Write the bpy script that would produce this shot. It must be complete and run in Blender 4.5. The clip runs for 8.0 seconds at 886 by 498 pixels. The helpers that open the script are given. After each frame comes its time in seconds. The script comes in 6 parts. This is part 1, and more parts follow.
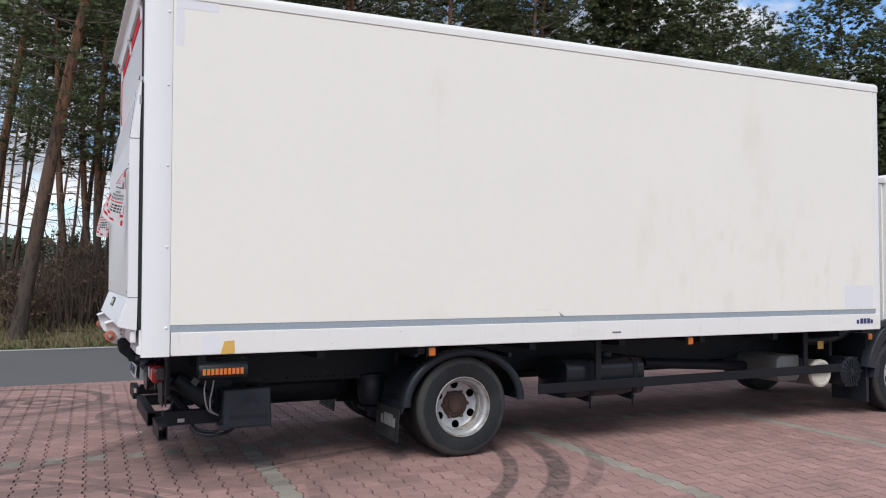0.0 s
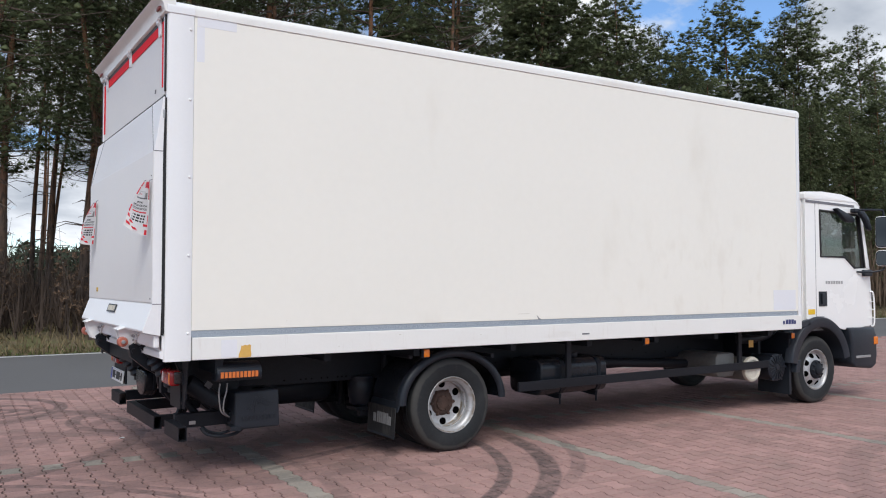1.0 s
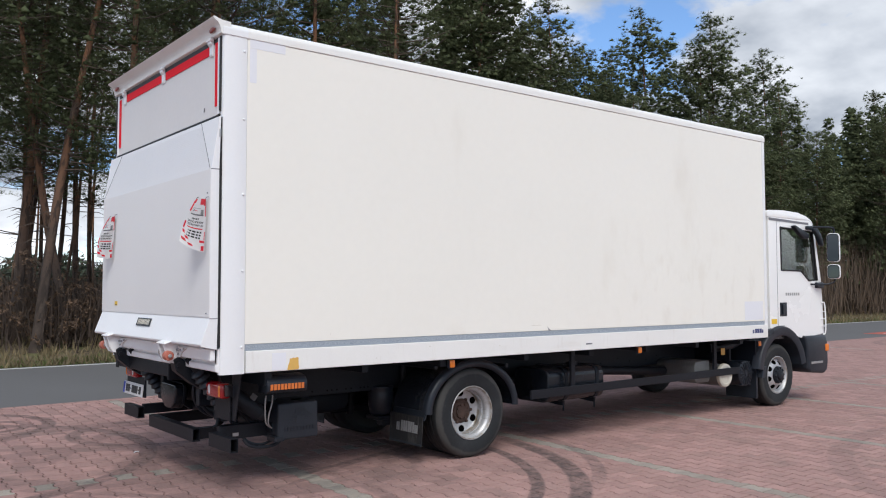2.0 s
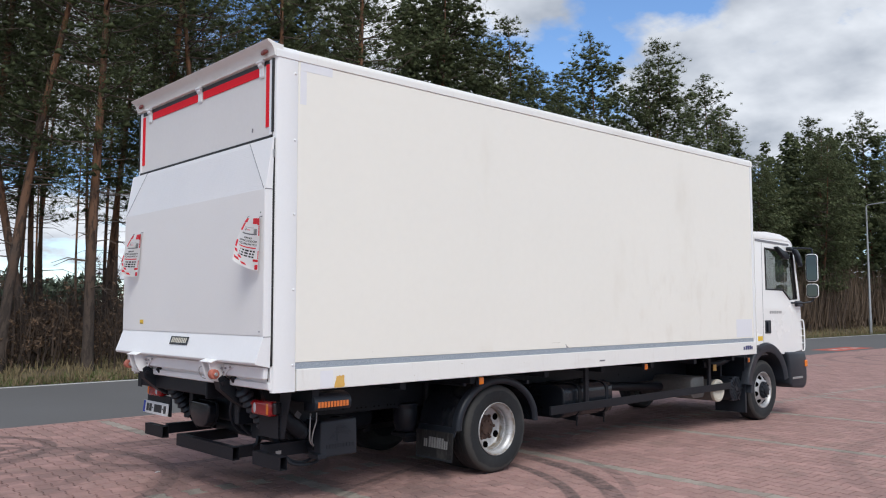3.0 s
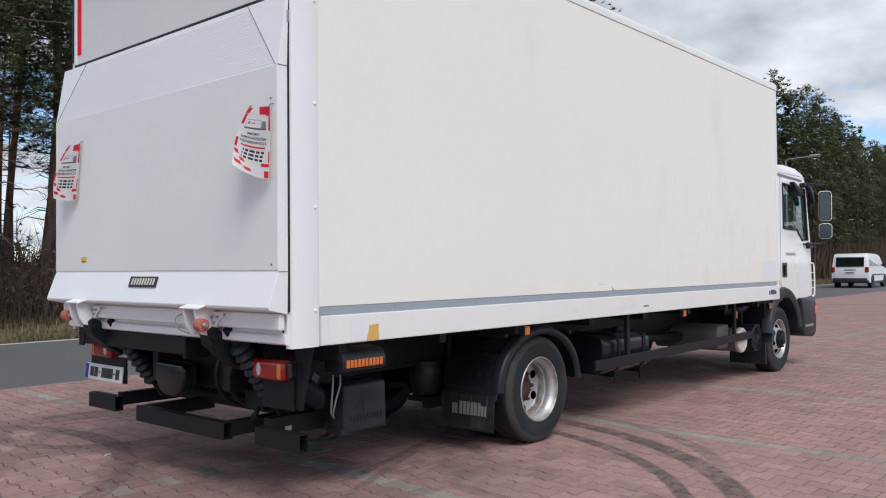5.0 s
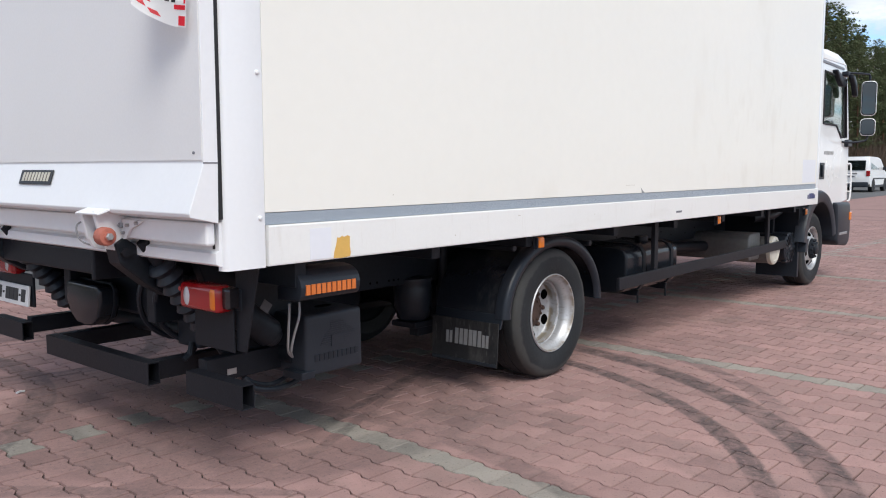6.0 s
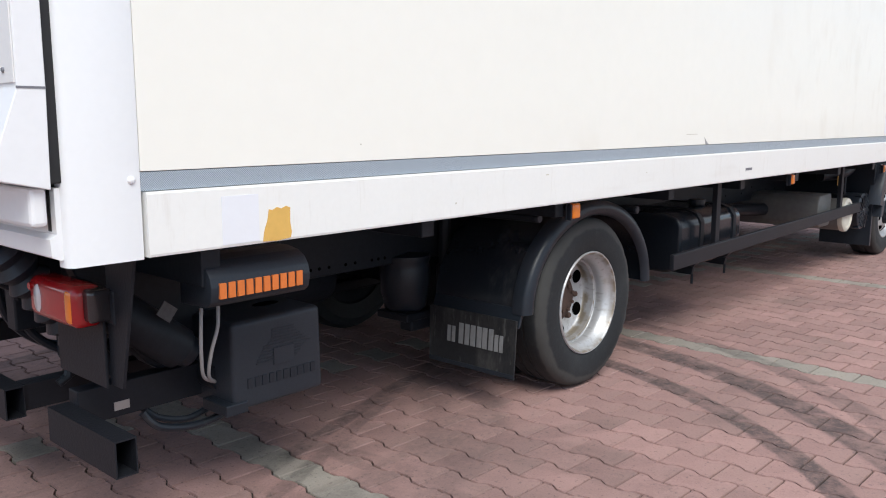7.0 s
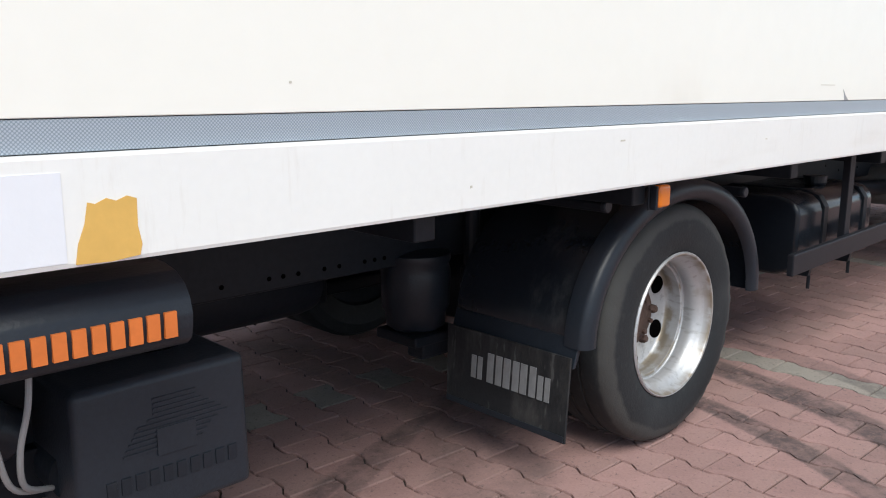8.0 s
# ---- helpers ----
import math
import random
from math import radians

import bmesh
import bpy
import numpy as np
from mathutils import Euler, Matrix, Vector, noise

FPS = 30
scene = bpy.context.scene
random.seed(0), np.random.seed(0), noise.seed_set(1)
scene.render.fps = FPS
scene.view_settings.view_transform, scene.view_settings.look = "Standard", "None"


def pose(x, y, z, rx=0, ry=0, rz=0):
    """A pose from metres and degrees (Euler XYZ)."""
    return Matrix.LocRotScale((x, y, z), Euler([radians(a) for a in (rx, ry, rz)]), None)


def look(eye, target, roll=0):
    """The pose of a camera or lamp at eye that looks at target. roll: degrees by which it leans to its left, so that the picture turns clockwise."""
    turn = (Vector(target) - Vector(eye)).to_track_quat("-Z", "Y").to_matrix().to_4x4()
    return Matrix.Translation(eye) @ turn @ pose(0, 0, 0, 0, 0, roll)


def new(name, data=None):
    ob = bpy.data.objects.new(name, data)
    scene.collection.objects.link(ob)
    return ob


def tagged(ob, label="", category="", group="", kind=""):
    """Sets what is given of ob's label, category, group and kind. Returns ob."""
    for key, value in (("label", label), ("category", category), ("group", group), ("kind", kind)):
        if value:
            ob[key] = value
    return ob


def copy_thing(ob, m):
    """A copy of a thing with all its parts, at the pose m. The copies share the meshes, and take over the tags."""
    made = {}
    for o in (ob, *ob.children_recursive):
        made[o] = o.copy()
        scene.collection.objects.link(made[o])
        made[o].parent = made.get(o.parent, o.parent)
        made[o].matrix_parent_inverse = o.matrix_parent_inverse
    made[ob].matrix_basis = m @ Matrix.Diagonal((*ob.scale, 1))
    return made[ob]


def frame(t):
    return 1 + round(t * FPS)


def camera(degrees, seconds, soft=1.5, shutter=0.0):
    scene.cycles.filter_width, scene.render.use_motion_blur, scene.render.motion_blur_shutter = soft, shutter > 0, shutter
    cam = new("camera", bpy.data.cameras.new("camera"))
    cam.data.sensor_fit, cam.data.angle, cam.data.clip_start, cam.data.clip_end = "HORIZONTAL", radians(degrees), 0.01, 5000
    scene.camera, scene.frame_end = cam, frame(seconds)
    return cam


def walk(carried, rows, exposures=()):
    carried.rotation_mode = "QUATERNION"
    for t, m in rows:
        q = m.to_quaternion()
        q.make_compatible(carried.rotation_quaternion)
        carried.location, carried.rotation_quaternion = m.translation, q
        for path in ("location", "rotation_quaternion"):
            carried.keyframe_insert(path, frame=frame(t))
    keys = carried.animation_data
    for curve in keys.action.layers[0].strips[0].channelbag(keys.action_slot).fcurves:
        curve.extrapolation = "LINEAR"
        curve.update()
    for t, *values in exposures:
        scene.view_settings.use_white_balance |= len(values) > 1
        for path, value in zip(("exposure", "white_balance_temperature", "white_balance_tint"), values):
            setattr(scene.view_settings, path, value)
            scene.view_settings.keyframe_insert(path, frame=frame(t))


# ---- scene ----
cam = camera(56.5, 8.0, soft=1.1)
PATH = [
    (0, (-0.494, -5.829, 1.457), (0.341, -4.013, 1.521), 0.05),
    (0.5, (-0.972, -5.841, 1.459), (-0.025, -4.081, 1.528), 0.0),
    (1, (-1.433, -5.856, 1.468), (-0.369, -4.164, 1.545), -0.05),
    (1.5, (-1.923, -5.723, 1.491), (-0.759, -4.098, 1.573), -0.1),
    (3, (-3.126, -5.18, 1.514), (-1.778, -3.709, 1.656), -0.1),
    (3.5, (-3.218, -4.804, 1.481), (-1.817, -3.385, 1.626), -0.1),
    (4, (-3.185, -4.281, 1.429), (-1.729, -2.918, 1.568), -0.15),
    (4.2, (-3.139, -4.100, 1.411), (-1.668, -2.752, 1.546), -0.2),
    (5.5, (-2.286, -2.961, 1.299), (-0.765, -1.664, 1.23), -0.2),
    (6, (-1.801, -2.57, 1.291), (-0.287, -1.279, 1.094), -0.1),
    (6.5, (-1.322, -2.202, 1.264), (0.178, -0.904, 1.007), -0.05),
    (7, (-0.821, -1.844, 1.241), (0.652, -0.526, 0.932), 0.1),
    (7.5, (-0.379, -1.516, 1.209), (1.041, -0.151, 0.859), 0.2),
    (8, (0.081, -1.178, 1.162), (1.448, 0.231, 0.776), 0.2),
]
EXPOSURES = [(0, 0.52, 6250, 10), (1.5, 0.57, 6250, 10), (3.5, 0.45, 6250, 10), (4.2, 0.34, 6250, 10), (5.5, 0.58, 6250, 10), (6, 0.72, 6250, 9), (7, 0.86, 6250, 8), (8, 0.90, 6250, 7)]
walk(cam, [(t, look(eye, target, roll)) for t, eye, target, roll in PATH], EXPOSURES)

# ---- sky and sun ----
world = bpy.data.worlds.new("sky")
scene.world = world
world.use_nodes = True
wn, wl = world.node_tree.nodes, world.node_tree.links
wn.clear()
SUN_EL, SUN_AZ = 51.0, 212.0        # elevation; azimuth from +y towards +x
sky = wn.new("ShaderNodeTexSky")
sky.sky_type, sky.sun_disc = "NISHITA", False
sky.sun_elevation, sky.sun_rotation = radians(SUN_EL), radians(SUN_AZ)
sky.dust_density, sky.ozone_density = 0.1, 6.0
sky_bg = wn.new("ShaderNodeBackground")
sky_bg.inputs["Strength"].default_value = 0.12
wl.new(sky.outputs["Color"], sky_bg.inputs["Color"])
# broken cloud cover over the whole sky, flattened towards the horizon
tc = wn.new("ShaderNodeTexCoord")
sep = wn.new("ShaderNodeSeparateXYZ")
wl.new(tc.outputs["Generated"], sep.inputs[0])
up = wn.new("ShaderNodeMath")
up.operation = "ADD"
up.inputs[1].default_value = 0.28
wl.new(sep.outputs["Z"], up.inputs[0])
flat = []
for axis in ("X", "Y"):
    d = wn.new("ShaderNodeMath")
    d.operation = "DIVIDE"
    wl.new(sep.outputs[axis], d.inputs[0])
    wl.new(up.outputs[0], d.inputs[1])
    flat.append(d)
comb = wn.new("ShaderNodeCombineXYZ")
wl.new(flat[0].outputs[0], comb.inputs[0])
wl.new(flat[1].outputs[0], comb.inputs[1])
shift = wn.new("ShaderNodeMapping")
shift.inputs["Location"].default_value = (-31.09, -9.67, 0.0)
wl.new(comb.outputs[0], shift.inputs["Vector"])
cloud = wn.new("ShaderNodeTexNoise")
cloud.inputs["Scale"].default_value = 2.2
cloud.inputs["Detail"].default_value = 9
cloud.inputs["Roughness"].default_value = 0.56
wl.new(shift.outputs[0], cloud.inputs["Vector"])
cover = wn.new("ShaderNodeValToRGB")
cover.color_ramp.elements[0].position, cover.color_ramp.elements[1].position = 0.41, 0.49
wl.new(cloud.outputs["Fac"], cover.inputs[0])
shade = wn.new("ShaderNodeTexNoise")
shade.inputs["Scale"].default_value = 1.7
shade.inputs["Detail"].default_value = 6
wl.new(shift.outputs[0], shade.inputs["Vector"])
tone = wn.new("ShaderNodeValToRGB")
tone.color_ramp.elements[0].position, tone.color_ramp.elements[1].position = 0.40, 0.68
tone.color_ramp.elements[0].color = (0.25, 0.28, 0.33, 1)
tone.color_ramp.elements[1].color = (0.90, 0.91, 0.92, 1)
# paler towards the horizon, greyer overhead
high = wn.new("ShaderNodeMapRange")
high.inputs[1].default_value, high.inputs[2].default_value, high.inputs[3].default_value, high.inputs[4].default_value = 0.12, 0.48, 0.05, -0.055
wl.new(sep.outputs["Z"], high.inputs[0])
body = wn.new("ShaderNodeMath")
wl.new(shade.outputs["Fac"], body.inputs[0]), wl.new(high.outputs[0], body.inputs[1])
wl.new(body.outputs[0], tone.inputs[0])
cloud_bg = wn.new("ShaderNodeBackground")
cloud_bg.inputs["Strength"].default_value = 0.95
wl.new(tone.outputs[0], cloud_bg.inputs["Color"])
mixw = wn.new("ShaderNodeMixShader")
wl.new(cover.outputs[0], mixw.inputs[0])
wl.new(sky_bg.outputs[0], mixw.inputs[1])
wl.new(cloud_bg.outputs[0], mixw.inputs[2])
outw = wn.new("ShaderNodeOutputWorld")
wl.new(mixw.outputs[0], outw.inputs[0])

sun = new("sun", bpy.data.lights.new("sun", "SUN"))
sun.data.energy, sun.data.angle, sun.data.color = 1.86, radians(34), (1.0, 0.955, 0.88)
_az, _el = radians(SUN_AZ), radians(SUN_EL)
sun_from = Vector((math.sin(_az) * math.cos(_el), math.cos(_az) * math.cos(_el), math.sin(_el)))
sun.matrix_world = look(sun_from * 60, (0, 0, 0))

# ---- materials ----
def material(name, colour, rough=0.5, metal=0.0, vary=0.12, grain=30.0, patch=1.5, bump=0.1, bump_scale=60.0,
             coat=0.0, per_object=0.0, per_island=0.0, spec=0.5):
    """A painted, plastic or metal surface: base colour with broad patches and fine grain, and a fine relief."""
    m = bpy.data.materials.new(name)
    m.use_nodes = True
    n, l = m.node_tree.nodes, m.node_tree.links
    b = n["Principled BSDF"]
    b.inputs["Roughness"].default_value, b.inputs["Metallic"].default_value = rough, metal
    b.inputs["Coat Weight"].default_value = coat
    b.inputs["Specular IOR Level"].default_value = spec
    where = n.new("ShaderNodeTexCoord").outputs["Object"]
    broad, fine = n.new("ShaderNodeTexNoise"), n.new("ShaderNodeTexNoise")
    broad.inputs["Scale"].default_value, fine.inputs["Scale"].default_value = patch, grain
    broad.inputs["Detail"].default_value = fine.inputs["Detail"].default_value = 5
    l.new(where, broad.inputs["Vector"]), l.new(where, fine.inputs["Vector"])
    both = n.new("ShaderNodeMix")
    both.inputs[0].default_value = 0.4
    l.new(broad.outputs["Fac"], both.inputs[2]), l.new(fine.outputs["Fac"], both.inputs[3])
    span = n.new("ShaderNodeMapRange")
    span.inputs[1].default_value, span.inputs[2].default_value = 0.3, 0.7
    span.inputs[3].default_value, span.inputs[4].default_value = 1 - vary, 1 + vary
    l.new(both.outputs[0], span.inputs[0])
    value = span.outputs[0]
    for amount, kind, out in ((per_object, "ShaderNodeObjectInfo", "Random"), (per_island, "ShaderNodeNewGeometry", "Random Per Island")):
        if amount:
            r = n.new("ShaderNodeMapRange")
            r.inputs[3].default_value, r.inputs[4].default_value = 1 - amount, 1 + amount
            l.new(n.new(kind).outputs[out], r.inputs[0])
            times = n.new("ShaderNodeMath")
            times.operation = "MULTIPLY"
            l.new(value, times.inputs[0]), l.new(r.outputs[0], times.inputs[1])
            value = times.outputs[0]
    tint = n.new("ShaderNodeVectorMath")
    tint.operation = "SCALE"
    tint.inputs[0].default_value = colour
    l.new(value, tint.inputs["Scale"])
    l.new(tint.outputs[0], b.inputs["Base Color"])
    wear = n.new("ShaderNodeMapRange")
    wear.inputs[3].default_value, wear.inputs[4].default_value = max(rough - 0.08, 0.02), min(rough + 0.1, 1)
    l.new(broad.outputs["Fac"], wear.inputs[0])
    l.new(wear.outputs[0], b.inputs["Roughness"])
    if bump:
        relief, bn = n.new("ShaderNodeTexNoise"), n.new("ShaderNodeBump")
        relief.inputs["Scale"].default_value = bump_scale
        relief.inputs["Detail"].default_value = 4
        bn.inputs["Strength"].default_value, bn.inputs["Distance"].default_value = bump, 0.004
        l.new(where, relief.inputs["Vector"]), l.new(relief.outputs["Fac"], bn.inputs["Height"])
        l.new(bn.outputs[0], b.inputs["Normal"])
    return m


def mix_over(m, mask, colour, amount=1.0):
    """Lays another colour over a material's base where mask (an output) is high."""
    n, l = m.node_tree.nodes, m.node_tree.links
    b = n["Principled BSDF"]
    under = b.inputs["Base Color"].links[0].from_socket
    mx = n.new("ShaderNodeMix")
    mx.data_type = "RGBA"
    mx.inputs[7].default_value = (*colour, 1)
    f = n.new("ShaderNodeMath")
    f.operation, f.use_clamp = "MULTIPLY", True
    f.inputs[1].default_value = amount
    l.new(mask, f.inputs[0]), l.new(f.outputs[0], mx.inputs[0]), l.new(under, mx.inputs[6])
    l.new(mx.outputs[2], b.inputs["Base Color"])


def maths(m, op, a, b=None, c=None, clamp=False):
    n = m.node_tree.nodes.new("ShaderNodeMath")
    n.operation, n.use_clamp = op, clamp
    for i, v in enumerate((a, b, c)):
        if v is None:
            continue
        if isinstance(v, (int, float)):
            n.inputs[i].default_value = v
        else:
            m.node_tree.links.new(v, n.inputs[i])
    return n.outputs[0]


def noise_out(m, scale, detail=4, stretch=(1, 1, 1), coord="Object", rough=0.5):
    n, l = m.node_tree.nodes, m.node_tree.links
    mp, t = n.new("ShaderNodeMapping"), n.new("ShaderNodeTexNoise")
    mp.inputs["Scale"].default_value = stretch
    t.inputs["Scale"].default_value, t.inputs["Detail"].default_value, t.inputs["Roughness"].default_value = scale, detail, rough
    l.new(n.new("ShaderNodeTexCoord").outputs[coord], mp.inputs[0]), l.new(mp.outputs[0], t.inputs["Vector"])
    return t.outputs["Fac"]


def radial(m):
    """Distance from a wheel's axle."""
    n, l = m.node_tree.nodes, m.node_tree.links
    x = n.new("ShaderNodeSeparateXYZ")
    l.new(n.new("ShaderNodeTexCoord").outputs["Object"], x.inputs[0])
    return maths(m, "SQRT", maths(m, "ADD", maths(m, "MULTIPLY", x.outputs[0], x.outputs[0]), maths(m, "MULTIPLY", x.outputs[2], x.outputs[2])))


def ramp(m, value, lo, hi):
    n = m.node_tree.nodes.new("ShaderNodeMapRange")
    n.interpolation_type = "SMOOTHSTEP"
    n.inputs[1].default_value, n.inputs[2].default_value = lo, hi
    m.node_tree.links.new(value, n.inputs[0])
    return n.outputs[0]


# ---- mesh building ----
def part(name, bm, mat, parent=None, label="", smooth=None):
    me = bpy.data.meshes.new(name)
    bmesh.ops.recalc_face_normals(bm, faces=bm.faces)
    bm.to_mesh(me)
    bm.free()
    for one in mat if isinstance(mat, (list, tuple)) else (mat,):
        me.materials.append(one)
    if smooth:
        me.shade_smooth()
        me.set_sharp_from_angle(angle=radians(smooth))
    ob = new(name, me)
    ob.parent = parent
    if label:
        ob["label"] = label
    return ob


def thing(name, label, category, group="", kind="", at=(0, 0, 0)):
    ob = new(name)
    ob.empty_display_size = 0.2
    ob.location = at
    return tagged(ob, label, category, group, kind)


def bevelled(bm, geom_faces, width, seg=2):
    edges = list({e for f in geom_faces for e in f.edges})
    bmesh.ops.bevel(bm, geom=edges, offset=width, segments=seg, profile=0.5, affect="EDGES", clamp_overlap=True)


def block(x0, x1, y0, y1, z0, z1, bev=0.004, seg=2, bm=None):
    own = bmesh.new()
    v = bmesh.ops.create_cube(own, size=1)["verts"]
    for p in v:
        p.co = ((x0 + x1) / 2 + p.co.x * (x1 - x0), (y0 + y1) / 2 + p.co.y * (y1 - y0), (z0 + z1) / 2 + p.co.z * (z1 - z0))
    if bev:
        bevelled(own, own.faces, bev, seg)
    return join(bm, own)


def join(bm, own):
    """Adds own into bm, if there is one."""
    if bm is None:
        return own
    me = bpy.data.meshes.new("tmp")
    own.to_mesh(me)
    own.free()
    bm.from_mesh(me)
    bpy.data.meshes.remove(me)
    return bm


def prism(points, axis, a, b, bev=0.0, seg=2, bm=None):
    """A polygon swept along an axis. points: (x, z) for 'y', (y, z) for 'x', (x, y) for 'z'."""
    own = bmesh.new()
    put = {"y": lambda p, t: (p[0], t, p[1]), "x": lambda p, t: (t, p[0], p[1]), "z": lambda p, t: (p[0], p[1], t)}[axis]
    lo, hi = [own.verts.new(put(p, a)) for p in points], [own.verts.new(put(p, b)) for p in points]
    own.faces.new(lo), own.faces.new(hi[::-1])
    for i in range(len(points)):
        j = (i + 1) % len(points)
        own.faces.new((lo[i], hi[i], hi[j], lo[j]))
    bmesh.ops.recalc_face_normals(own, faces=own.faces)
    if bev:
        bevelled(own, own.faces, bev, seg)
    return join(bm, own)


def lathe(profile, centre, axis="y", n=40, bm=None, arc=(0, 360)):
    """A profile of (radius, along the axis) turned round an axis through centre."""
    own = bm or bmesh.new()
    full = arc[1] - arc[0] >= 360
    steps = n if full else n + 1
    rings = []
    for k in range(steps):
        a = radians(arc[0] + (arc[1] - arc[0]) * k / n)
        c, s = math.cos(a), math.sin(a)
        ring = []
        for r, h in profile:
            p = {"y": (r * c, h, r * s), "x": (h, r * c, r * s), "z": (r * c, r * s, h)}[axis]
            ring.append(own.verts.new(Vector(centre) + Vector(p)))
        rings.append(ring)
    for k in range(n):
        one, two = rings[k], rings[(k + 1) % steps]
        for i in range(len(profile) - 1):
            own.faces.new((one[i], one[i + 1], two[i + 1], two[i]))
    bmesh.ops.remove_doubles(own, verts=[v for r in rings for v in r], dist=1e-5)
    return own


def tube(points, radius, n=8, bm=None, taper=None):
    """A round rod through points."""
    own = bm or bmesh.new()
    pts = [Vector(p) for p in points]
    rings, side = [], None
    for i, p in enumerate(pts):
        d = (pts[min(i + 1, len(pts) - 1)] - pts[max(i - 1, 0)]).normalized()
        side = (side or (Vector((0, 0, 1)) if abs(d.z) < 0.9 else Vector((1, 0, 0))))
        side = (side - d * side.dot(d)).normalized()
        other = d.cross(side)
        r = float(taper[i]) if taper else radius
        rings.append([own.verts.new(p + r * (math.cos(2 * math.pi * k / n) * side + math.sin(2 * math.pi * k / n) * other)) for k in range(n)])
    for one, two in zip(rings, rings[1:]):
        for k in range(n):
            own.faces.new((one[k], one[(k + 1) % n], two[(k + 1) % n], two[k]))
    own.faces.new(rings[0][::-1]), own.faces.new(rings[-1])
    return own


def bend(points, steps=6):
    """A smooth line through points."""
    pts = [Vector(p) for p in points]
    out = []
    for i in range(len(pts) - 1):
        p0, p1, p2, p3 = pts[max(i - 1, 0)], pts[i], pts[i + 1], pts[min(i + 2, len(pts) - 1)]
        for k in range(steps):
            t = k / steps
            out.append(0.5 * (2 * p1 + (p2 - p0) * t + (2 * p0 - 5 * p1 + 4 * p2 - p3) * t * t + (3 * p1 - p0 - 3 * p2 + p3) * t ** 3))
    return out + [pts[-1]]


def letters(name, text, size, m, mat, parent, depth=0.002, label=""):
    """Writing as a mesh, in the plane of m, centred on it."""
    cu = bpy.data.curves.new(name, "FONT")
    cu.body, cu.size, cu.extrude, cu.align_x, cu.align_y = text, size, depth, "CENTER", "CENTER"
    ob = new(name, cu)
    me = bpy.data.meshes.new_from_object(ob.evaluated_get(bpy.context.evaluated_depsgraph_get()))
    bpy.data.objects.remove(ob)
    me.materials.append(mat)
    out = new(name, me)
    out.parent, out.matrix_local = parent, m
    if label:
        out["label"] = label
    return out


WHITE_PANEL = material("cream white laminate panel", (0.845, 0.828, 0.762), 0.38, vary=0.02, patch=0.7, grain=14, bump=0.03, bump_scale=25, coat=0.1)
stain = noise_out(WHITE_PANEL, 1.1, 6, (1.4, 1, 0.55))
mix_over(WHITE_PANEL, ramp(WHITE_PANEL, stain, 0.58, 0.78), (0.62, 0.56, 0.46), 0.30)
_sp = WHITE_PANEL.node_tree.nodes.new("ShaderNodeSeparateXYZ")
WHITE_PANEL.node_tree.links.new(WHITE_PANEL.node_tree.nodes.new("ShaderNodeTexCoord").outputs["Object"], _sp.inputs[0])
_rub = maths(WHITE_PANEL, "MULTIPLY", ramp(WHITE_PANEL, _sp.outputs[0], 3.6, 5.2), ramp(WHITE_PANEL, _sp.outputs[2], 2.5, 1.6))
_rub = maths(WHITE_PANEL, "MULTIPLY", _rub, ramp(WHITE_PANEL, noise_out(WHITE_PANEL, 3.2, 7, (1.5, 1, 0.8)), 0.50, 0.68))
mix_over(WHITE_PANEL, _rub, (0.62, 0.56, 0.47), 0.20)
WHITE_RAIL = material("white lacquered aluminium", (0.80, 0.797, 0.77), 0.33, vary=0.025, patch=2.2, grain=60, bump=0.04, coat=0.15)
mix_over(WHITE_RAIL, ramp(WHITE_RAIL, noise_out(WHITE_RAIL, 3, 6, (0.35, 1, 2.5)), 0.56, 0.8), (0.52, 0.46, 0.38), 0.35)
mix_over(WHITE_RAIL, ramp(WHITE_RAIL, noise_out(WHITE_RAIL, 16, 6, (1.6, 1, 0.22), rough=0.7), 0.55, 0.78), (0.50, 0.44, 0.36), 0.22)
WHITE_POST = material("bluish white lacquered steel", (0.795, 0.805, 0.815), 0.3, vary=0.02, grain=50, bump=0.05, coat=0.2)
WHITE_CAB = material("white car paint", (0.87, 0.87, 0.86), 0.25, vary=0.015, bump=0.0, coat=0.6)
LIFT_GREY = material("pale grey platform sheet", (0.775, 0.765, 0.758), 0.42, vary=0.035, patch=0.9, grain=90, bump=0.05, bump_scale=220)
LIFT_WHITE = material("white lacquered lift sheet", (0.80, 0.805, 0.815), 0.34, vary=0.03, grain=40, bump=0.05)
DOOR_GREY = material("light grey door skin", (0.70, 0.685, 0.675), 0.42, vary=0.03, bump=0.03)
SEAL = material("black rubber seal", (0.012, 0.012, 0.013), 0.6, vary=0.2)
BLACK = material("black chassis lacquer", (0.013, 0.016, 0.021), 0.42, vary=0.3, grain=50, bump=0.15, spec=0.18)
BLACK_BAR = material("black powder coated steel", (0.013, 0.014, 0.018), 0.45, vary=0.25, grain=60, bump=0.2, bump_scale=120, spec=0.17)
PLASTIC = material("dark grey moulded plastic", (0.023, 0.028, 0.037), 0.40, vary=0.2, grain=80, bump=0.2, bump_scale=160, spec=0.32)
PLASTIC_DARK = material("black moulded plastic", (0.015, 0.019, 0.026), 0.36, vary=0.2, grain=80, bump=0.15, bump_scale=140, spec=0.32)
RUBBER = material("tyre rubber", (0.016, 0.018, 0.020), 0.68, vary=0.25, patch=5, grain=70, bump=0.25, bump_scale=130, spec=0.35)
mix_over(RUBBER, ramp(RUBBER, noise_out(RUBBER, 5, 6), 0.5, 0.75), (0.045, 0.046, 0.047), 0.3)
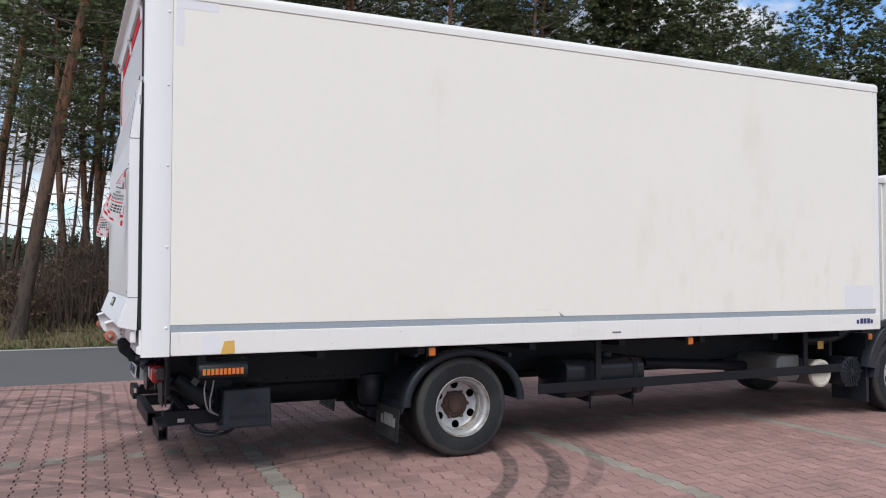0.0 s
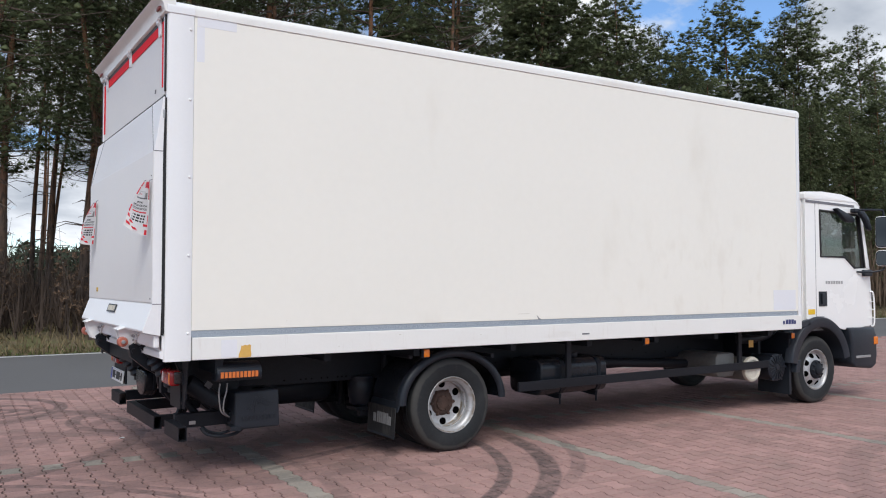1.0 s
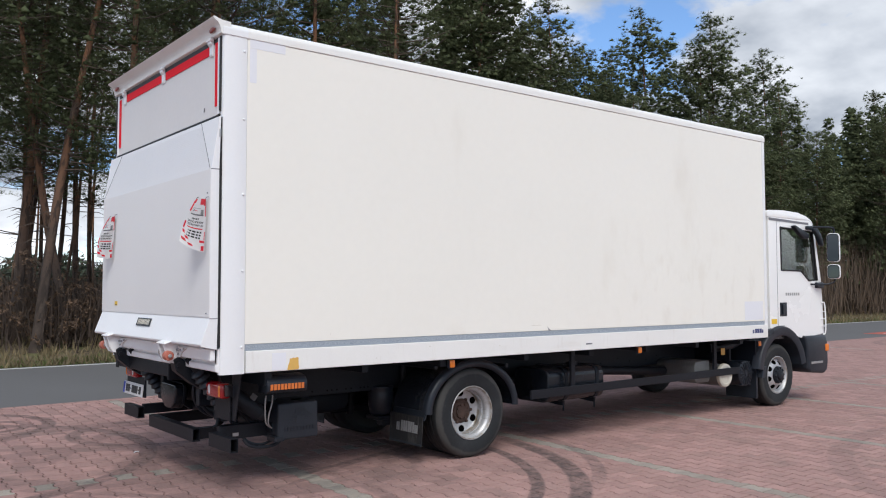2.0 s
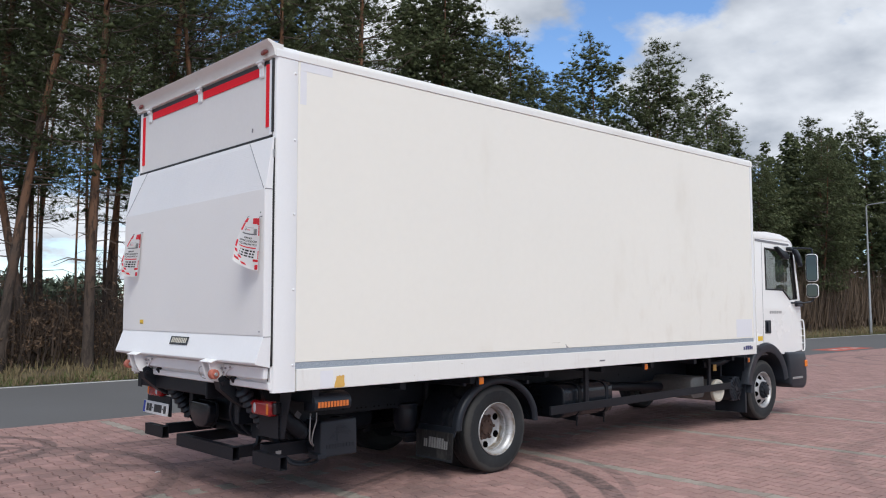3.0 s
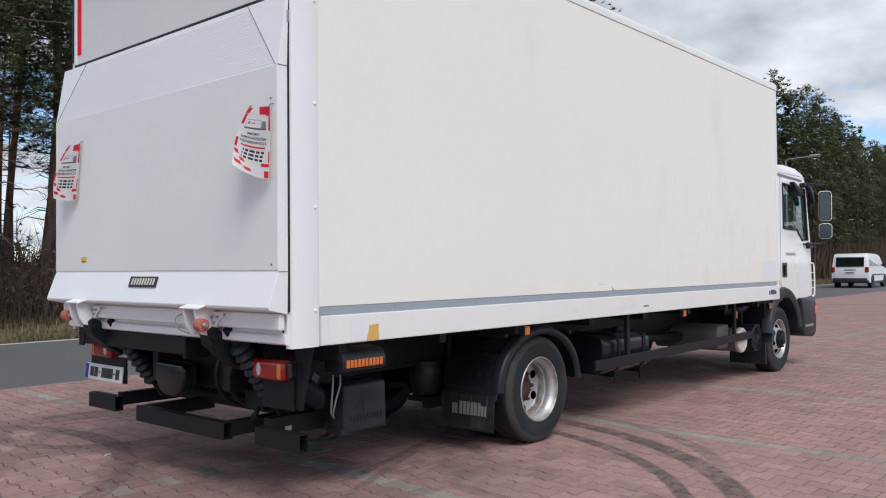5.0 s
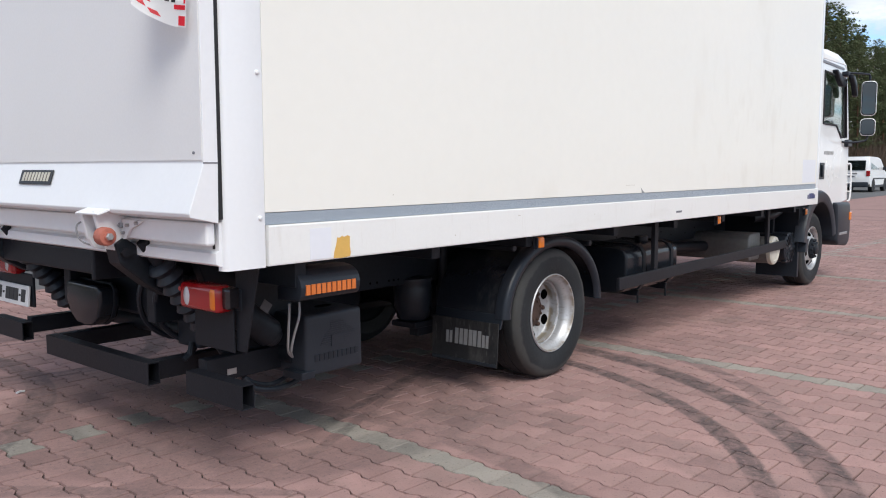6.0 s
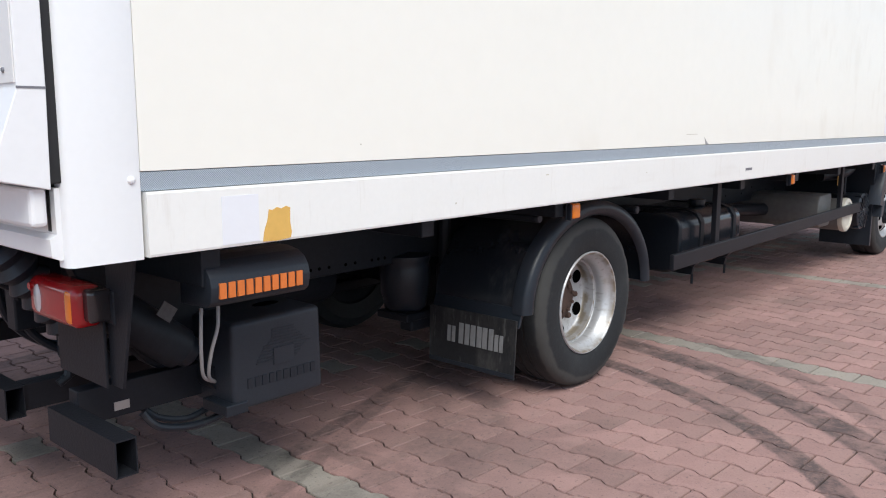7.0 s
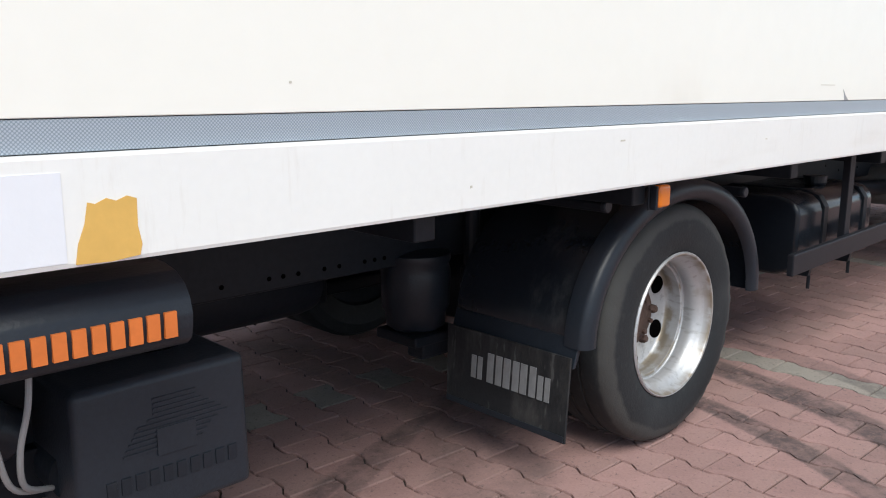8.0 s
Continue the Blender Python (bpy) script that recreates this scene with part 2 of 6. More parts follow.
_ring = radial(RUBBER)              # the scuffed shoulder
_worn = maths(RUBBER, "MULTIPLY", ramp(RUBBER, maths(RUBBER, "ADD", _ring, maths(RUBBER, "MULTIPLY", noise_out(RUBBER, 9, 6), 0.05)), 0.375, 0.392), ramp(RUBBER, _ring, 0.4095, 0.404))
mix_over(RUBBER, _worn, (0.070, 0.067, 0.062), 0.55)
mix_over(RUBBER, ramp(RUBBER, noise_out(RUBBER, 38, 5, rough=0.7), 0.56, 0.68), (0.05, 0.05, 0.049), 0.3)
mix_over(PLASTIC_DARK, ramp(PLASTIC_DARK, noise_out(PLASTIC_DARK, 9, 7, (1, 1, 0.5), rough=0.72), 0.58, 0.74), (0.055, 0.055, 0.056), 0.5)
mix_over(PLASTIC, ramp(PLASTIC, noise_out(PLASTIC, 7, 7, rough=0.72), 0.60, 0.78), (0.060, 0.060, 0.060), 0.4)
HOLE = material("black depth of a hole", (0.002, 0.002, 0.002), 0.9, vary=0.1, bump=0, spec=0.0)
FLAP = material("dusty black rubber flap", (0.016, 0.017, 0.019), 0.6, vary=0.3, patch=5, grain=70, bump=0.3, bump_scale=90, spec=0.25)
mix_over(FLAP, ramp(FLAP, noise_out(FLAP, 5, 7, (1, 1, 0.35), rough=0.7), 0.46, 0.70), (0.085, 0.082, 0.078), 0.6)
mix_over(FLAP, ramp(FLAP, noise_out(FLAP, 42, 4, (1, 1, 0.25)), 0.60, 0.70), (0.10, 0.10, 0.098), 0.5)
RIM = material("silver wheel paint", (0.48, 0.485, 0.495), 0.46, metal=0.5, vary=0.07, patch=6, grain=80, bump=0.1)
mix_over(RIM, ramp(RIM, noise_out(RIM, 9, 6), 0.58, 0.74), (0.24, 0.19, 0.13), 0.35)
mix_over(RIM, ramp(RIM, noise_out(RIM, 60, 5, (1, 0.25, 1)), 0.54, 0.70), (0.27, 0.26, 0.25), 0.5)
_ring = radial(RIM)
_seam = maths(RIM, "MULTIPLY", ramp(RIM, _ring, 0.190, 0.197), ramp(RIM, _ring, 0.206, 0.200))
_bead = maths(RIM, "MULTIPLY", ramp(RIM, _ring, 0.229, 0.236), ramp(RIM, _ring, 0.245, 0.240))
mix_over(RIM, maths(RIM, "MULTIPLY", maths(RIM, "MAXIMUM", _seam, _bead), ramp(RIM, noise_out(RIM, 14, 5), 0.36, 0.56)), (0.20, 0.145, 0.075), 0.75)
GLOSS_BLACK = material("glossy black plastic", (0.011, 0.014, 0.019), 0.22, vary=0.2, grain=60, bump=0.06, bump_scale=40, spec=0.4)
mix_over(GLOSS_BLACK, ramp(GLOSS_BLACK, noise_out(GLOSS_BLACK, 6, 7, (1, 1, 0.4), rough=0.7), 0.58, 0.74), (0.05, 0.05, 0.052), 0.5)
RUST = material("rusty cast hub", (0.075, 0.045, 0.035), 0.8, metal=0.2, vary=0.5, patch=12, grain=90, bump=0.6)
STEEL = material("grey galvanised steel", (0.42, 0.42, 0.42), 0.4, metal=0.7, vary=0.15, patch=4)
ALU_DULL = material("dull grey exhaust sheet", (0.15, 0.152, 0.148), 0.55, metal=0.4, vary=0.2, patch=3)
CREAM = material("dirty cream end cap", (0.55, 0.52, 0.44), 0.55, vary=0.15, patch=9)
ORANGE_LENS = material("amber lens", (0.74, 0.19, 0.012), 0.18, vary=0.05, grain=200, coat=0.5, bump=0.1, bump_scale=300)
RED_LENS = material("red lens", (0.32, 0.007, 0.010), 0.15, vary=0.08, grain=200, coat=0.5, bump=0.1, bump_scale=300)
CLEARANCE = material("faded red lens", (0.22, 0.045, 0.035), 0.3, vary=0.15, grain=120, coat=0.3)
CLEAR_LENS = material("white lens", (0.55, 0.53, 0.55), 0.15, vary=0.04, coat=0.5, bump=0.1, bump_scale=300)
DARK_LENS = material("smoked lens side", (0.018, 0.016, 0.018), 0.25, vary=0.2, coat=0.5)
RED_TAPE = material("red reflective tape", (0.74, 0.012, 0.026), 0.65, vary=0.06, grain=150, bump=0.05, spec=0.15)
ROLLER = material("worn orange-red roller", (0.40, 0.13, 0.09), 0.6, vary=0.25, patch=14, grain=60, bump=0.3)
YELLOW_OLD = material("weathered yellow sticker", (0.66, 0.40, 0.10), 0.55, vary=0.08, patch=9, grain=60)
PALE_PATCH = material("pale sticker ghost", (0.765, 0.775, 0.81), 0.35, vary=0.02)
YELLOW = material("yellow sticker", (0.75, 0.48, 0.02), 0.4, vary=0.08)
BLUE_INK = material("dark blue print", (0.03, 0.04, 0.14), 0.4, vary=0.05)
GREY_INK = material("grey print", (0.16, 0.16, 0.18), 0.4, vary=0.1)
BLACK_INK = material("black print", (0.02, 0.02, 0.022), 0.45, vary=0.1)
ORANGE_INK = material("orange print", (0.60, 0.155, 0.030), 0.45, vary=0.12, patch=20, grain=90)
PALE_INK = material("worn pale print", (0.20, 0.205, 0.21), 0.6, vary=0.15, patch=25, grain=90)
RED_INK = material("red print", (0.78, 0.02, 0.04), 0.4, vary=0.05)
PAPER = material("white foil banner", (0.82, 0.81, 0.81), 0.4, vary=0.03, bump=0.1, bump_scale=9)
PLATE_WHITE = material("white number plate", (0.70, 0.70, 0.70), 0.3, vary=0.03)
EU_BLUE = material("blue plate band", (0.01, 0.04, 0.36), 0.3, vary=0.05)
GREY_CABLE = material("grey cable", (0.30, 0.30, 0.30), 0.5, vary=0.1)
LABEL_GREY = material("dull grey label", (0.075, 0.076, 0.08), 0.6, vary=0.25, patch=60, grain=200)
INTERIOR = material("grey cab trim", (0.17, 0.18, 0.185), 0.7, vary=0.2)

STRIPE = material("grey dotted reflective tape", (0.22, 0.26, 0.30), 0.35, vary=0.06, patch=2, grain=20, bump=0)
_nodes, _links = STRIPE.node_tree.nodes, STRIPE.node_tree.links
_v, _sx, _cx = _nodes.new("ShaderNodeTexVoronoi"), _nodes.new("ShaderNodeSeparateXYZ"), _nodes.new("ShaderNodeCombineXYZ")
_v.voronoi_dimensions = "2D"
_v.inputs["Scale"].default_value, _v.inputs["Randomness"].default_value = 170, 0.0
_links.new(_nodes.new("ShaderNodeTexCoord").outputs["Object"], _sx.inputs[0])
_links.new(maths(STRIPE, "ADD", _sx.outputs[0], _sx.outputs[2]), _cx.inputs[0])
_links.new(maths(STRIPE, "SUBTRACT", _sx.outputs[0], _sx.outputs[2]), _cx.inputs[1])
_links.new(_cx.outputs[0], _v.inputs["Vector"])
mix_over(STRIPE, ramp(STRIPE, _v.outputs["Distance"], 0.48, 0.30), (0.42, 0.47, 0.53), 0.85)

MIRROR = bpy.data.materials.new("mirror glass")
MIRROR.use_nodes = True
MIRROR.node_tree.nodes["Principled BSDF"].inputs["Metallic"].default_value = 1
MIRROR.node_tree.nodes["Principled BSDF"].inputs["Roughness"].default_value = 0.03
# dark base stands in for a reflection of dark surroundings
MIRROR.node_tree.nodes["Principled BSDF"].inputs["Base Color"].default_value = (0.065, 0.074, 0.083, 1)


def glass(name, colour):
    m = bpy.data.materials.new(name)
    m.use_nodes = True
    b = m.node_tree.nodes["Principled BSDF"]
    b.inputs["Base Color"].default_value = (*colour, 1)
    b.inputs["Transmission Weight"].default_value, b.inputs["Roughness"].default_value, b.inputs["IOR"].default_value = 1, 0.01, 1.45
    return m


GLASS = glass("green tinted window glass", (0.86, 0.96, 0.95))
GLASS_DARK = glass("dark tinted window glass", (0.12, 0.14, 0.15))

# ---- ground, road, pavement ----
PAVE_TURN = -1.7                    # the paving lies askew to the lorry
ROAD_NEAR, ROAD_FAR = 6.36, 12.55


def tyre_marks(m, amount):
    """Dark rubber arcs and lines on the ground, and oil stains, by place."""
    n, l = m.node_tree.nodes, m.node_tree.links
    pos = n.new("ShaderNodeNewGeometry").outputs["Position"]
    sp = n.new("ShaderNodeSeparateXYZ")
    l.new(pos, sp.inputs[0])
    x, y = sp.outputs[0], sp.outputs[1]
    wob = n.new("ShaderNodeTexNoise")
    wob.inputs["Scale"].default_value, wob.inputs["Detail"].default_value, wob.inputs["Roughness"].default_value = 6.0, 8, 0.68
    l.new(pos, wob.inputs["Vector"])
    fine = n.new("ShaderNodeTexNoise")
    fine.inputs["Scale"].default_value, fine.inputs["Detail"].default_value, fine.inputs["Roughness"].default_value = 34.0, 6, 0.7
    l.new(pos, fine.inputs["Vector"])
    ragged = maths(m, "ADD", maths(m, "MULTIPLY", maths(m, "SUBTRACT", fine.outputs["Fac"], 0.5), 0.055), maths(m, "MULTIPLY", maths(m, "SUBTRACT", wob.outputs["Fac"], 0.5), 0.05))
    patchy = maths(m, "MULTIPLY", ramp(m, wob.outputs["Fac"], 0.33, 0.60), maths(m, "MULTIPLY_ADD", ramp(m, fine.outputs["Fac"], 0.36, 0.52), 0.6, 0.4))
    total = None
    # centre, radius, half width, where it fades by x (from, to) and by y, strength
    arcs = ((0.21, 0.90, 2.69, 0.060, 1.0, 1.7, 0.75, 1.0), (0.33, 0.92, 2.95, 0.090, 1.2, 1.9, 0.85, 1.0), (1.10, 0.95, 2.60, 0.065, 2.2, 3.0, 1.0, 0.6),
            (-0.70, 4.70, 0.16, 0.06, -2.5, -2.0, 9, 0.95), (-0.70, 4.75, 0.42, 0.07, -2.5, -2.0, 9, 0.85), (-1.14, 4.88, 1.10, 0.08, -3.5, -3.0, 9, 0.9),
            (0.70, 3.36, 0.81, 0.08, -3.5, -3.0, 9, 0.8), (-1.70, 3.02, 2.1, 0.09, -6, -5, 9, 0.85), (-2.17, -1.45, 2.62, 0.05, -4, -2, 9, 0.8),
            (-2.10, 0.23, 3.24, 0.07, -4, -2, 9, 0.5), (6.7, -5.2, 3.7, 0.12, 2.0, 4.0, 9, 0.35), (0.2, 2.6, 1.55, 0.17, -3, -2, 9, 0.52), (1.0, 1.2, 1.15, 0.20, -3, -2, 9, 0.48), (-0.6, 1.6, 1.25, 0.15, -3, -2, 9, 0.48), (0.1, -0.6, 1.6, 0.16, -3, -2, 9, 0.28), (23.6, 2.9, 2.0, 0.12, 14, 15, 9, 0.6), (23.0, 2.6, 2.9, 0.14, 14, 15, 9, 0.4))
    for cx, cy, r, w, x0, x1, y1, k in arcs:
        dx, dy = maths(m, "SUBTRACT", x, cx), maths(m, "SUBTRACT", y, cy)
        d = maths(m, "SQRT", maths(m, "ADD", maths(m, "MULTIPLY", dx, dx), maths(m, "MULTIPLY", dy, dy)))
        off = maths(m, "ADD", maths(m, "ABSOLUTE", maths(m, "SUBTRACT", d, r)), ragged)
        one = maths(m, "MULTIPLY", ramp(m, off, w * 1.12, w * 0.74), maths(m, "MULTIPLY", ramp(m, x, x0, x1), ramp(m, y, y1, y1 - 0.6)))
        one = maths(m, "MULTIPLY", one, k)
        total = one if total is None else maths(m, "MAXIMUM", total, one)
    # straight skids: a point, a direction, half width, half length
    for px, py, ang, w, half, k in ((1.60, 0.74, 18, 0.035, 1.0, 0.85), (0.10, 4.02, -13, 0.03, 2.4, 0.7), (-0.42, 0.70, -48, 0.03, 1.1, 0.6),
                                    (1.18, 0.50, 24, 0.03, 1.2, 0.6), (1.75, -0.03, -25, 0.05, 0.5, 0.3), (0.36, 1.27, 52, 0.09, 0.85, 0.45), (-0.15, 0.43, -52, 0.03, 0.85, 0.6),
                                    (0.17, 1.78, 26, 0.08, 0.75, 0.45), (0.92, 0.12, 4, 0.06, 0.75, 0.4), (0.19, 3.79, -9, 0.025, 1.7, 0.6), (0.65, 4.16, -13, 0.04, 1.1, 0.5),
                                    (-0.10, 3.04, 53, 0.08, 1.4, 0.45), (-0.71, 2.73, 80, 0.09, 0.85, 0.4)):
        c, s = math.cos(radians(ang)), math.sin(radians(ang))
        dx, dy = maths(m, "SUBTRACT", x, px), maths(m, "SUBTRACT", y, py)
        along = maths(m, "ABSOLUTE", maths(m, "ADD", maths(m, "MULTIPLY", dx, c), maths(m, "MULTIPLY", dy, s)))
        across = maths(m, "ABSOLUTE", maths(m, "SUBTRACT", maths(m, "MULTIPLY", dy, c), maths(m, "MULTIPLY", dx, s)))
        one = maths(m, "MULTIPLY", ramp(m, maths(m, "ADD", across, ragged), w * 1.5, w * 0.75), ramp(m, along, half, half * 0.6))
        total = maths(m, "MAXIMUM", total, maths(m, "MULTIPLY", one, k))
    total = maths(m, "MULTIPLY", total, maths(m, "MULTIPLY_ADD", patchy, 0.66, 0.36))
    mix_over(m, total, (0.035, 0.032, 0.033), amount)
    dirt = n.new("ShaderNodeTexNoise")
    dirt.inputs["Scale"].default_value, dirt.inputs["Detail"].default_value = 1.1, 7
    l.new(pos, dirt.inputs["Vector"])
    mix_over(m, ramp(m, dirt.outputs["Fac"], 0.50, 0.76), (0.115, 0.085, 0.076), 0.30)
    spots_ = n.new("ShaderNodeTexNoise")
    spots_.inputs["Scale"].default_value, spots_.inputs["Detail"].default_value, spots_.inputs["Roughness"].default_value = 7.0, 8, 0.7
    l.new(pos, spots_.inputs["Vector"])
    mix_over(m, ramp(m, spots_.outputs["Fac"], 0.57, 0.72), (0.09, 0.066, 0.058), 0.40)
    specks = n.new("ShaderNodeTexNoise")
    specks.inputs["Scale"].default_value, specks.inputs["Detail"].default_value, specks.inputs["Roughness"].default_value = 48.0, 4, 0.7
    l.new(pos, specks.inputs["Vector"])
    mix_over(m, ramp(m, specks.outputs["Fac"], 0.57, 0.68), (0.075, 0.058, 0.052), 0.5)


SOIL = material("forest floor with dry grass", (0.13, 0.10, 0.06), 0.95, vary=0.5, patch=0.5, grain=9, bump=1.0, bump_scale=6)
mix_over(SOIL, ramp(SOIL, noise_out(SOIL, 0.9, 8), 0.45, 0.6), (0.10, 0.115, 0.035), 0.7)
ASPHALT = material("worn grey asphalt", (0.115, 0.114, 0.115), 0.85, vary=0.14, patch=0.35, grain=45, bump=0.6, bump_scale=90)
LINE_PAINT = material("worn white road paint", (0.55, 0.55, 0.53), 0.7, vary=0.2, patch=3, grain=40)
JOINT = material("sandy dark paving joints", (0.050, 0.038, 0.032), 0.95, vary=0.35, patch=2, grain=50, bump=0.6)
tyre_marks(JOINT, 0.6)
RED_ROAD = material("red coated asphalt", (0.42, 0.10, 0.07), 0.85, vary=0.12, patch=2)

# the ground sheet, low under the paving and road, with a gentle rise in the wood
bm = bmesh.new()
xs = [-2500, -600, -150] + list(range(-60, 121, 4)) + [200, 600, 2500]
ys = [-2500, -600, -150, -60, -30, 0, 6, 12.65, 13.5, 14.5, 16] + list(range(18, 59, 4)) + [90, 150, 400, 2500]
grid = {}
for i, x in enumerate(xs):
    for j, y in enumerate(ys):
        rise = max(0.0, min(1.0, (y - 12.85) / 6)) * (0.35 + 0.25 * noise.noise(Vector((x * 0.08, y * 0.11, 0))))
        grid[i, j] = bm.verts.new((x, y, -0.06 + rise))
for i in range(len(xs) - 1):
    for j in range(len(ys) - 1):
        bm.faces.new((grid[i, j], grid[i + 1, j], grid[i + 1, j + 1], grid[i, j + 1]))
tagged(part("ground", bm, SOIL, smooth=60), "brown forest soil with dry grass and moss", "ground", kind="structure")

bm = block(-300, 600, ROAD_NEAR, ROAD_FAR, -0.055, -0.012, 0)
road = tagged(part("road", bm, ASPHALT), "grey worn asphalt road beside the brick pavement", "road", kind="structure")
part("edge_line", block(-300, 600, ROAD_FAR - 0.30, ROAD_FAR - 0.17, -0.011, -0.007, 0), LINE_PAINT, road, "worn white edge line")
part("red_crossing", block(26.4, 29.6, 6.75, 7.75, -0.011, -0.007, 0), RED_ROAD, road, "red coated strip of road")
for k in range(3):
    part("road_marking", block(26.9 + 0.9 * k, 27.3 + 0.9 * k, 7.1, 7.3, -0.006, -0.002, 0), LINE_PAINT, road, "white road marking")

# ---- the lorry ----
W = 2.48                            # width of the box body
truck = thing("box_truck", "white box lorry with a folded tail lift parked on the paving", "truck")


def marker_lamp(x, y, z, parent):
    m = part("side_marker", block(x - 0.028, x + 0.028, y - 0.016, y + 0.012, z - 0.032, z + 0.032, 0.010, 4), ORANGE_LENS, parent, "amber side marker lamp", 40)
    part("marker_base", block(x - 0.04, x + 0.034, y + 0.012, y + 0.02, z - 0.04, z + 0.04, 0.003), PLASTIC_DARK, m)
    part("marker_housing", block(x - 0.038, x - 0.029, y - 0.010, y + 0.011, z - 0.038, z + 0.030, 0.003), PLASTIC_DARK, m)


def build_box():
    box = part("cargo_box", block(0.05, 7.09, 0.032, W - 0.032, 0.93, 3.40, 0.01), WHITE_PANEL, truck)
    part("side_panel", block(0.162, 7.064, 0.0, 0.031, 1.119, 3.348, 0.0015), WHITE_PANEL, box, "cream white laminate side panel with faint stains")
    part("side_panel", block(0.162, 7.064, W - 0.031, W, 1.06, 3.348, 0.0015), WHITE_PANEL, box)
    part("reflective_stripe", block(0.162, 7.05, 0.002, 0.031, 1.0715, 1.1175, 0.001), STRIPE, box, "grey dotted reflective stripe")
    # bottom rail with a lip along its upper edge
    for y, s in ((0.0, 1), (W, -1)):
        prof = [(y - 0.010 * s, 0.912), (y - 0.012 * s, 0.918), (y - 0.012 * s, 1.064),
                (y - 0.009 * s, 1.070), (y + 0.03 * s, 1.070), (y + 0.03 * s, 0.985), (y + 0.09 * s, 0.985), (y + 0.09 * s, 0.912)]
        part("bottom_rail", prism(prof, "x", 0.168, 7.105, 0), WHITE_RAIL, box, "white lacquered aluminium bottom rail")
        top = [(y, 3.350), (y - 0.006 * s, 3.354), (y - 0.006 * s, 3.392)]
        top += [(y - 0.006 * s + 0.055 * s * (1 - math.cos(radians(a))), 3.392 + 0.052 * math.sin(radians(a))) for a in range(10, 91, 16)]
        top += [(y + 0.14 * s, 3.444), (y + 0.14 * s, 3.401), (y + 0.033 * s, 3.401), (y + 0.033 * s, 3.350)]
        part("top_rail", prism(top, "x", 0.165, 7.068, 0), WHITE_RAIL, box, "rounded white top rail", 50)
        cap = [(p[0], p[1]) for p in top]
        part("rail_cap", prism([(a - 0.002 * s if abs(a - y) < 0.01 else a, b + (0.002 if b > 3.44 else 0)) for a, b in cap], "x", 7.069, 7.128, 0), WHITE_RAIL, box, "moulded white corner cap", 50)
        part("rail_cap", prism([(a - 0.002 * s if abs(a - y) < 0.01 else a, b + (0.002 if b > 3.44 else 0)) for a, b in cap], "x", -0.03, 0.164, 0), WHITE_POST, box, "moulded white corner cap", 50)
        # corner posts
        post = [(-0.022, y + 0.020 * s), (-0.019, y + 0.006 * s), (-0.008, y - 0.003 * s), (0.150, y - 0.003 * s), (0.160, y + 0.0 * s), (0.160, y + 0.031 * s), (0.02, y + 0.031 * s), (0.02, y + 0.045 * s), (-0.022, y + 0.045 * s)]
        part("corner_post", prism(post, "z", 0.908, 3.350, 0), WHITE_POST, box, "bluish white rear corner post", 40)
        for z in (1.10, 1.647, 2.20, 2.75, 3.25):
            part("rivet", lathe([(0, -0.0075), (0.005, -0.007), (0.0085, -0.0045), (0.010, 0.0)], (0.136, y - 0.003 * s, z), "y", 12) if s > 0 else
                 lathe([(0, 0.0075), (0.005, 0.007), (0.0085, 0.0045), (0.010, 0.0)], (0.136, y - 0.003 * s, z), "y", 12), WHITE_POST, box, smooth=60)
        part("front_post", block(7.066, 7.126, y - 0.003 if s > 0 else y - 0.033, y + 0.033 if s > 0 else y + 0.003, 0.915, 3.349, 0.006), WHITE_POST, box, "white front corner post")
    part("front_wall", block(7.092, 7.124, 0.04, W - 0.04, 0.95, 3.40, 0.002), WHITE_PANEL, box)
    part("roof_panel", block(0.02, 7.10, 0.142, W - 0.142, 3.402, 3.436, 0.004), WHITE_PANEL, box)
    # stickers, prints and scratches on the side
    out = [(0.497, 0.916), (0.548, 0.914), (0.590, 0.918), (0.594, 0.934), (0.589, 0.962), (0.590, 1.002), (0.576, 1.007), (0.560, 1.001), (0.546, 1.006), (0.530, 0.999), (0.519, 1.002), (0.513, 0.972), (0.502, 0.944)]
    bm = prism(out, "y", -0.0138, -0.0124)
    part("torn_sticker", bm, YELLOW_OLD, box, "torn weathered yellow sticker")
    part("sticker_ghost", block(0.372, 0.486, -0.0132, -0.012, 0.92, 1.046, 0), PALE_PATCH, box, "pale bluish sticker ghost")
    for x, z, w, h in ((0.182, 3.285, 0.286, 0.070), (0.180, 3.03, 0.054, 0.253)):
        part("sticker_ghost", block(x, x + w, -0.0012, 0, z, z + h, 0), PALE_PATCH, box, "pale sticker ghost")
    part("sticker_ghost", block(6.62, 7.02, -0.0010, 0, 1.135, 1.36, 0), PALE_PATCH, box, "pale sticker ghost")
    for k, (w, h) in enumerate(((0.034, 0.040), (0.044, 0.052), (0.042, 0.052), (0.044, 0.052), (0.034, 0.040))):
        x = 6.765 + 0.050 * k
        bm = block(x, x + w - 0.002, -0.0145, -0.0122, 0.974, 0.974 + h, 0)
        part("maker_mark", bm, BLUE_INK, box, "dark blue maker's mark as plain blocks")
    part("type_label", block(3.775, 3.865, -0.0135, -0.0122, 0.964, 0.978, 0), GREY_INK, box, "small grey label")
    part("scratch", prism([(3.245, 1.158), (3.272, 1.136), (3.300, 1.1195), (3.262, 1.1195), (3.256, 1.138)], "y", -0.0008, 0), GREY_CABLE, box, "grey chip above the stripe")
    part("scratch", block(3.04, 3.165, -0.0006, 0, 1.172, 1.1745, 0), CREAM, box, "thin grey scratch")
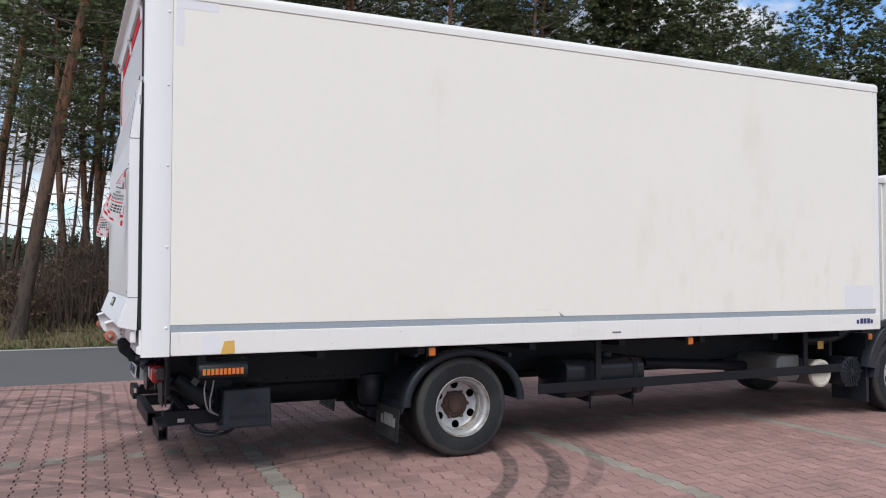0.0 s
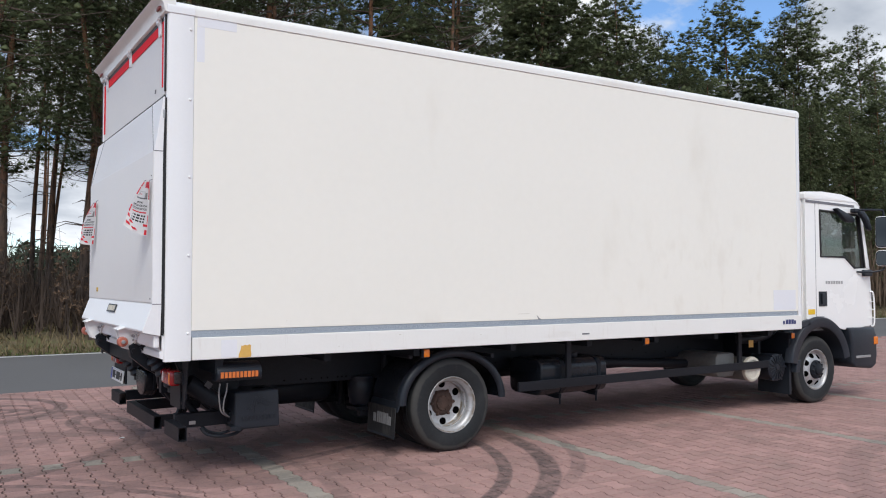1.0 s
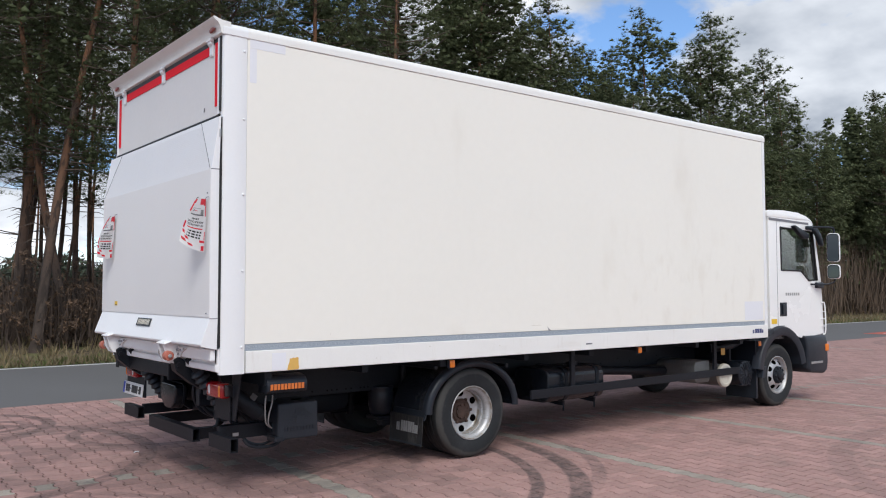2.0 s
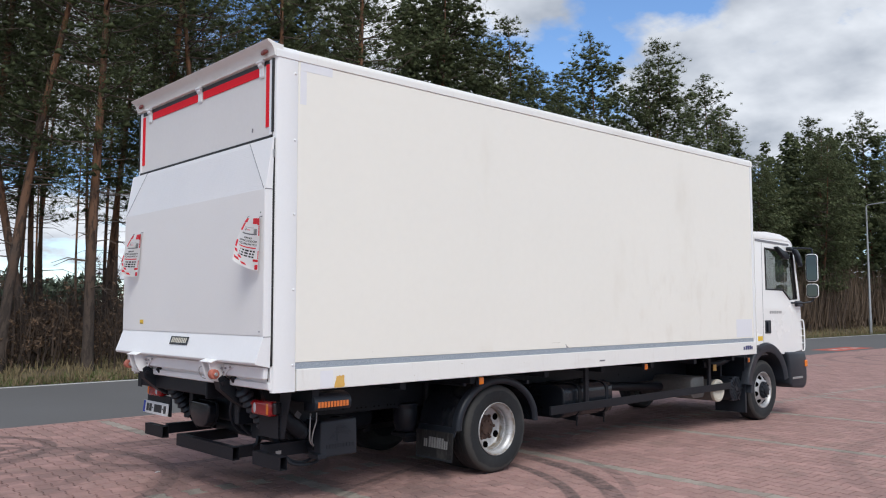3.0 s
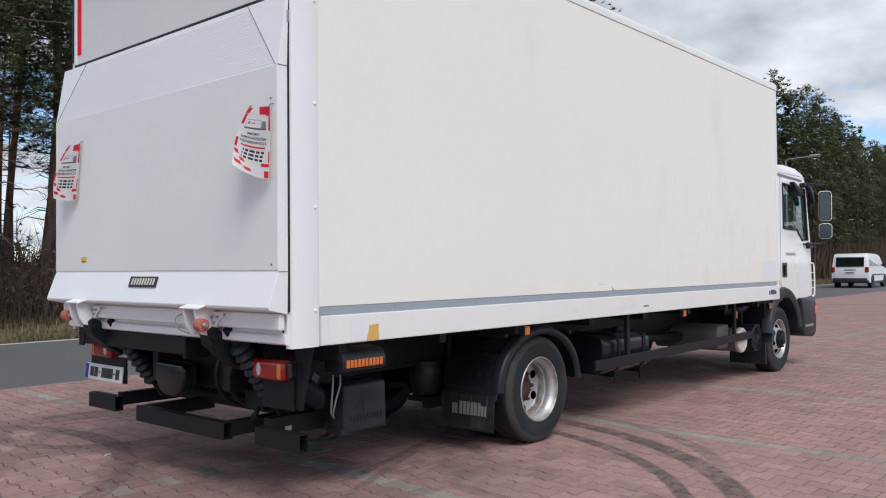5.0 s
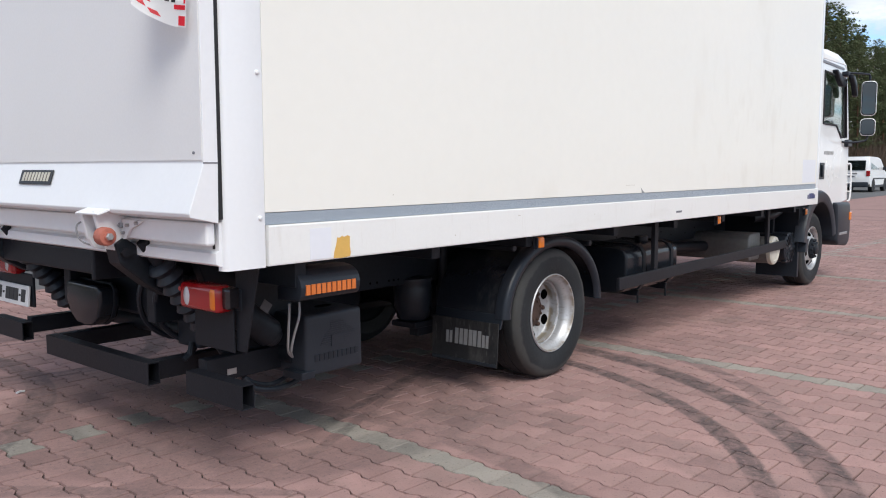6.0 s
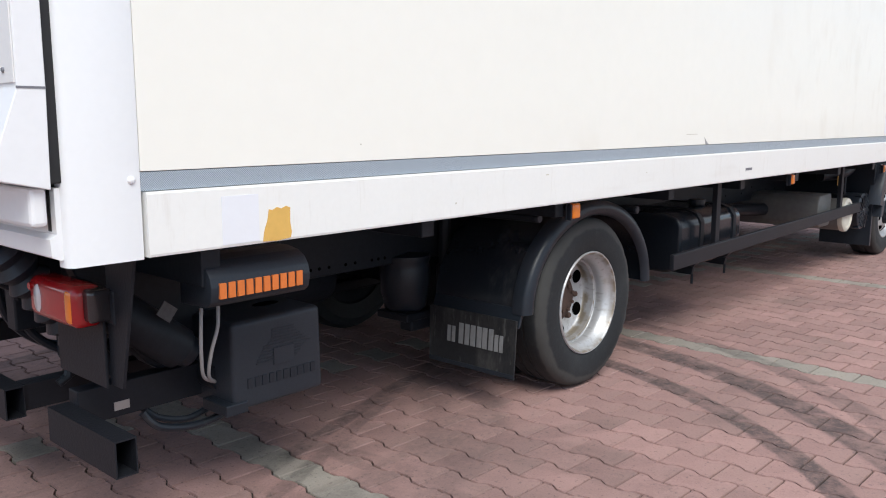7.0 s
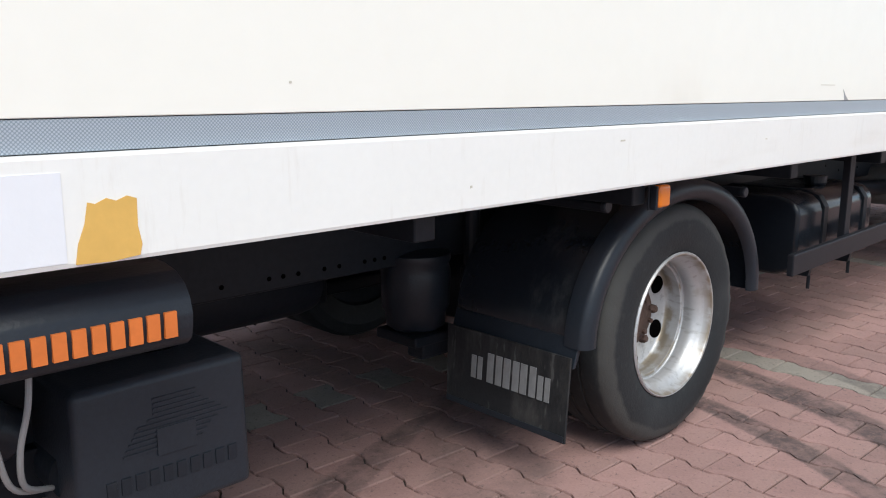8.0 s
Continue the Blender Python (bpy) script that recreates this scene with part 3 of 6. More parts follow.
    for x, z, w, h in ((1.289, 0.959, 0.006, 0.005), (1.822, 1.031, 0.020, 0.004), (2.62, 1.004, 0.012, 0.003)):
        part("scratch", block(x, x + w, -0.0128, -0.012, z, z + h, 0), CREAM, box, "small chip")
    part("scratch", block(0.867, 0.872, -0.0008, 0, 1.167, 1.171, 0), CREAM, box, "small chip")
    # rear header with the overhanging rain visor
    visor = [(0.03, 3.446), (-0.04, 3.452), (-0.098, 3.470), (-0.107, 3.464), (-0.100, 3.452), (-0.072, 3.436), (-0.054, 3.408), (-0.042, 3.36), (-0.022, 3.350), (0.03, 3.350)]
    part("rain_visor", prism(visor, "y", -0.004, W + 0.004, 0), WHITE_RAIL, box, "overhanging white rear rain visor", 40)
    for y in (0.12, W - 0.12):
        lens = part("clearance_lamp", lathe([(0, -0.016), (0.014, -0.014), (0.021, -0.006), (0.023, 0.002)], (0, 0, 0), "x", 24), CLEARANCE, box, "oval dull red clearance lamp", 50)
        lens.matrix_local = pose(-0.058, y, 3.400, 0, 20, 0) @ Matrix.Diagonal((1, 2.1, 1.0, 1))
    part("upper_door", block(-0.022, 0.03, 0.065, W - 0.065, 2.778, 3.346, 0.004), DOOR_GREY, box, "light grey upper rear door")
    part("door_seal", block(-0.026, -0.021, 0.10, W - 0.10, 3.312, 3.346, 0.001), SEAL, box, "black rubber seal")
    for y0, y1 in ((0.030, 0.052), (W - 0.052, W - 0.030)):
        part("door_seal", block(-0.034, 0.0, y0, y1, 2.80, 3.346, 0.003), SEAL, box, "black rubber seal")
    part("door_edge", block(-0.03, 0.0, 0.053, 0.089, 2.78, 3.34, 0.002), WHITE_POST, box)
    part("door_edge", block(-0.03, 0.0, W - 0.089, W - 0.053, 2.78, 3.34, 0.002), WHITE_POST, box)
    part("red_tape", block(-0.028, -0.0225, 0.235, 1.16, 3.246, 3.312, 0.001), RED_TAPE, box, "red reflective tape")
    part("red_tape", block(-0.028, -0.0225, 1.25, 2.165, 3.246, 3.312, 0.001), RED_TAPE, box, "red reflective tape")
    part("red_tape", block(-0.028, -0.0225, 0.092, 0.142, 2.845, 3.315, 0.001), RED_TAPE, box, "red reflective tape")
    part("red_tape", block(-0.028, -0.0225, W - 0.148, W - 0.098, 2.845, 3.30, 0.001), RED_TAPE, box, "red reflective tape")
    for y in (0.20, 1.205, 2.21):
        hinge = part("hinge", prism([(-0.030, 3.225), (-0.036, 3.24), (-0.036, 3.30), (-0.052, 3.318), (-0.052, 3.342), (-0.030, 3.346), (-0.024, 3.346), (-0.024, 3.225)], "y", y - 0.03, y + 0.03, 0.003), WHITE_POST, box, "white strap hinge")
        part("hinge_pin", lathe([(0, -0.045), (0.012, -0.045), (0.012, 0.045), (0, 0.045)], (-0.046, y, 3.346), "y", 12), WHITE_POST, hinge)
    part("door_latch", tube([(-0.024, 0.335, 2.868), (-0.028, 0.335, 2.838)], 0.005, 8), GREY_INK, box)
    # the shaded gap under the upper door, put in as a black strip
    part("door_sill", block(-0.03, 0.05, 0.06, W - 0.06, 2.755, 2.777, 0.003), SEAL, box, "black strip for the dark gap under the upper door")
    # black strip that fills the gap beside the corner post
    part("gap_seal", block(-0.036, -0.004, 0.046, 0.062, 0.99, 2.76, 0.002), SEAL, box, "dark strip behind the platform gap")
    part("inner_door", block(0.0, 0.045, 0.06, W - 0.06, 1.10, 2.75, 0.003), DOOR_GREY, box)
    # rear sill beam
    sill = [(-0.030, 0.926), (-0.048, 0.935), (-0.050, 0.975), (-0.034, 0.985), (-0.034, 1.090), (0.05, 1.090), (0.05, 0.926)]
    part("rear_sill", prism(sill, "y", 0.022, W - 0.022, 0.0), LIFT_WHITE, box, "white steel rear sill beam")
    for x in (2.110, 4.668):
        marker_lamp(x, 0.040, 0.866, box)
    return box


def build_lift():
    py0, py1 = -0.004, W + 0.06
    side = [(-0.036, 2.752), (-0.046, 2.752), (-0.106, 2.372), (-0.106, 1.308), (-0.172, 1.128), (-0.166, 1.114), (-0.050, 1.088), (-0.046, 1.30), (-0.046, 2.372)]
    lift = part("tail_lift", prism(side, "y", py0, py1, 0.002, 1), LIFT_WHITE, truck, "white folded tail lift platform")
    part("platform_skin", block(-0.1095, -0.1065, py0 + 0.006, py1 - 0.006, 1.318, 2.366, 0), LIFT_GREY, lift, "pale grey platform sheet")
    # black strips that make the gap between platform and corner posts black
    part("edge_seal", block(-0.046, -0.002, 0.012, 0.05, 1.10, 2.752, 0.004), SEAL, lift, "black strip in the gap at the platform edge")
    part("edge_seal", block(-0.046, -0.002, W - 0.05, W - 0.012, 1.10, 2.752, 0.004), SEAL, lift, "black strip in the gap at the platform edge")
    # the ribbed tip, a wedge with smooth triangular corners
    slope = math.atan2(0.06, 0.38)
    for k in range(23):
        z = 2.382 + 0.0152 * k
        x = -0.106 + 0.06 * (z - 2.372) / 0.38
        inset = 0.03 + 0.30 * (z - 2.38) / 0.36
        part("tip_rib", prism([(x - 0.0011, z), (x - 0.0006, z + 0.0065), (x + 0.003, z + 0.0065), (x + 0.003, z)], "y", py0 + inset, py1 - inset), LIFT_WHITE, lift)
    for ya, yb in ((py1 - 0.335, py1 - 0.02), (py0 + 0.335, py0 + 0.02)):
        part("tip_seam", tube([(-0.048, ya, 2.748), (-0.1075, yb, 2.372)], 0.0022, 6), GREY_INK, lift)
    part("frame_joint", block(-0.108, -0.046, py0 - 0.0012, py0, 2.366, 2.372, 0), GREY_INK, lift)
    part("frame_joint", block(-0.108, -0.046, py0 - 0.0012, py0, 1.306, 1.311, 0), GREY_INK, lift)
    part("tip_bolt", block(-0.05, -0.036, py0 - 0.004, py0, 2.60, 2.66, 0.002), STEEL, lift)
    for z in (2.20, 1.345):
        part("screw", lathe([(0, -0.005), (0.005, -0.004), (0.006, 0)], (-0.1095, 0.05, z), "x", 10), GREY_INK, lift)
    part("root_beam", block(-0.090, -0.052, 0.015, W - 0.015, 1.005, 1.092, 0.010), LIFT_WHITE, lift, "white root beam")
    # maker's plate as a dark plate with pale bars
    plate = part("maker_plate", prism([(1.126, 1.216), (1.446, 1.216), (1.452, 1.284), (1.132, 1.284)], "x", -0.150, -0.144, 0.002), BLACK_INK, lift, "black plate with worn pale bars")
    plate.matrix_local = pose(-0.1335, 0, 1.25) @ pose(0, 0, 0, 0, 20.1, 0) @ pose(0.147, 0, -1.25)
    for k in range(9):
        y = 1.150 + 0.031 * k
        part("plate_bar", block(-0.1525, -0.1505, y, y + 0.019, 1.230, 1.272, 0), CREAM, plate)
    part("warning_sticker", block(-0.1115, -0.1096, 2.07, 2.145, 1.374, 1.412, 0), YELLOW, lift, "small yellow warning sticker")
    part("sticker_bar", block(-0.1125, -0.1116, 2.082, 2.134, 1.377, 1.384, 0), BLACK_INK, lift)
    # hinge arms with rollers
    for y in (0.63, 2.03):
        arm = part("hinge_bracket", prism([(-0.050, 1.088), (-0.20, 1.125), (-0.215, 1.118), (-0.212, 1.098), (-0.19, 1.01), (-0.165, 0.965), (-0.12, 0.955), (-0.08, 0.99), (-0.050, 1.0)], "y", y - 0.035, y - 0.012, 0.003), LIFT_WHITE, lift, "white hinge bracket")
        part("bracket_cheek", prism([(-0.050, 1.088), (-0.20, 1.125), (-0.212, 1.098), (-0.19, 1.01), (-0.165, 0.965), (-0.12, 0.955), (-0.08, 0.99), (-0.050, 1.0)], "y", y + 0.075, y + 0.10, 0.003), LIFT_WHITE, arm)
        part("bracket_top", prism([(-0.225, 1.112), (-0.165, 1.132), (-0.162, 1.124), (-0.222, 1.104)], "y", y - 0.075, y + 0.11, 0.002), LIFT_WHITE, arm)
        roller = part("roller", lathe([(0.0, -0.016), (0.018, -0.016), (0.019, -0.008), (0.026, -0.008), (0.034, -0.006), (0.037, 0.002), (0.037, 0.044), (0.034, 0.05), (0, 0.05)], (-0.185, y - 0.075 if y < 1.5 else y + 0.14, 1.02), "y", 28), ROLLER, arm, "worn orange-red roller", 40)
        part("roller_bolt", lathe([(0, -0.026), (0.012, -0.026), (0.016, -0.021), (0.016, -0.014)], (-0.185, y - 0.075 if y < 1.5 else y + 0.14, 1.02), "y", 6), STEEL, roller)
        for dx, dz in ((-0.11, 1.06), (-0.09, 1.02)):
            part("bolt", lathe([(0, -0.014), (0.012, -0.014), (0.012, 0)], (dx, y - 0.035, dz), "y", 6), STEEL, arm)
        gusset = part("bracket_gusset", prism([(y - 0.035, 1.086), (y - 0.20, 1.082), (y - 0.10, 1.045), (y - 0.065, 1.005), (y - 0.035, 1.0)], "x", -0.104, -0.092, 0.002), LIFT_WHITE, arm, "white bolted gusset plate")
        for dy, dz in ((-0.16, 1.073), (-0.09, 1.062), (-0.055, 1.03)):
            part("bolt", lathe([(0, -0.012), (0.008, -0.012), (0.008, 0)], (-0.104, y + dy, dz), "x", 6), STEEL, gusset)
        # lift arm and bellows going down and forward
        lever = part("lift_arm", prism([(-0.14, 0.985), (-0.10, 1.01), (0.06, 0.90), (0.16, 0.80), (0.10, 0.74), (0.0, 0.80), (-0.12, 0.90)], "y", y - 0.05, y + 0.05, 0.008), BLACK, lift, "black lift arm")
        part("bolt", lathe([(0, -0.02), (0.02, -0.02), (0.02, 0)], (-0.105, y - 0.05, 0.95), "y", 6), BLACK_BAR, lever)
        yb = y - 0.09 if y < 1.5 else y - 0.16
        prof = []
        for k in range(17):
            prof += [(0.046 + 0.018 * (k % 2), 0.026 * k)]
        bel = part("bellows", lathe([(0, 0)] + prof + [(0, 0.425)], (0, 0, 0), "x", 20), PLASTIC_DARK, lift, "black corrugated rubber bellows", 60)
        bel.matrix_local = pose(0.02, yb - 0.01, 0.90) @ pose(0, 0, 0, 0, 54, 0)
        part("cylinder_rod", lathe([(0, -0.12), (0.028, -0.12), (0.028, 0.55), (0, 0.55)], (0, 0, 0), "x", 14), BLACK, lift).matrix_local = pose(0.02, yb - 0.01, 0.90) @ pose(0, 0, 0, 0, 54, 0)
    part("sill_wire", tube(bend([(-0.06, 0.90, 1.07), (-0.13, 0.92, 1.05), (-0.12, 0.915, 0.98), (-0.06, 0.87, 0.95)], 5), 0.004, 6), GREY_CABLE, lift)
    beam = part("lift_beam", block(-0.02, 0.13, 1.02, 2.36, 0.812, 0.925, 0.012, 3), BLACK_BAR, lift, "black cross beam")
    part("beam_end", block(-0.03, 0.14, 0.99, 1.02, 0.79, 0.93, 0.008), BLACK_BAR, beam)
    part("beam_lug", block(-0.026, -0.02, 2.28, 2.36, 0.80, 0.93, 0.002), BLACK_BAR, beam)
    part("torsion_tube", lathe([(0, 0.35), (0.055, 0.35), (0.055, W - 0.35), (0, W - 0.35)], (0.60, 0, 0.44), "y", 20), BLACK, lift, "black torsion tube", 50)
    bowl = [(1.27, 0.70), (1.30, 0.72), (1.60, 0.725), (1.62, 0.70), (1.62, 0.62), (1.58, 0.55), (1.52, 0.515), (1.44, 0.505), (1.36, 0.515), (1.30, 0.555), (1.27, 0.62)]
    cover = part("coupling_cover", prism(bowl, "x", 0.13, 0.24, 0.03, 4), GLOSS_BLACK, lift, "glossy black bowl-shaped cover", 40)
    part("cover_rim", prism([((a_ - 1.445) * 1.05 + 1.445, (b_ - 0.62) * 1.05 + 0.62) for a_, b_ in bowl], "x", 0.20, 0.22, 0.004), BLACK, cover)
    part("lift_frame", block(0.30, 0.46, 0.50, W - 0.50, 0.56, 0.80, 0.02), BLACK, lift, "black lift frame")
    for y in (0.47, W - 0.53):
        part("frame_plate", prism([(0.16, 0.90), (0.66, 0.90), (0.66, 0.46), (0.54, 0.40), (0.40, 0.50), (0.24, 0.70)], "y", y, y + 0.06, 0.006), BLACK, lift, "black lift side plate")
    for y in (0.78, 0.92):
        part("hydraulic_hose", tube(bend([(0.20, y, 0.86), (0.16, y + 0.03, 0.70), (0.22, y + 0.07, 0.56), (0.34, y + 0.05, 0.48), (0.50, y, 0.50)], 6), 0.014, 8), PLASTIC_DARK, lift, "black hydraulic hose")
    valve = part("valve_block", block(0.28, 0.42, 0.66, 0.84, 0.47, 0.60, 0.015), BLACK, lift)
    for k in range(4):
        part("fitting", tube([(0.27 + 0.03 * k, 0.70 + 0.035 * k, 0.50), (0.25 + 0.03 * k, 0.69 + 0.035 * k, 0.445), (0.22 + 0.03 * k, 0.69 + 0.035 * k, 0.43)], 0.014, 8), BLACK, valve)
    return lift


def build_rear():
    """Lamps, number plate, underrun bars and the lift's power pack."""
    for y0, s in ((0.195, 1), (W - 0.10, -1)):
        lamp = part("tail_lamp", block(0.066, 0.15, min(y0, y0 + 0.275 * s), max(y0, y0 + 0.275 * s), 0.712, 0.824, 0.024, 4), RED_LENS, truck, "red tail lamp with white and amber fields", 50)
        a = y0 + 0.008 * s
        part("amber_field", block(0.064, 0.112, min(a, a + 0.052 * s), max(a, a + 0.052 * s), 0.719, 0.817, 0.018, 3), ORANGE_LENS, lamp, "amber turn signal lens", 50)
        a = y0 + 0.212 * s
        part("reverse_field", lathe([(0, 0.0), (0.034, 0.0), (0.041, 0.006), (0.043, 0.03)], (0.063, a, 0.768), "x", 24), CLEAR_LENS, lamp, "white reversing lens", 50).matrix_local = pose(0, a, 0.768) @ Matrix.Diagonal((1, 0.55, 1.0, 1)) @ pose(0, -a, -0.768)
        part("lamp_bolt", lathe([(0, 0), (0.01, 0), (0.01, 0.02)], (0.063, y0 + 0.258 * s, 0.795), "x", 10), RED_LENS, lamp)
        part("side_lamp", block(0.092, 0.158, min(y0 + 0.02 * s, y0 - 0.035 * s), max(y0 + 0.02 * s, y0 - 0.035 * s), 0.730, 0.816, 0.012, 3), DARK_LENS, lamp, "smoked grey side lens")
        part("lamp_back", block(0.145, 0.18, min(y0 - 0.05 * s, y0 + 0.24 * s), max(y0 - 0.05 * s, y0 + 0.24 * s), 0.72, 0.81, 0.006), BLACK, lamp)
        def yy(d):
            return d if s > 0 else W - d
        part("bracket", prism([(yy(0.185), 0.905), (yy(0.035), 0.905), (yy(0.128), 0.555), (yy(0.19), 0.555)], "x", 0.150, 0.158, 0.001), BLACK_BAR, truck, "black steel lamp bracket")
        if s > 0:
            part("bracket_panel", block(0.135, 0.143, min(yy(0.185), yy(0.46)), max(yy(0.185), yy(0.46)), 0.548, 0.735, 0.002), BLACK_BAR, truck, "black steel panel")
        part("bracket_stay", block(0.158, 0.178, min(yy(0.15), yy(0.16)), max(yy(0.15), yy(0.16)), 0.62, 0.90, 0.002), BLACK, truck)
    plate = part("number_plate", block(-0.006, 0.006, -0.26, 0.26, -0.056, 0.056, 0.003), PLATE_WHITE, truck, "white number plate with plain bars")
    plate.matrix_local = pose(0.10, 2.245, 0.60, 0, 6, 0)
    part("plate_band", block(-0.0085, -0.006, 0.222, 0.258, -0.052, 0.052, 0), EU_BLUE, plate)
    for y, w in ((0.165, 0.05), (0.105, 0.05), (0.055, 0.02), (0.0, 0.05), (-0.055, 0.05), (-0.11, 0.05), (-0.155, 0.02), (-0.20, 0.05)):
        part("plate_bar", block(-0.0085, -0.006, y - w / 2, y + w / 2, -0.034 if w > 0.03 else -0.006, 0.034 if w > 0.03 else 0.006, 0), BLACK_INK, plate)
    part("plate_holder", block(0.115, 0.13, 1.97, 2.47, 0.54, 0.72, 0.004), BLACK, truck)
    # underrun bars: open rectangular tubes
    for y0, y1, z0, x0 in ((0.100, 0.495, 0.332, 0.105), (0.785, 1.793, 0.318, 0.095), (W - 0.42, W - 0.038, 0.350, 0.085)):
        t, h, d = 0.004, 0.100, 0.060
        bm = bmesh.new()
        prism([(x0, z0), (x0 + d, z0), (x0 + d, z0 + h), (x0, z0 + h)], "y", y0, y1, bm=bm)
        bmesh.ops.delete(bm, geom=[f for f in bm.faces if abs(f.normal.y) > 0.9], context="FACES_ONLY")
        bmesh.ops.recalc_face_normals(bm, faces=bm.faces)
        bmesh.ops.solidify(bm, geom=bm.faces[:], thickness=t)
        part("underrun_bar", bm, BLACK_BAR, truck, "black open-ended underrun tube")
        if y0 < 0.5:
            arm_y, plus = 0.434, 0.0
        elif y0 < 1:
            arm_y, plus = 0.80, 0.0
        else:
            arm_y, plus = W - 0.40, 0.02
        part("bar_arm", block(x0 + d + 0.001, 0.66, arm_y, arm_y + 0.06, z0 + (0.037 if y0 < 0.5 else 0.012 + plus), z0 + (0.142 if y0 < 0.5 else 0.10 + plus), 0.004), BLACK_BAR, truck, "black bar arm")
        if y0 < 0.5:
            part("weld_patch", block(0.270, 0.318, arm_y - 0.002, arm_y, 0.390, 0.416, 0), STEEL, truck, "scuffed bare metal patch")
    part("bar_arm", block(0.157, 0.66, 1.73, 1.79, 0.334, 0.420, 0.004), BLACK_BAR, truck)
    # tilt cylinder behind the lamp bracket
    tilt = part("tilt_cylinder", lathe([(0, 0), (0.044, 0), (0.05, 0.006), (0.05, 0.09), (0.046, 0.094), (0.046, 0.104), (0.05, 0.108), (0.05, 0.118), (0.046, 0.122), (0.046, 0.132), (0.05, 0.136), (0.05, 0.395), (0.044, 0.402), (0, 0.402)], (0, 0, 0), "x", 24), PLASTIC_DARK, truck, "black hydraulic tilt cylinder", 40)
    tilt.matrix_local = pose(0.165, 0.405, 0.728, 0, 30.5, 0)
    part("type_label", block(0.20, 0.228, -0.025, 0.02, 0.049, 0.052, 0), LABEL_GREY, tilt, "grey type label")
    # power pack under the rail
    pack = part("power_pack", prism([(0.562, 0.348), (0.915, 0.348), (0.908, 0.634), (0.560, 0.630)], "y", 0.252, 0.60, 0.018, 4), PLASTIC, truck, "dark grey plastic power pack cover with raised mark", 40)
    left = (0.062, 0.056, 0.050, 0.044, 0.038, 0.032, 0.012, 0.0, 0.0, 0.0, 0.0)
    right = (0.012, 0.020, 0.030, 0.044, 0.066, 0.054, 0.040, 0.028, 0.010, 0.0, 0.0)
    for k in range(11):
        z = 0.484 + 0.0098 * k
        part("raised_bar", block(0.708 - left[k], 0.796 + right[k], 0.2492, 0.254, z, z + 0.0045, 0), PLASTIC, pack)
    part("raised_mark", block(0.712, 0.792, 0.2470, 0.254, 0.470, 0.525, 0.001), PLASTIC, pack)
    for k in range(10):
        x = 0.612 + 0.0275 * k
        bm = block(x, x + 0.019, 0.2485, 0.254, 0.414, 0.446, 0.001)
        # darker plastic: the relief's shading is put into the strokes' colour
        part("raised_stroke", bm, PLASTIC_DARK, pack)
    part("pack_slot", lathe([(0, -0.003), (0.02, -0.002), (0.024, 0.0), (0.024, 0.004)], (0, 0, 0), "z", 20), HOLE, pack, "dark slot in the cover's top").matrix_local = pose(0.795, 0.40, 0.634, 180, 0, 0) @ Matrix.Diagonal((2.1, 1.0, 1, 1))
    part("pack_foot", block(0.53, 0.61, 0.246, 0.38, 0.342, 0.378, 0.004), PLASTIC_DARK, pack)
    roll = [(0.034, 0.778), (0.040, 0.757), (0.056, 0.744), (0.19, 0.738), (0.19, 0.872), (0.13, 0.872), (0.085, 0.864), (0.055, 0.848), (0.039, 0.826), (0.032, 0.80)]
    motor = part("motor_cover", prism(roll, "x", 0.360, 0.692, 0.004), PLASTIC_DARK, truck, "scuffed black rounded cover with an orange mark", 30)
    for k in range(10):
        x = 0.384 + 0.0285 * k
        bm = block(x, x + 0.0205, 0.0285, 0.036, 0.768, 0.810, 0)
        part("orange_stroke", bm, ORANGE_INK, motor, "orange mark as plain blocks")
    for dx in (0, 0.055):
        part("cable", tube(bend([(0.43 + dx, 0.20, 0.71), (0.42 + dx, 0.19, 0.65), (0.43 + dx * 0.6, 0.21, 0.57), (0.46 + dx * 0.3, 0.25, 0.49), (0.54, 0.32, 0.44)], 6), 0.0055, 8), GREY_CABLE, truck, "grey looped cable")
    part("hose", tube(bend([(0.36, 0.44, 0.36), (0.40, 0.42, 0.31), (0.50, 0.40, 0.288), (0.62, 0.40, 0.30), (0.70, 0.40, 0.36)], 6), 0.013, 10), PLASTIC_DARK, truck, "black drooping hose")
    part("hose", tube(bend([(0.37, 0.47, 0.37), (0.42, 0.45, 0.325), (0.52, 0.43, 0.305), (0.66, 0.43, 0.35)], 6), 0.011, 10), PLASTIC_DARK, truck)
    part("lift_motor", lathe([(0, 0), (0.06, 0), (0.065, 0.01), (0.065, 0.26), (0, 0.27)], (0, 0, 0), "x", 20), BLACK, truck, "black lift motor", 50).matrix_local = pose(0.24, 0.36, 0.72) @ pose(0, 0, 0, 0, 38, 0)
    part("motor_label", block(0.33, 0.38, 0.279, 0.282, 0.70, 0.745, 0), LABEL_GREY, truck).matrix_local = pose(0.355, 0.28, 0.68) @ pose(0, 0, 0, 0, 38, 0) @ pose(-0.355, -0.28, -0.70)


def worn(bm):
    """Scuffs a tyre's outer shoulder."""
    for v in bm.verts:
        r = math.hypot(v.co.x, v.co.z)
        if v.co.y < 0.05 and r > 0.38:
            v.co.y += 0.0045 * noise.noise(v.co * 45) + 0.002 * noise.noise(v.co * 110)
            v.co.x *= 1 + 0.006 * noise.noise(v.co * 60)
    return bm


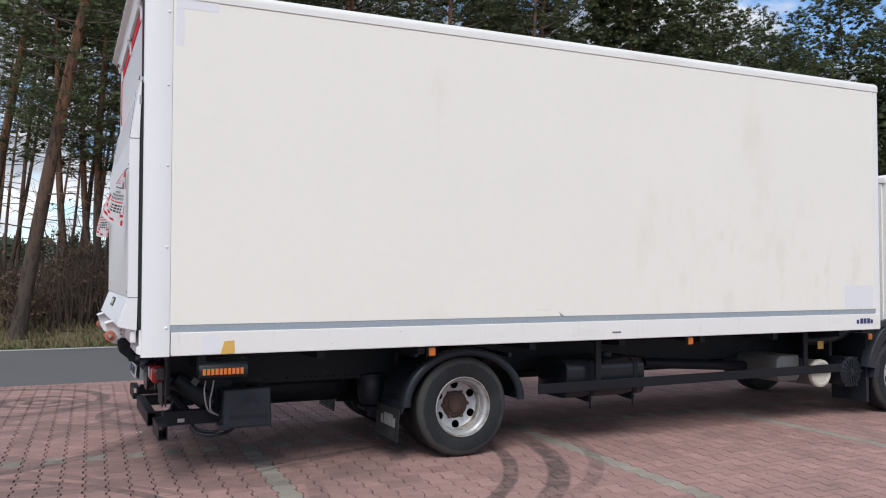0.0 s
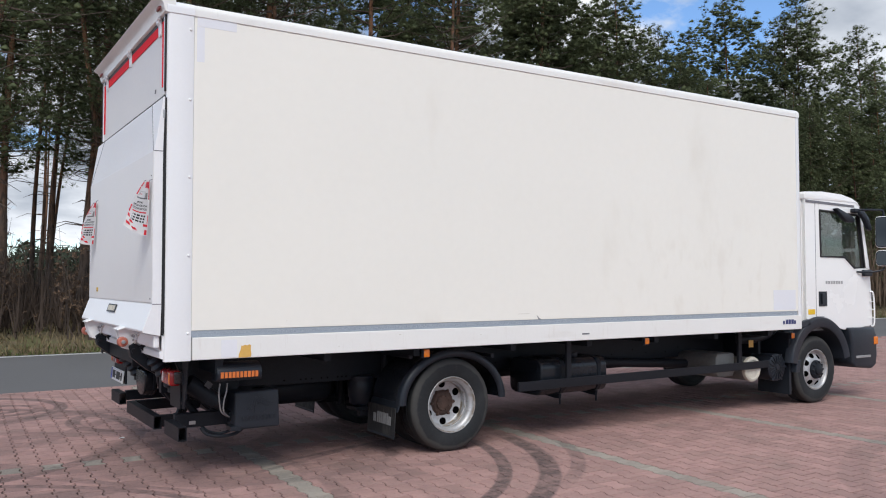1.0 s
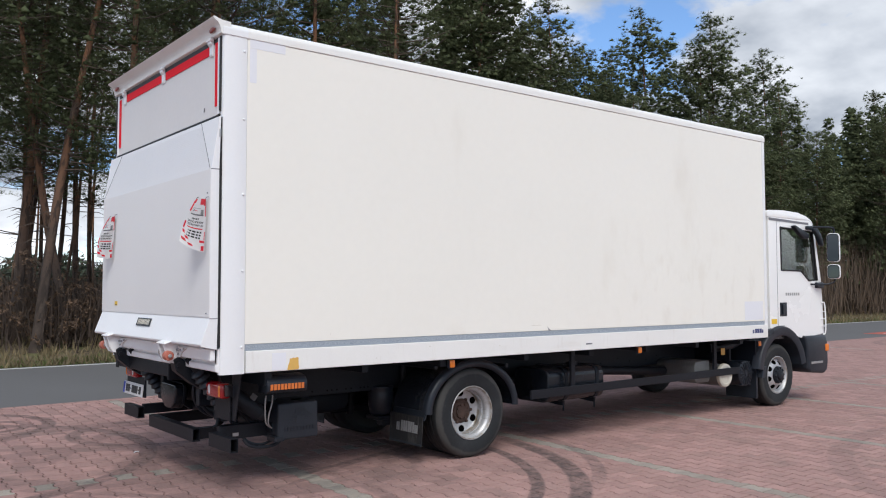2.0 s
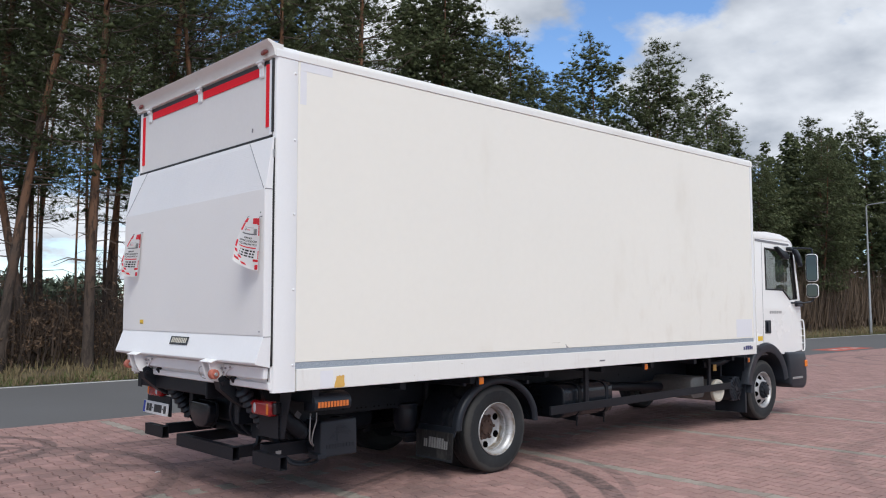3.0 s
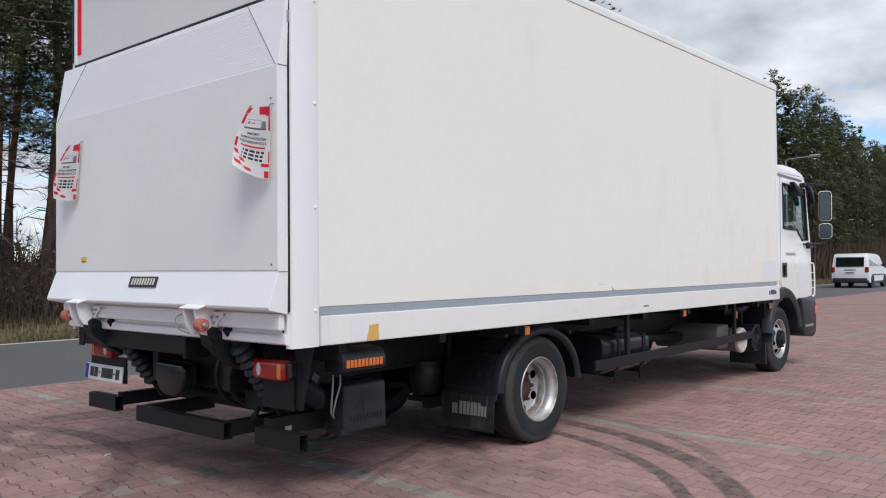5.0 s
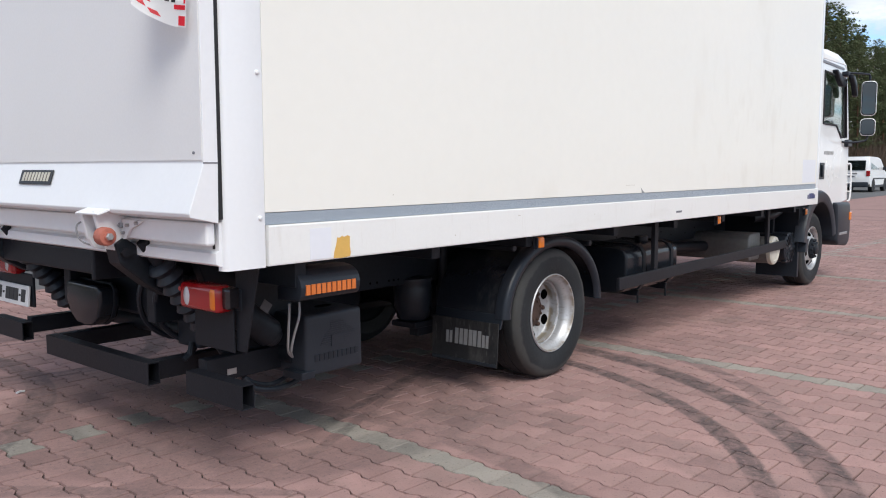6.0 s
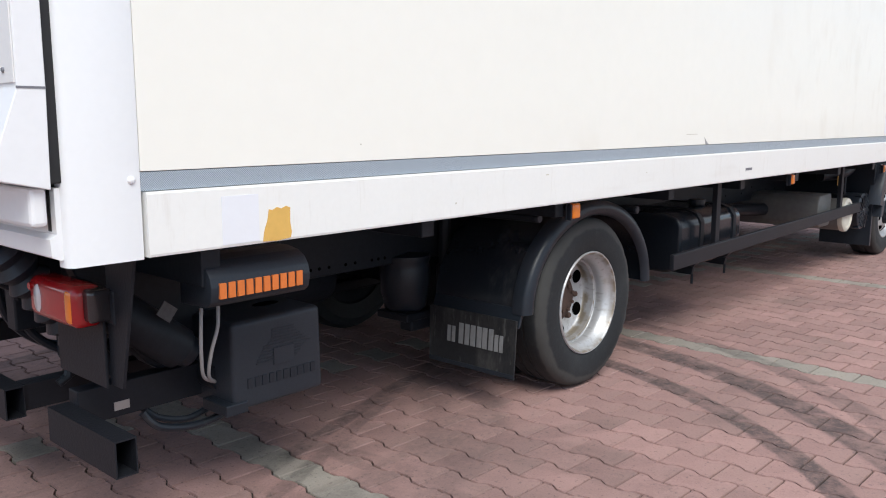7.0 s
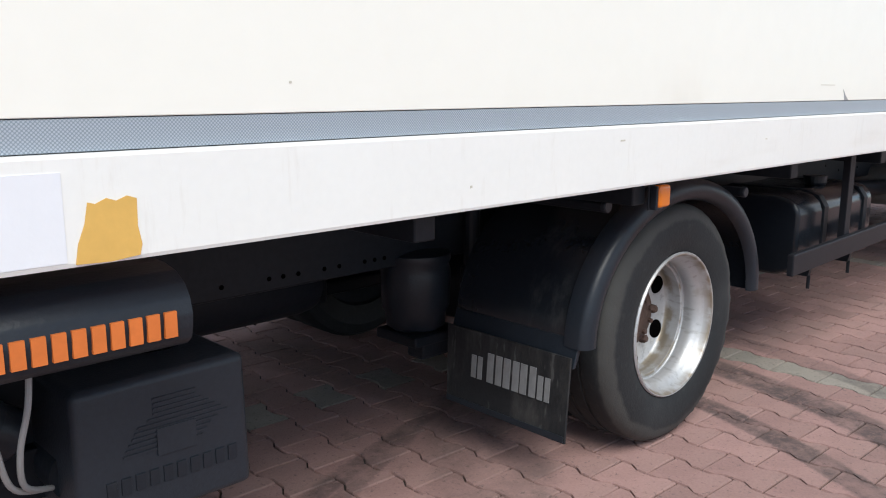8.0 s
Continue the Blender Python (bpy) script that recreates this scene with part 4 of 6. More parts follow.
def wheel(x, y, steer, side):
    """A wheel on the right (side 1) or left (side -1); steer: convex front wheel, else dished."""
    w = part("wheel", worn(lathe([(0.236, 0.03), (0.244, 0.016), (0.258, 0.009), (0.29, 0.004), (0.325, 0.001), (0.356, 0.003), (0.372, 0.007), (0.384, 0.011), (0.393, 0.018), (0.402, 0.028), (0.408, 0.040), (0.4105, 0.06),
                             (0.411, 0.098), (0.402, 0.100), (0.402, 0.108), (0.411, 0.110), (0.411, 0.158), (0.402, 0.160), (0.402, 0.168), (0.411, 0.170), (0.4105, 0.208),
                             (0.405, 0.234), (0.372, 0.258), (0.335, 0.266), (0.246, 0.25), (0.236, 0.235)], (0, 0, 0), "y", 120)), RUBBER, truck, "worn black lorry tyre with a scuffed shoulder", 50)
    w.matrix_local = pose(x, y, 0.400, 0, 0, 0 if side > 0 else 180) @ Matrix.Scale(0.973, 4)
    if steer:
        prof = [(0.94 * a, b) for a, b in ((0.235, 0.22), (0.238, 0.06), (0.246, 0.028), (0.262, 0.018), (0.264, 0.010), (0.256, 0.008), (0.246, 0.014), (0.238, 0.030), (0.226, 0.060), (0.214, 0.062), (0.19, 0.040), (0.165, 0.022), (0.135, 0.014), (0.10, 0.014))]
    else:
        prof = [(0.221, 0.24), (0.226, 0.06), (0.234, 0.026), (0.246, 0.018), (0.249, 0.010), (0.245, 0.004), (0.239, 0.005), (0.234, 0.012), (0.231, 0.030), (0.221, 0.040), (0.212, 0.050), (0.207, 0.066), (0.207, 0.088), (0.213, 0.100), (0.211, 0.104),
                (0.199, 0.101), (0.194, 0.104), (0.194, 0.125), (0.199, 0.150), (0.197, 0.163), (0.188, 0.171), (0.150, 0.176), (0.10, 0.178)]
    rim = part("rim", lathe(prof, (0, 0, 0), "y", 72), RIM, w, "dusty silver steel rim", 40)
    holes = 8 if steer else 6
    for k in range(holes):
        a = 2 * math.pi * (k + (0.35 if steer else 0.53)) / holes
        rr = 0.177 if steer else 0.165
        yy = 0.036 if steer else 0.1725
        hole = part("hand_hole", lathe([(0, -0.001), (0.028, -0.001), (0.033, 0.001), (0.036, 0.006), (0.031, 0.012)], (0, 0, 0), "y", 24), HOLE, rim, "dark round hand hole", 60)
        tilt = 42 if steer else -10
        hole.matrix_local = Matrix.Rotation(-a, 4, "Y") @ pose(rr, yy - 0.002, 0, 0, 0, tilt)
    if steer:
        hub = part("hub", lathe([(0, -0.050), (0.052, -0.050), (0.062, -0.044), (0.068, -0.026), (0.096, -0.016), (0.112, -0.004), (0.116, 0.020)], (0, 0, 0), "y", 40), BLACK, w, "black hub cover", 40)
    else:
        hub = part("hub", lathe([(0, 0.146), (0.060, 0.146), (0.070, 0.149), (0.074, 0.158), (0.098, 0.162), (0.104, 0.170), (0.116, 0.177)], (0, 0, 0), "y", 32), RUST, w, "rusty brown axle hub", 40)
    for k in range(10 if steer else 6):
        a = 2 * math.pi * (k + 0.03) / (10 if steer else 6)
        rr, yy = (0.094, -0.012) if steer else (0.113, 0.172)
        nut = part("wheel_nut", lathe([(0, -0.022), (0.010, -0.021), (0.0150, -0.015), (0.0165, 0.004)], (0, 0, 0), "y", 6), BLACK if steer else RUST, hub)
        nut.matrix_local = Matrix.Rotation(-a, 4, "Y") @ pose(rr, yy, 0)
    if not steer:
        for k in range(8):
            a = 2 * math.pi * (k + 0.5) / 8
            part("hub_bolt", lathe([(0, -0.012), (0.009, -0.012), (0.009, 0.004)], (0, 0, 0), "y", 6), RUST, hub).matrix_local = Matrix.Rotation(-a, 4, "Y") @ pose(0.062, 0.147, 0)
    return w


REAR_X, FRONT_X = 2.44, 7.66


def build_running_gear():
    wheel(REAR_X, 0.150, False, 1), wheel(REAR_X, W - 0.150, False, -1)
    for y in (0.445, W - 0.71):
        inner = part("inner_tyre", lathe([(0.25, 0.02), (0.335, 0.0), (0.382, 0.02), (0.400, 0.05), (0.400, 0.215), (0.382, 0.245), (0.335, 0.265), (0.25, 0.245)], (REAR_X, y, 0.400), "y", 48), RUBBER, truck, "black inner twin tyre", 35)
        part("inner_rim", lathe([(0.0, 0.1), (0.12, 0.1), (0.24, 0.04), (0.252, 0.03), (0.252, 0.235)], (REAR_X, y, 0.400), "y", 32), BLACK, inner)
    wheel(FRONT_X, 0.180, True, 1), wheel(FRONT_X, W - 0.180, True, -1)
    part("rear_axle", lathe([(0, 0.5), (0.07, 0.5), (0.075, 1.0), (0.17, 1.1), (0.18, 1.24), (0.17, 1.38), (0.075, 1.48), (0.07, 1.98), (0, 1.98)], (REAR_X, 0, 0.400), "y", 24), BLACK, truck, "black rear axle", 50)
    part("front_axle", block(FRONT_X - 0.06, FRONT_X + 0.06, 0.4, W - 0.4, 0.34, 0.46, 0.02), BLACK, truck)
    for y in (0.80, W - 0.87):
        rail = part("frame_rail", block(0.15, 8.1, y, y + 0.07, 0.59, 0.905, 0.006), BLACK, truck, "black chassis frame rail")
        if y < 1:
            for k in range(22):
                x = 2.32 + 0.26 * k
                for dz in ((0.66,), (0.66, 0.85), (0.70, 0.84))[k % 3]:
                    part("frame_hole", lathe([(0, -0.002), (0.007, -0.002), (0.007, 0.0)], (x + 0.05 * (k % 2), y, dz), "y", 10), HOLE, rail)
    for x in (1.163, 1.313, 1.36, 1.412, 1.505, 1.56, 1.659, 1.699, 1.739):
        part("frame_hole", lathe([(0, -0.002), (0.007, -0.002), (0.007, 0.0)], (x, 0.80, 0.626), "y", 10), HOLE, truck)
    for k, x in enumerate((0.35, 1.2, 2.0, 3.0, 3.9, 4.8, 5.7, 6.6)):
        part("cross_member", block(x, x + 0.06, 0.06, W - 0.06, 0.845 if k else 0.80, 0.905, 0.004), BLACK, truck)
    part("sub_frame", block(0.12, 7.05, 0.55, W - 0.55, 0.895, 0.932, 0.0), BLACK, truck, "black sub frame")
    part("floor_underside", block(0.06, 7.08, 0.10, W - 0.10, 0.932, 0.945, 0), BLACK, truck)
    # air spring and shock absorbers by the rear axle
    for y in (0.78, W - 0.78):
        part("air_spring", lathe([(0, 0.36), (0.08, 0.36), (0.10, 0.375), (0.105, 0.42), (0.115, 0.44), (0.12, 0.56), (0.112, 0.585), (0.12, 0.60), (0.118, 0.62), (0, 0.64)], (1.90, y + (0.05 if y < 1 else -0.05), 0), "z", 32), PLASTIC_DARK, truck, "black rubber air spring", 50)
        part("spring_seat", block(1.80, 2.02, y - 0.06, y + 0.14, 0.325, 0.36, 0.006), BLACK, truck)
        part("trailing_arm", block(1.85, 3.1, y - 0.04, y + 0.04, 0.27, 0.33, 0.01), BLACK, truck)
        part("shock_absorber", lathe([(0, 0.25), (0.04, 0.25), (0.04, 0.55), (0.028, 0.56), (0.028, 0.86), (0, 0.86)], (2.10, y - 0.02, 0), "z", 14), BLACK, truck)
    part("air_vessel", lathe([(0, 0.0), (0.08, 0.02), (0.13, 0.07), (0.14, 0.14), (0.14, 0.72), (0.13, 0.78), (0, 0.83)], (0.95, 1.25, 0.50), "x", 28), BLACK, truck, "black air vessel", 50)
    part("propeller_shaft", lathe([(0, 2.4), (0.045, 2.4), (0.045, 6.9), (0, 6.9)], (0, 1.24, 0.50), "x", 16), BLACK, truck, smooth=50)
    part("gearbox", block(6.6, 7.9, 0.95, 1.55, 0.40, 0.85, 0.06, 3), BLACK, truck, "dark gearbox and engine underside")
    # rear mudguards with flaps
    for y0, y1 in ((0.165, 0.66), (W - 0.66, W - 0.165)):
        s = 1 if y0 < 1 else -1
        arc = []
        for k in range(0, 25):
            a = radians(180 - 7.5 * k)
            arc.append((REAR_X + 0.02 + 0.530 * math.cos(a), 0.43 + 0.432 * math.sin(a)))
        bm = bmesh.new()
        rows = []
        for cx, cz in arc:
            ox, oz = (REAR_X + 0.02 - cx) * 0.05, (0.43 - cz) * 0.05
            rows.append([bm.verts.new(p) for p in ((cx, y0, cz), (cx, y1, cz), (cx + ox, y1, cz + oz), (cx + ox, y0, cz + oz))])
        for a, b in zip(rows, rows[1:]):
            for i in range(4):
                bm.faces.new((a[i], a[(i + 1) % 4], b[(i + 1) % 4], b[i]))
        bm.faces.new(rows[0]), bm.faces.new(rows[-1][::-1])
        guard = part("mudguard", bm, GLOSS_BLACK, truck, "black plastic mudguard", 40)
        # the rolled outer lip
        lip = bmesh.new()
        rows, yl = [], (y0 if s > 0 else y1)
        for cx, cz in arc:
            ux, uz = (cx - REAR_X - 0.02) / 0.53, (cz - 0.43) / 0.432
            rows.append([lip.verts.new((cx + ux * r, yl + d * s, cz + uz * r)) for r, d in ((0.012, 0.05), (0.016, 0.0), (0.011, -0.015), (-0.002, -0.025), (-0.020, -0.030), (-0.038, -0.027), (-0.050, -0.016), (-0.054, 0.0), (-0.03, 0.01))])
        for a, b in zip(rows, rows[1:]):
            for i in range(9):
                lip.faces.new((a[i], a[(i + 1) % 9], b[(i + 1) % 9], b[i]))
        lip.faces.new(rows[0]), lip.faces.new(rows[-1][::-1])
        part("mudguard_lip", lip, PLASTIC_DARK, guard, "dark grey rolled lip", 75)
        part("guard_skirt", prism([(1.900, 0.375), (1.912, 0.375), (1.948, 0.455), (1.928, 0.455)], "y", y0, y1, 0.002), PLASTIC_DARK, guard)
        flap = part("mud_flap", prism([(y0 + 0.001, 0.156), (y1 - 0.012, 0.158), (y1, 0.41), (y0 + 0.001, 0.41)], "x", 1.888, 1.896, 0.001), FLAP, guard, "scuffed black rubber mud flap with pale mark")
        part("flap_edge", block(1.884, 1.888, y0 + 0.004, y1 - 0.014, 0.160, 0.178, 0.001), PLASTIC_DARK, flap)
        flap.matrix_local = pose(1.892, 0, 0.41, 0, 4, 0) @ pose(-1.892, 0, -0.41)
        yb = 0.545 if s > 0 else W - 0.225
        for k, (w_, h_) in enumerate(((0.050, 0.072), (0.064, 0.092), (0.066, 0.092), (0.064, 0.092), (0.050, 0.072))):
            yy = yb - 0.067 * k
            for y_a, y_b in ((yy - 0.002, yy - 0.42 * w_), (yy - 0.58 * w_, yy - w_ + 0.003)):
                part("flap_stroke", block(1.8848, 1.8878, y_b, y_a, 0.262, 0.262 + h_, 0), PALE_INK, flap, "pale mark as plain blocks")
        part("guard_stay", tube([(2.03, y0 if s > 0 else y1, 0.83), (2.03, y0 + 0.64 if s > 0 else y1 - 0.64, 0.83)], 0.018, 10), BLACK, guard)
        part("guard_stay", tube([(2.87, y0 if s > 0 else y1, 0.80), (2.87, y0 + 0.64 if s > 0 else y1 - 0.64, 0.80)], 0.018, 10), BLACK, guard)
        part("guard_bolt", lathe([(0, -0.008), (0.016, -0.008), (0.019, -0.004), (0.019, 0.008)], (2.03, y0 if s > 0 else y1, 0.83), "y", 14), PLASTIC, guard)
        part("guard_bolt", lathe([(0, -0.008), (0.016, -0.008), (0.019, -0.004), (0.019, 0.008)], (2.87, y0 if s > 0 else y1, 0.80), "y", 14), PLASTIC, guard)
    # side guards
    for side in (1, -1):            # they run slightly inwards towards the cab
        def off(y):
            return y if side > 0 else W - y
        g = part("side_guard", prism([(3.09, off(0.060)), (6.77, off(0.175)), (6.77, off(0.20)), (3.09, off(0.085))], "z", 0.473, 0.556, 0.005), BLACK_BAR, truck, "dark grey side underrun rail")
        for x, y in ((3.69, 0.106), (6.25, 0.186)):
            part("guard_post", block(x, x + 0.055, *sorted((off(y), off(y + 0.03))), 0.47, 0.915, 0.003), BLACK_BAR, g)
    # fuel tank
    sec = [(0.205, 0.45), (0.235, 0.405), (0.295, 0.385), (0.62, 0.385), (0.68, 0.405), (0.70, 0.45), (0.70, 0.66), (0.68, 0.705), (0.62, 0.725), (0.295, 0.725), (0.235, 0.705), (0.205, 0.66)]
    tank = part("fuel_tank", prism(sec, "x", 3.46, 4.29, 0.02, 4), GLOSS_BLACK, truck, "black fuel tank with two straps", 75)
    for x in (3.70, 4.16):
        big = [((a - 0.455) * 1.025 + 0.455, (b - 0.56) * 1.025 + 0.56) for a, b in sec]
        part("tank_strap", prism(big, "x", x, x + 0.045, 0.002), BLACK, tank, "black tank strap")
        part("tank_bracket", prism([(0.25, 0.345), (0.33, 0.345), (0.80, 0.39), (0.80, 0.42), (0.24, 0.39)], "x", x + 0.01, x + 0.035), BLACK, tank)
        part("strap_bolt", tube([(x + 0.022, 0.25, 0.35), (x + 0.022, 0.25, 0.29)], 0.008, 8), BLACK, tank)
    part("tank_cap", lathe([(0, 0.0), (0.045, 0.0), (0.05, 0.01), (0.05, 0.04), (0, 0.045)], (3.98, 0.36, 0.725), "z", 20), PLASTIC_DARK, tank)
    # silencer, its end cap and the ribbed filter drum behind the cab
    sil = part("silencer", prism([(5.96, 0.44), (5.96, 0.61), (6.00, 0.655), (6.25, 0.66), (6.265, 0.64), (6.265, 0.44), (6.24, 0.40), (6.00, 0.40)], "y", 0.26, 1.00, 0.02, 3), ALU_DULL, truck, "dull grey exhaust silencer", 40)
    part("end_cap", lathe([(0, 0.006), (0.10, 0.006), (0.105, 0.0), (0.125, 0.0), (0.138, 0.008), (0.142, 0.03), (0.140, 0.045), (0, 0.045)], (6.50, 0.190, 0.468), "y", 36), CREAM, sil, "dirty cream round end cap", 40)
    part("silencer_drum", lathe([(0, 0.046), (0.133, 0.046), (0.133, 0.60), (0, 0.60)], (6.50, 0.190, 0.468), "y", 32), ALU_DULL, sil, smooth=40)
    part("exhaust_pipe", tube(bend([(4.7, 0.75, 0.60), (5.3, 0.72, 0.56), (6.0, 0.70, 0.52)], 5), 0.05, 14), BLACK, truck, "dull exhaust pipe", 60)
    drum = part("filter_drum", lathe([(0, -0.012), (0.03, -0.012), (0.035, 0.0), (0.14, 0.0), (0.155, 0.01), (0.158, 0.05), (0.15, 0.30), (0, 0.30)], (6.93, 0.19, 0.465), "y", 40), PLASTIC_DARK, truck, "black ribbed round drum", 40)
    for k in range(18):
        a = 2 * math.pi * k / 18
        part("drum_rib", block(0.045, 0.138, -0.010, 0.0, -0.004, 0.004, 0.001), PLASTIC_DARK, drum).matrix_local = pose(6.93, 0.19, 0.465) @ Matrix.Rotation(a, 4, "Y")
    for k in range(6):
        a = 2 * math.pi * k / 6
        part("drum_clip", block(0.145, 0.17, 0.0, 0.05, -0.014, 0.014, 0.003), PLASTIC_DARK, drum).matrix_local = pose(6.93, 0.19, 0.465) @ Matrix.Rotation(a, 4, "Y")
    part("intake_pipe", tube(bend([(6.55, 0.45, 0.78), (6.75, 0.34, 0.80), (6.95, 0.33, 0.84), (7.15, 0.40, 0.88)], 6), 0.05, 14), PLASTIC_DARK, truck, "black air hose", 60)
    part("battery_box", block(4.75, 5.35, 1.55, 2.2, 0.38, 0.70, 0.02, 3), BLACK, truck)
    part("yellow_tag", block(6.60, 6.68, 0.32, 0.324, 0.70, 0.78, 0.0), YELLOW_OLD, truck, "small yellow tag")
    part("bracket_plate", block(6.74, 6.78, 0.3, 0.8, 0.62, 0.90, 0.004), BLACK, truck)
    part("front_flap", block(7.12, 7.16, 0.17, 0.60, 0.14, 0.86, 0.004), PLASTIC_DARK, truck, "black front mud flap")
    marker_lamp(7.09, 0.10, 0.83, truck)


def rounded(hy, hz, r, y=0.0):
    """Outline of a plate with round corners in the y-z plane."""
    out = []
    for cy, cz, a0 in ((hy - r, hz - r, 0), (r - hy, hz - r, 90), (r - hy, r - hz, 180), (hy - r, r - hz, 270)):
        out += [(y + cy + r * math.cos(radians(a0 + a)), cz + r * math.sin(radians(a0 + a))) for a in (0, 22.5, 45, 67.5, 90)]
    return out


def build_cab():
    y0, y1 = 0.15, W - 0.15
    cab = part("cab", block(7.38, 8.60, y0 + 0.05, y1 - 0.05, 0.86, 0.99, 0.01), INTERIOR, truck, "white day cab with grey plastic trim")
    def arch(a):
        return (FRONT_X + 0.545 * math.cos(radians(a)), 0.43 + 0.545 * math.sin(radians(a)))
    arc = [arch(a) for a in range(150, 29, -10)]
    low = [(7.36, 0.98), (7.16 + 0.2, 2.46), (7.59, 2.46), (7.635, 2.46), (7.645, 1.755), (8.14, 1.752), (8.24, 1.69), (8.345, 1.617), (8.60, 1.622), (8.685, 1.60), (8.715, 1.30), (8.73, 0.90), (8.30, 0.86), (8.10, 0.86)] + [p for p in arc[::-1] if p[1] > 0.9 and p[0] < 8.05] + [(7.36, 0.93)]
    up = [(7.636, 2.46), (7.636, 2.325), (8.470, 2.295), (8.585, 1.624), (8.690, 1.605), (8.56, 2.20), (8.48, 2.40), (8.40, 2.46)]
    for ya, yb in ((y0, y0 + 0.045), (y1 - 0.045, y1)):
        s = 1 if ya < 1 else -1
        yo = ya if s > 0 else yb
        def out(d):
            return sorted((yo - d * s, yo + 0.004 * s))
        part("door_panel", prism(low, "y", ya, yb, 0.006), WHITE_CAB, cab, "white cab side and door")
        part("a_pillar", prism(up, "y", ya, yb, 0.004), WHITE_CAB, cab)
        pane = part("window_pane", prism([(7.63, 2.33), (7.64, 1.75), (8.14, 1.747), (8.345, 1.612), (8.59, 1.622), (8.475, 2.30)], "y", ya + 0.018, ya + 0.024), GLASS, cab, "green tinted side window")
        pane.visible_shadow = False
        # rubber round the window
        ring = [(7.642, 2.318), (7.652, 1.758), (8.142, 1.757), (8.35, 1.624), (8.575, 1.630), (8.465, 2.290), (7.642, 2.318)]
        part("window_rubber", tube([(a, yo - 0.001 * s, b) for a, b in ring], 0.013, 6), SEAL, cab, "black window rubber")
        part("window_edge", prism([(8.525, 1.63), (8.585, 1.63), (8.475, 2.29), (8.43, 2.29)], "y", ya + 0.010, ya + 0.016), SEAL, cab)
        o = out(0.002)
        for px in ([(7.545, 1.03), (7.551, 1.03), (7.557, 2.42), (7.551, 2.42)],):
            part("door_gap", prism(px, "y", o[0], o[1]), GREY_INK, cab)
        part("door_gap", prism([(7.545, 1.03), (7.70, 1.03), (7.70, 1.036), (7.545, 1.036)], "y", o[0], o[1]), GREY_INK, cab)
        h = out(0.006)
        handle = part("door_handle", block(7.60, 7.765, h[0], h[1], 1.155, 1.335, 0.012, 3), PLASTIC_DARK, cab, "black recessed door handle")
        g = out(0.026)
        part("grip", block(7.64, 7.695, g[0], g[0] + 0.02, 1.18, 1.31, 0.008, 3), PLASTIC_DARK, handle)
        b_ = out(0.002)
        for k in range(7):
            x = 7.745 + 0.052 * k
            part("model_bar", block(x, x + 0.036, b_[0], b_[1], 1.425, 1.462, 0), GREY_CABLE, cab)
        part("warning_sticker", block(7.39, 7.52, b_[0] - 0.001, b_[1], 1.062, 1.124, 0), YELLOW, cab, "yellow warning sticker")
        # wheel arch trim
        trim = bmesh.new()
        rows = []
        for a in range(172, 7, -6):
            c_, s_ = math.cos(radians(a)), math.sin(radians(a))
            rows.append([trim.verts.new((FRONT_X + r * c_, yo + d * s, 0.43 + r * s_ * 1.02)) for r, d in ((0.595, 0.05), (0.59, -0.03), (0.575, -0.05), (0.485, -0.05), (0.47, -0.04), (0.47, 0.30))])
        for a, b in zip(rows, rows[1:]):
            for i in range(5):
                trim.faces.new((a[i], a[i + 1], b[i + 1], b[i]))
        part("wheel_arch", trim, PLASTIC, cab, "dark grey plastic wheel arch", 45)
        hang = out(0.05)
        part("arch_leg", prism([(7.06, 0.40), (7.13, 0.40), (7.17, 0.54), (7.10, 0.54)], "y", hang[0], hang[1] + 0.1 if s > 0 else hang[1], 0.006), PLASTIC, cab)
        part("arch_back", prism([(7.06, 0.90), (7.36, 0.94), (7.36, 1.01), (7.10, 0.96)], "y", hang[0], hang[1], 0.006), PLASTIC, cab)
        # front corner: bumper end with step and lamp
        bump = part("bumper_corner", prism([(8.20, 0.44), (8.26, 0.39), (8.62, 0.36), (8.71, 0.40), (8.74, 0.52), (8.735, 0.78), (8.69, 0.875), (8.14, 0.885), (8.19, 0.70)], "y", hang[0], yo + 0.35 if s > 0 else hang[1], 0.03, 3) if s > 0 else
                    prism([(8.20, 0.44), (8.26, 0.39), (8.62, 0.36), (8.71, 0.40), (8.74, 0.52), (8.735, 0.78), (8.69, 0.875), (8.14, 0.885), (8.19, 0.70)], "y", yo - 0.35, yo + 0.05, 0.03, 3), PLASTIC, cab, "dark grey bumper corner", 45)
        st = out(0.056)
        part("step_plate", block(8.27, 8.58, st[0], st[1], 0.505, 0.535, 0.004), STEEL, bump, "worn bright step edge")
        part("turn_lamp", block(8.66, 8.745, st[0] - 0.004 if s > 0 else yo - 0.02, yo + 0.02 if s > 0 else st[1] + 0.004, 0.66, 0.76, 0.012, 3), ORANGE_LENS, bump, "amber turn lamp")
        # grab bar
        bar = bend([(8.66, yo - 0.01 * s, 1.32), (8.69, yo - 0.035 * s, 1.31), (8.705, yo - 0.04 * s, 1.10), (8.70, yo - 0.035 * s, 0.91), (8.68, yo - 0.01 * s, 0.89)], 5)
        part("grab_bar", tube(bar, 0.010, 8), WHITE_CAB, cab, "white grab bar", 60)
        for z in (1.0, 1.1, 1.2):
            part("grab_rung", tube([(8.66, yo - 0.005 * s, z), (8.70, yo - 0.035 * s, z)], 0.006, 6), WHITE_CAB, cab)
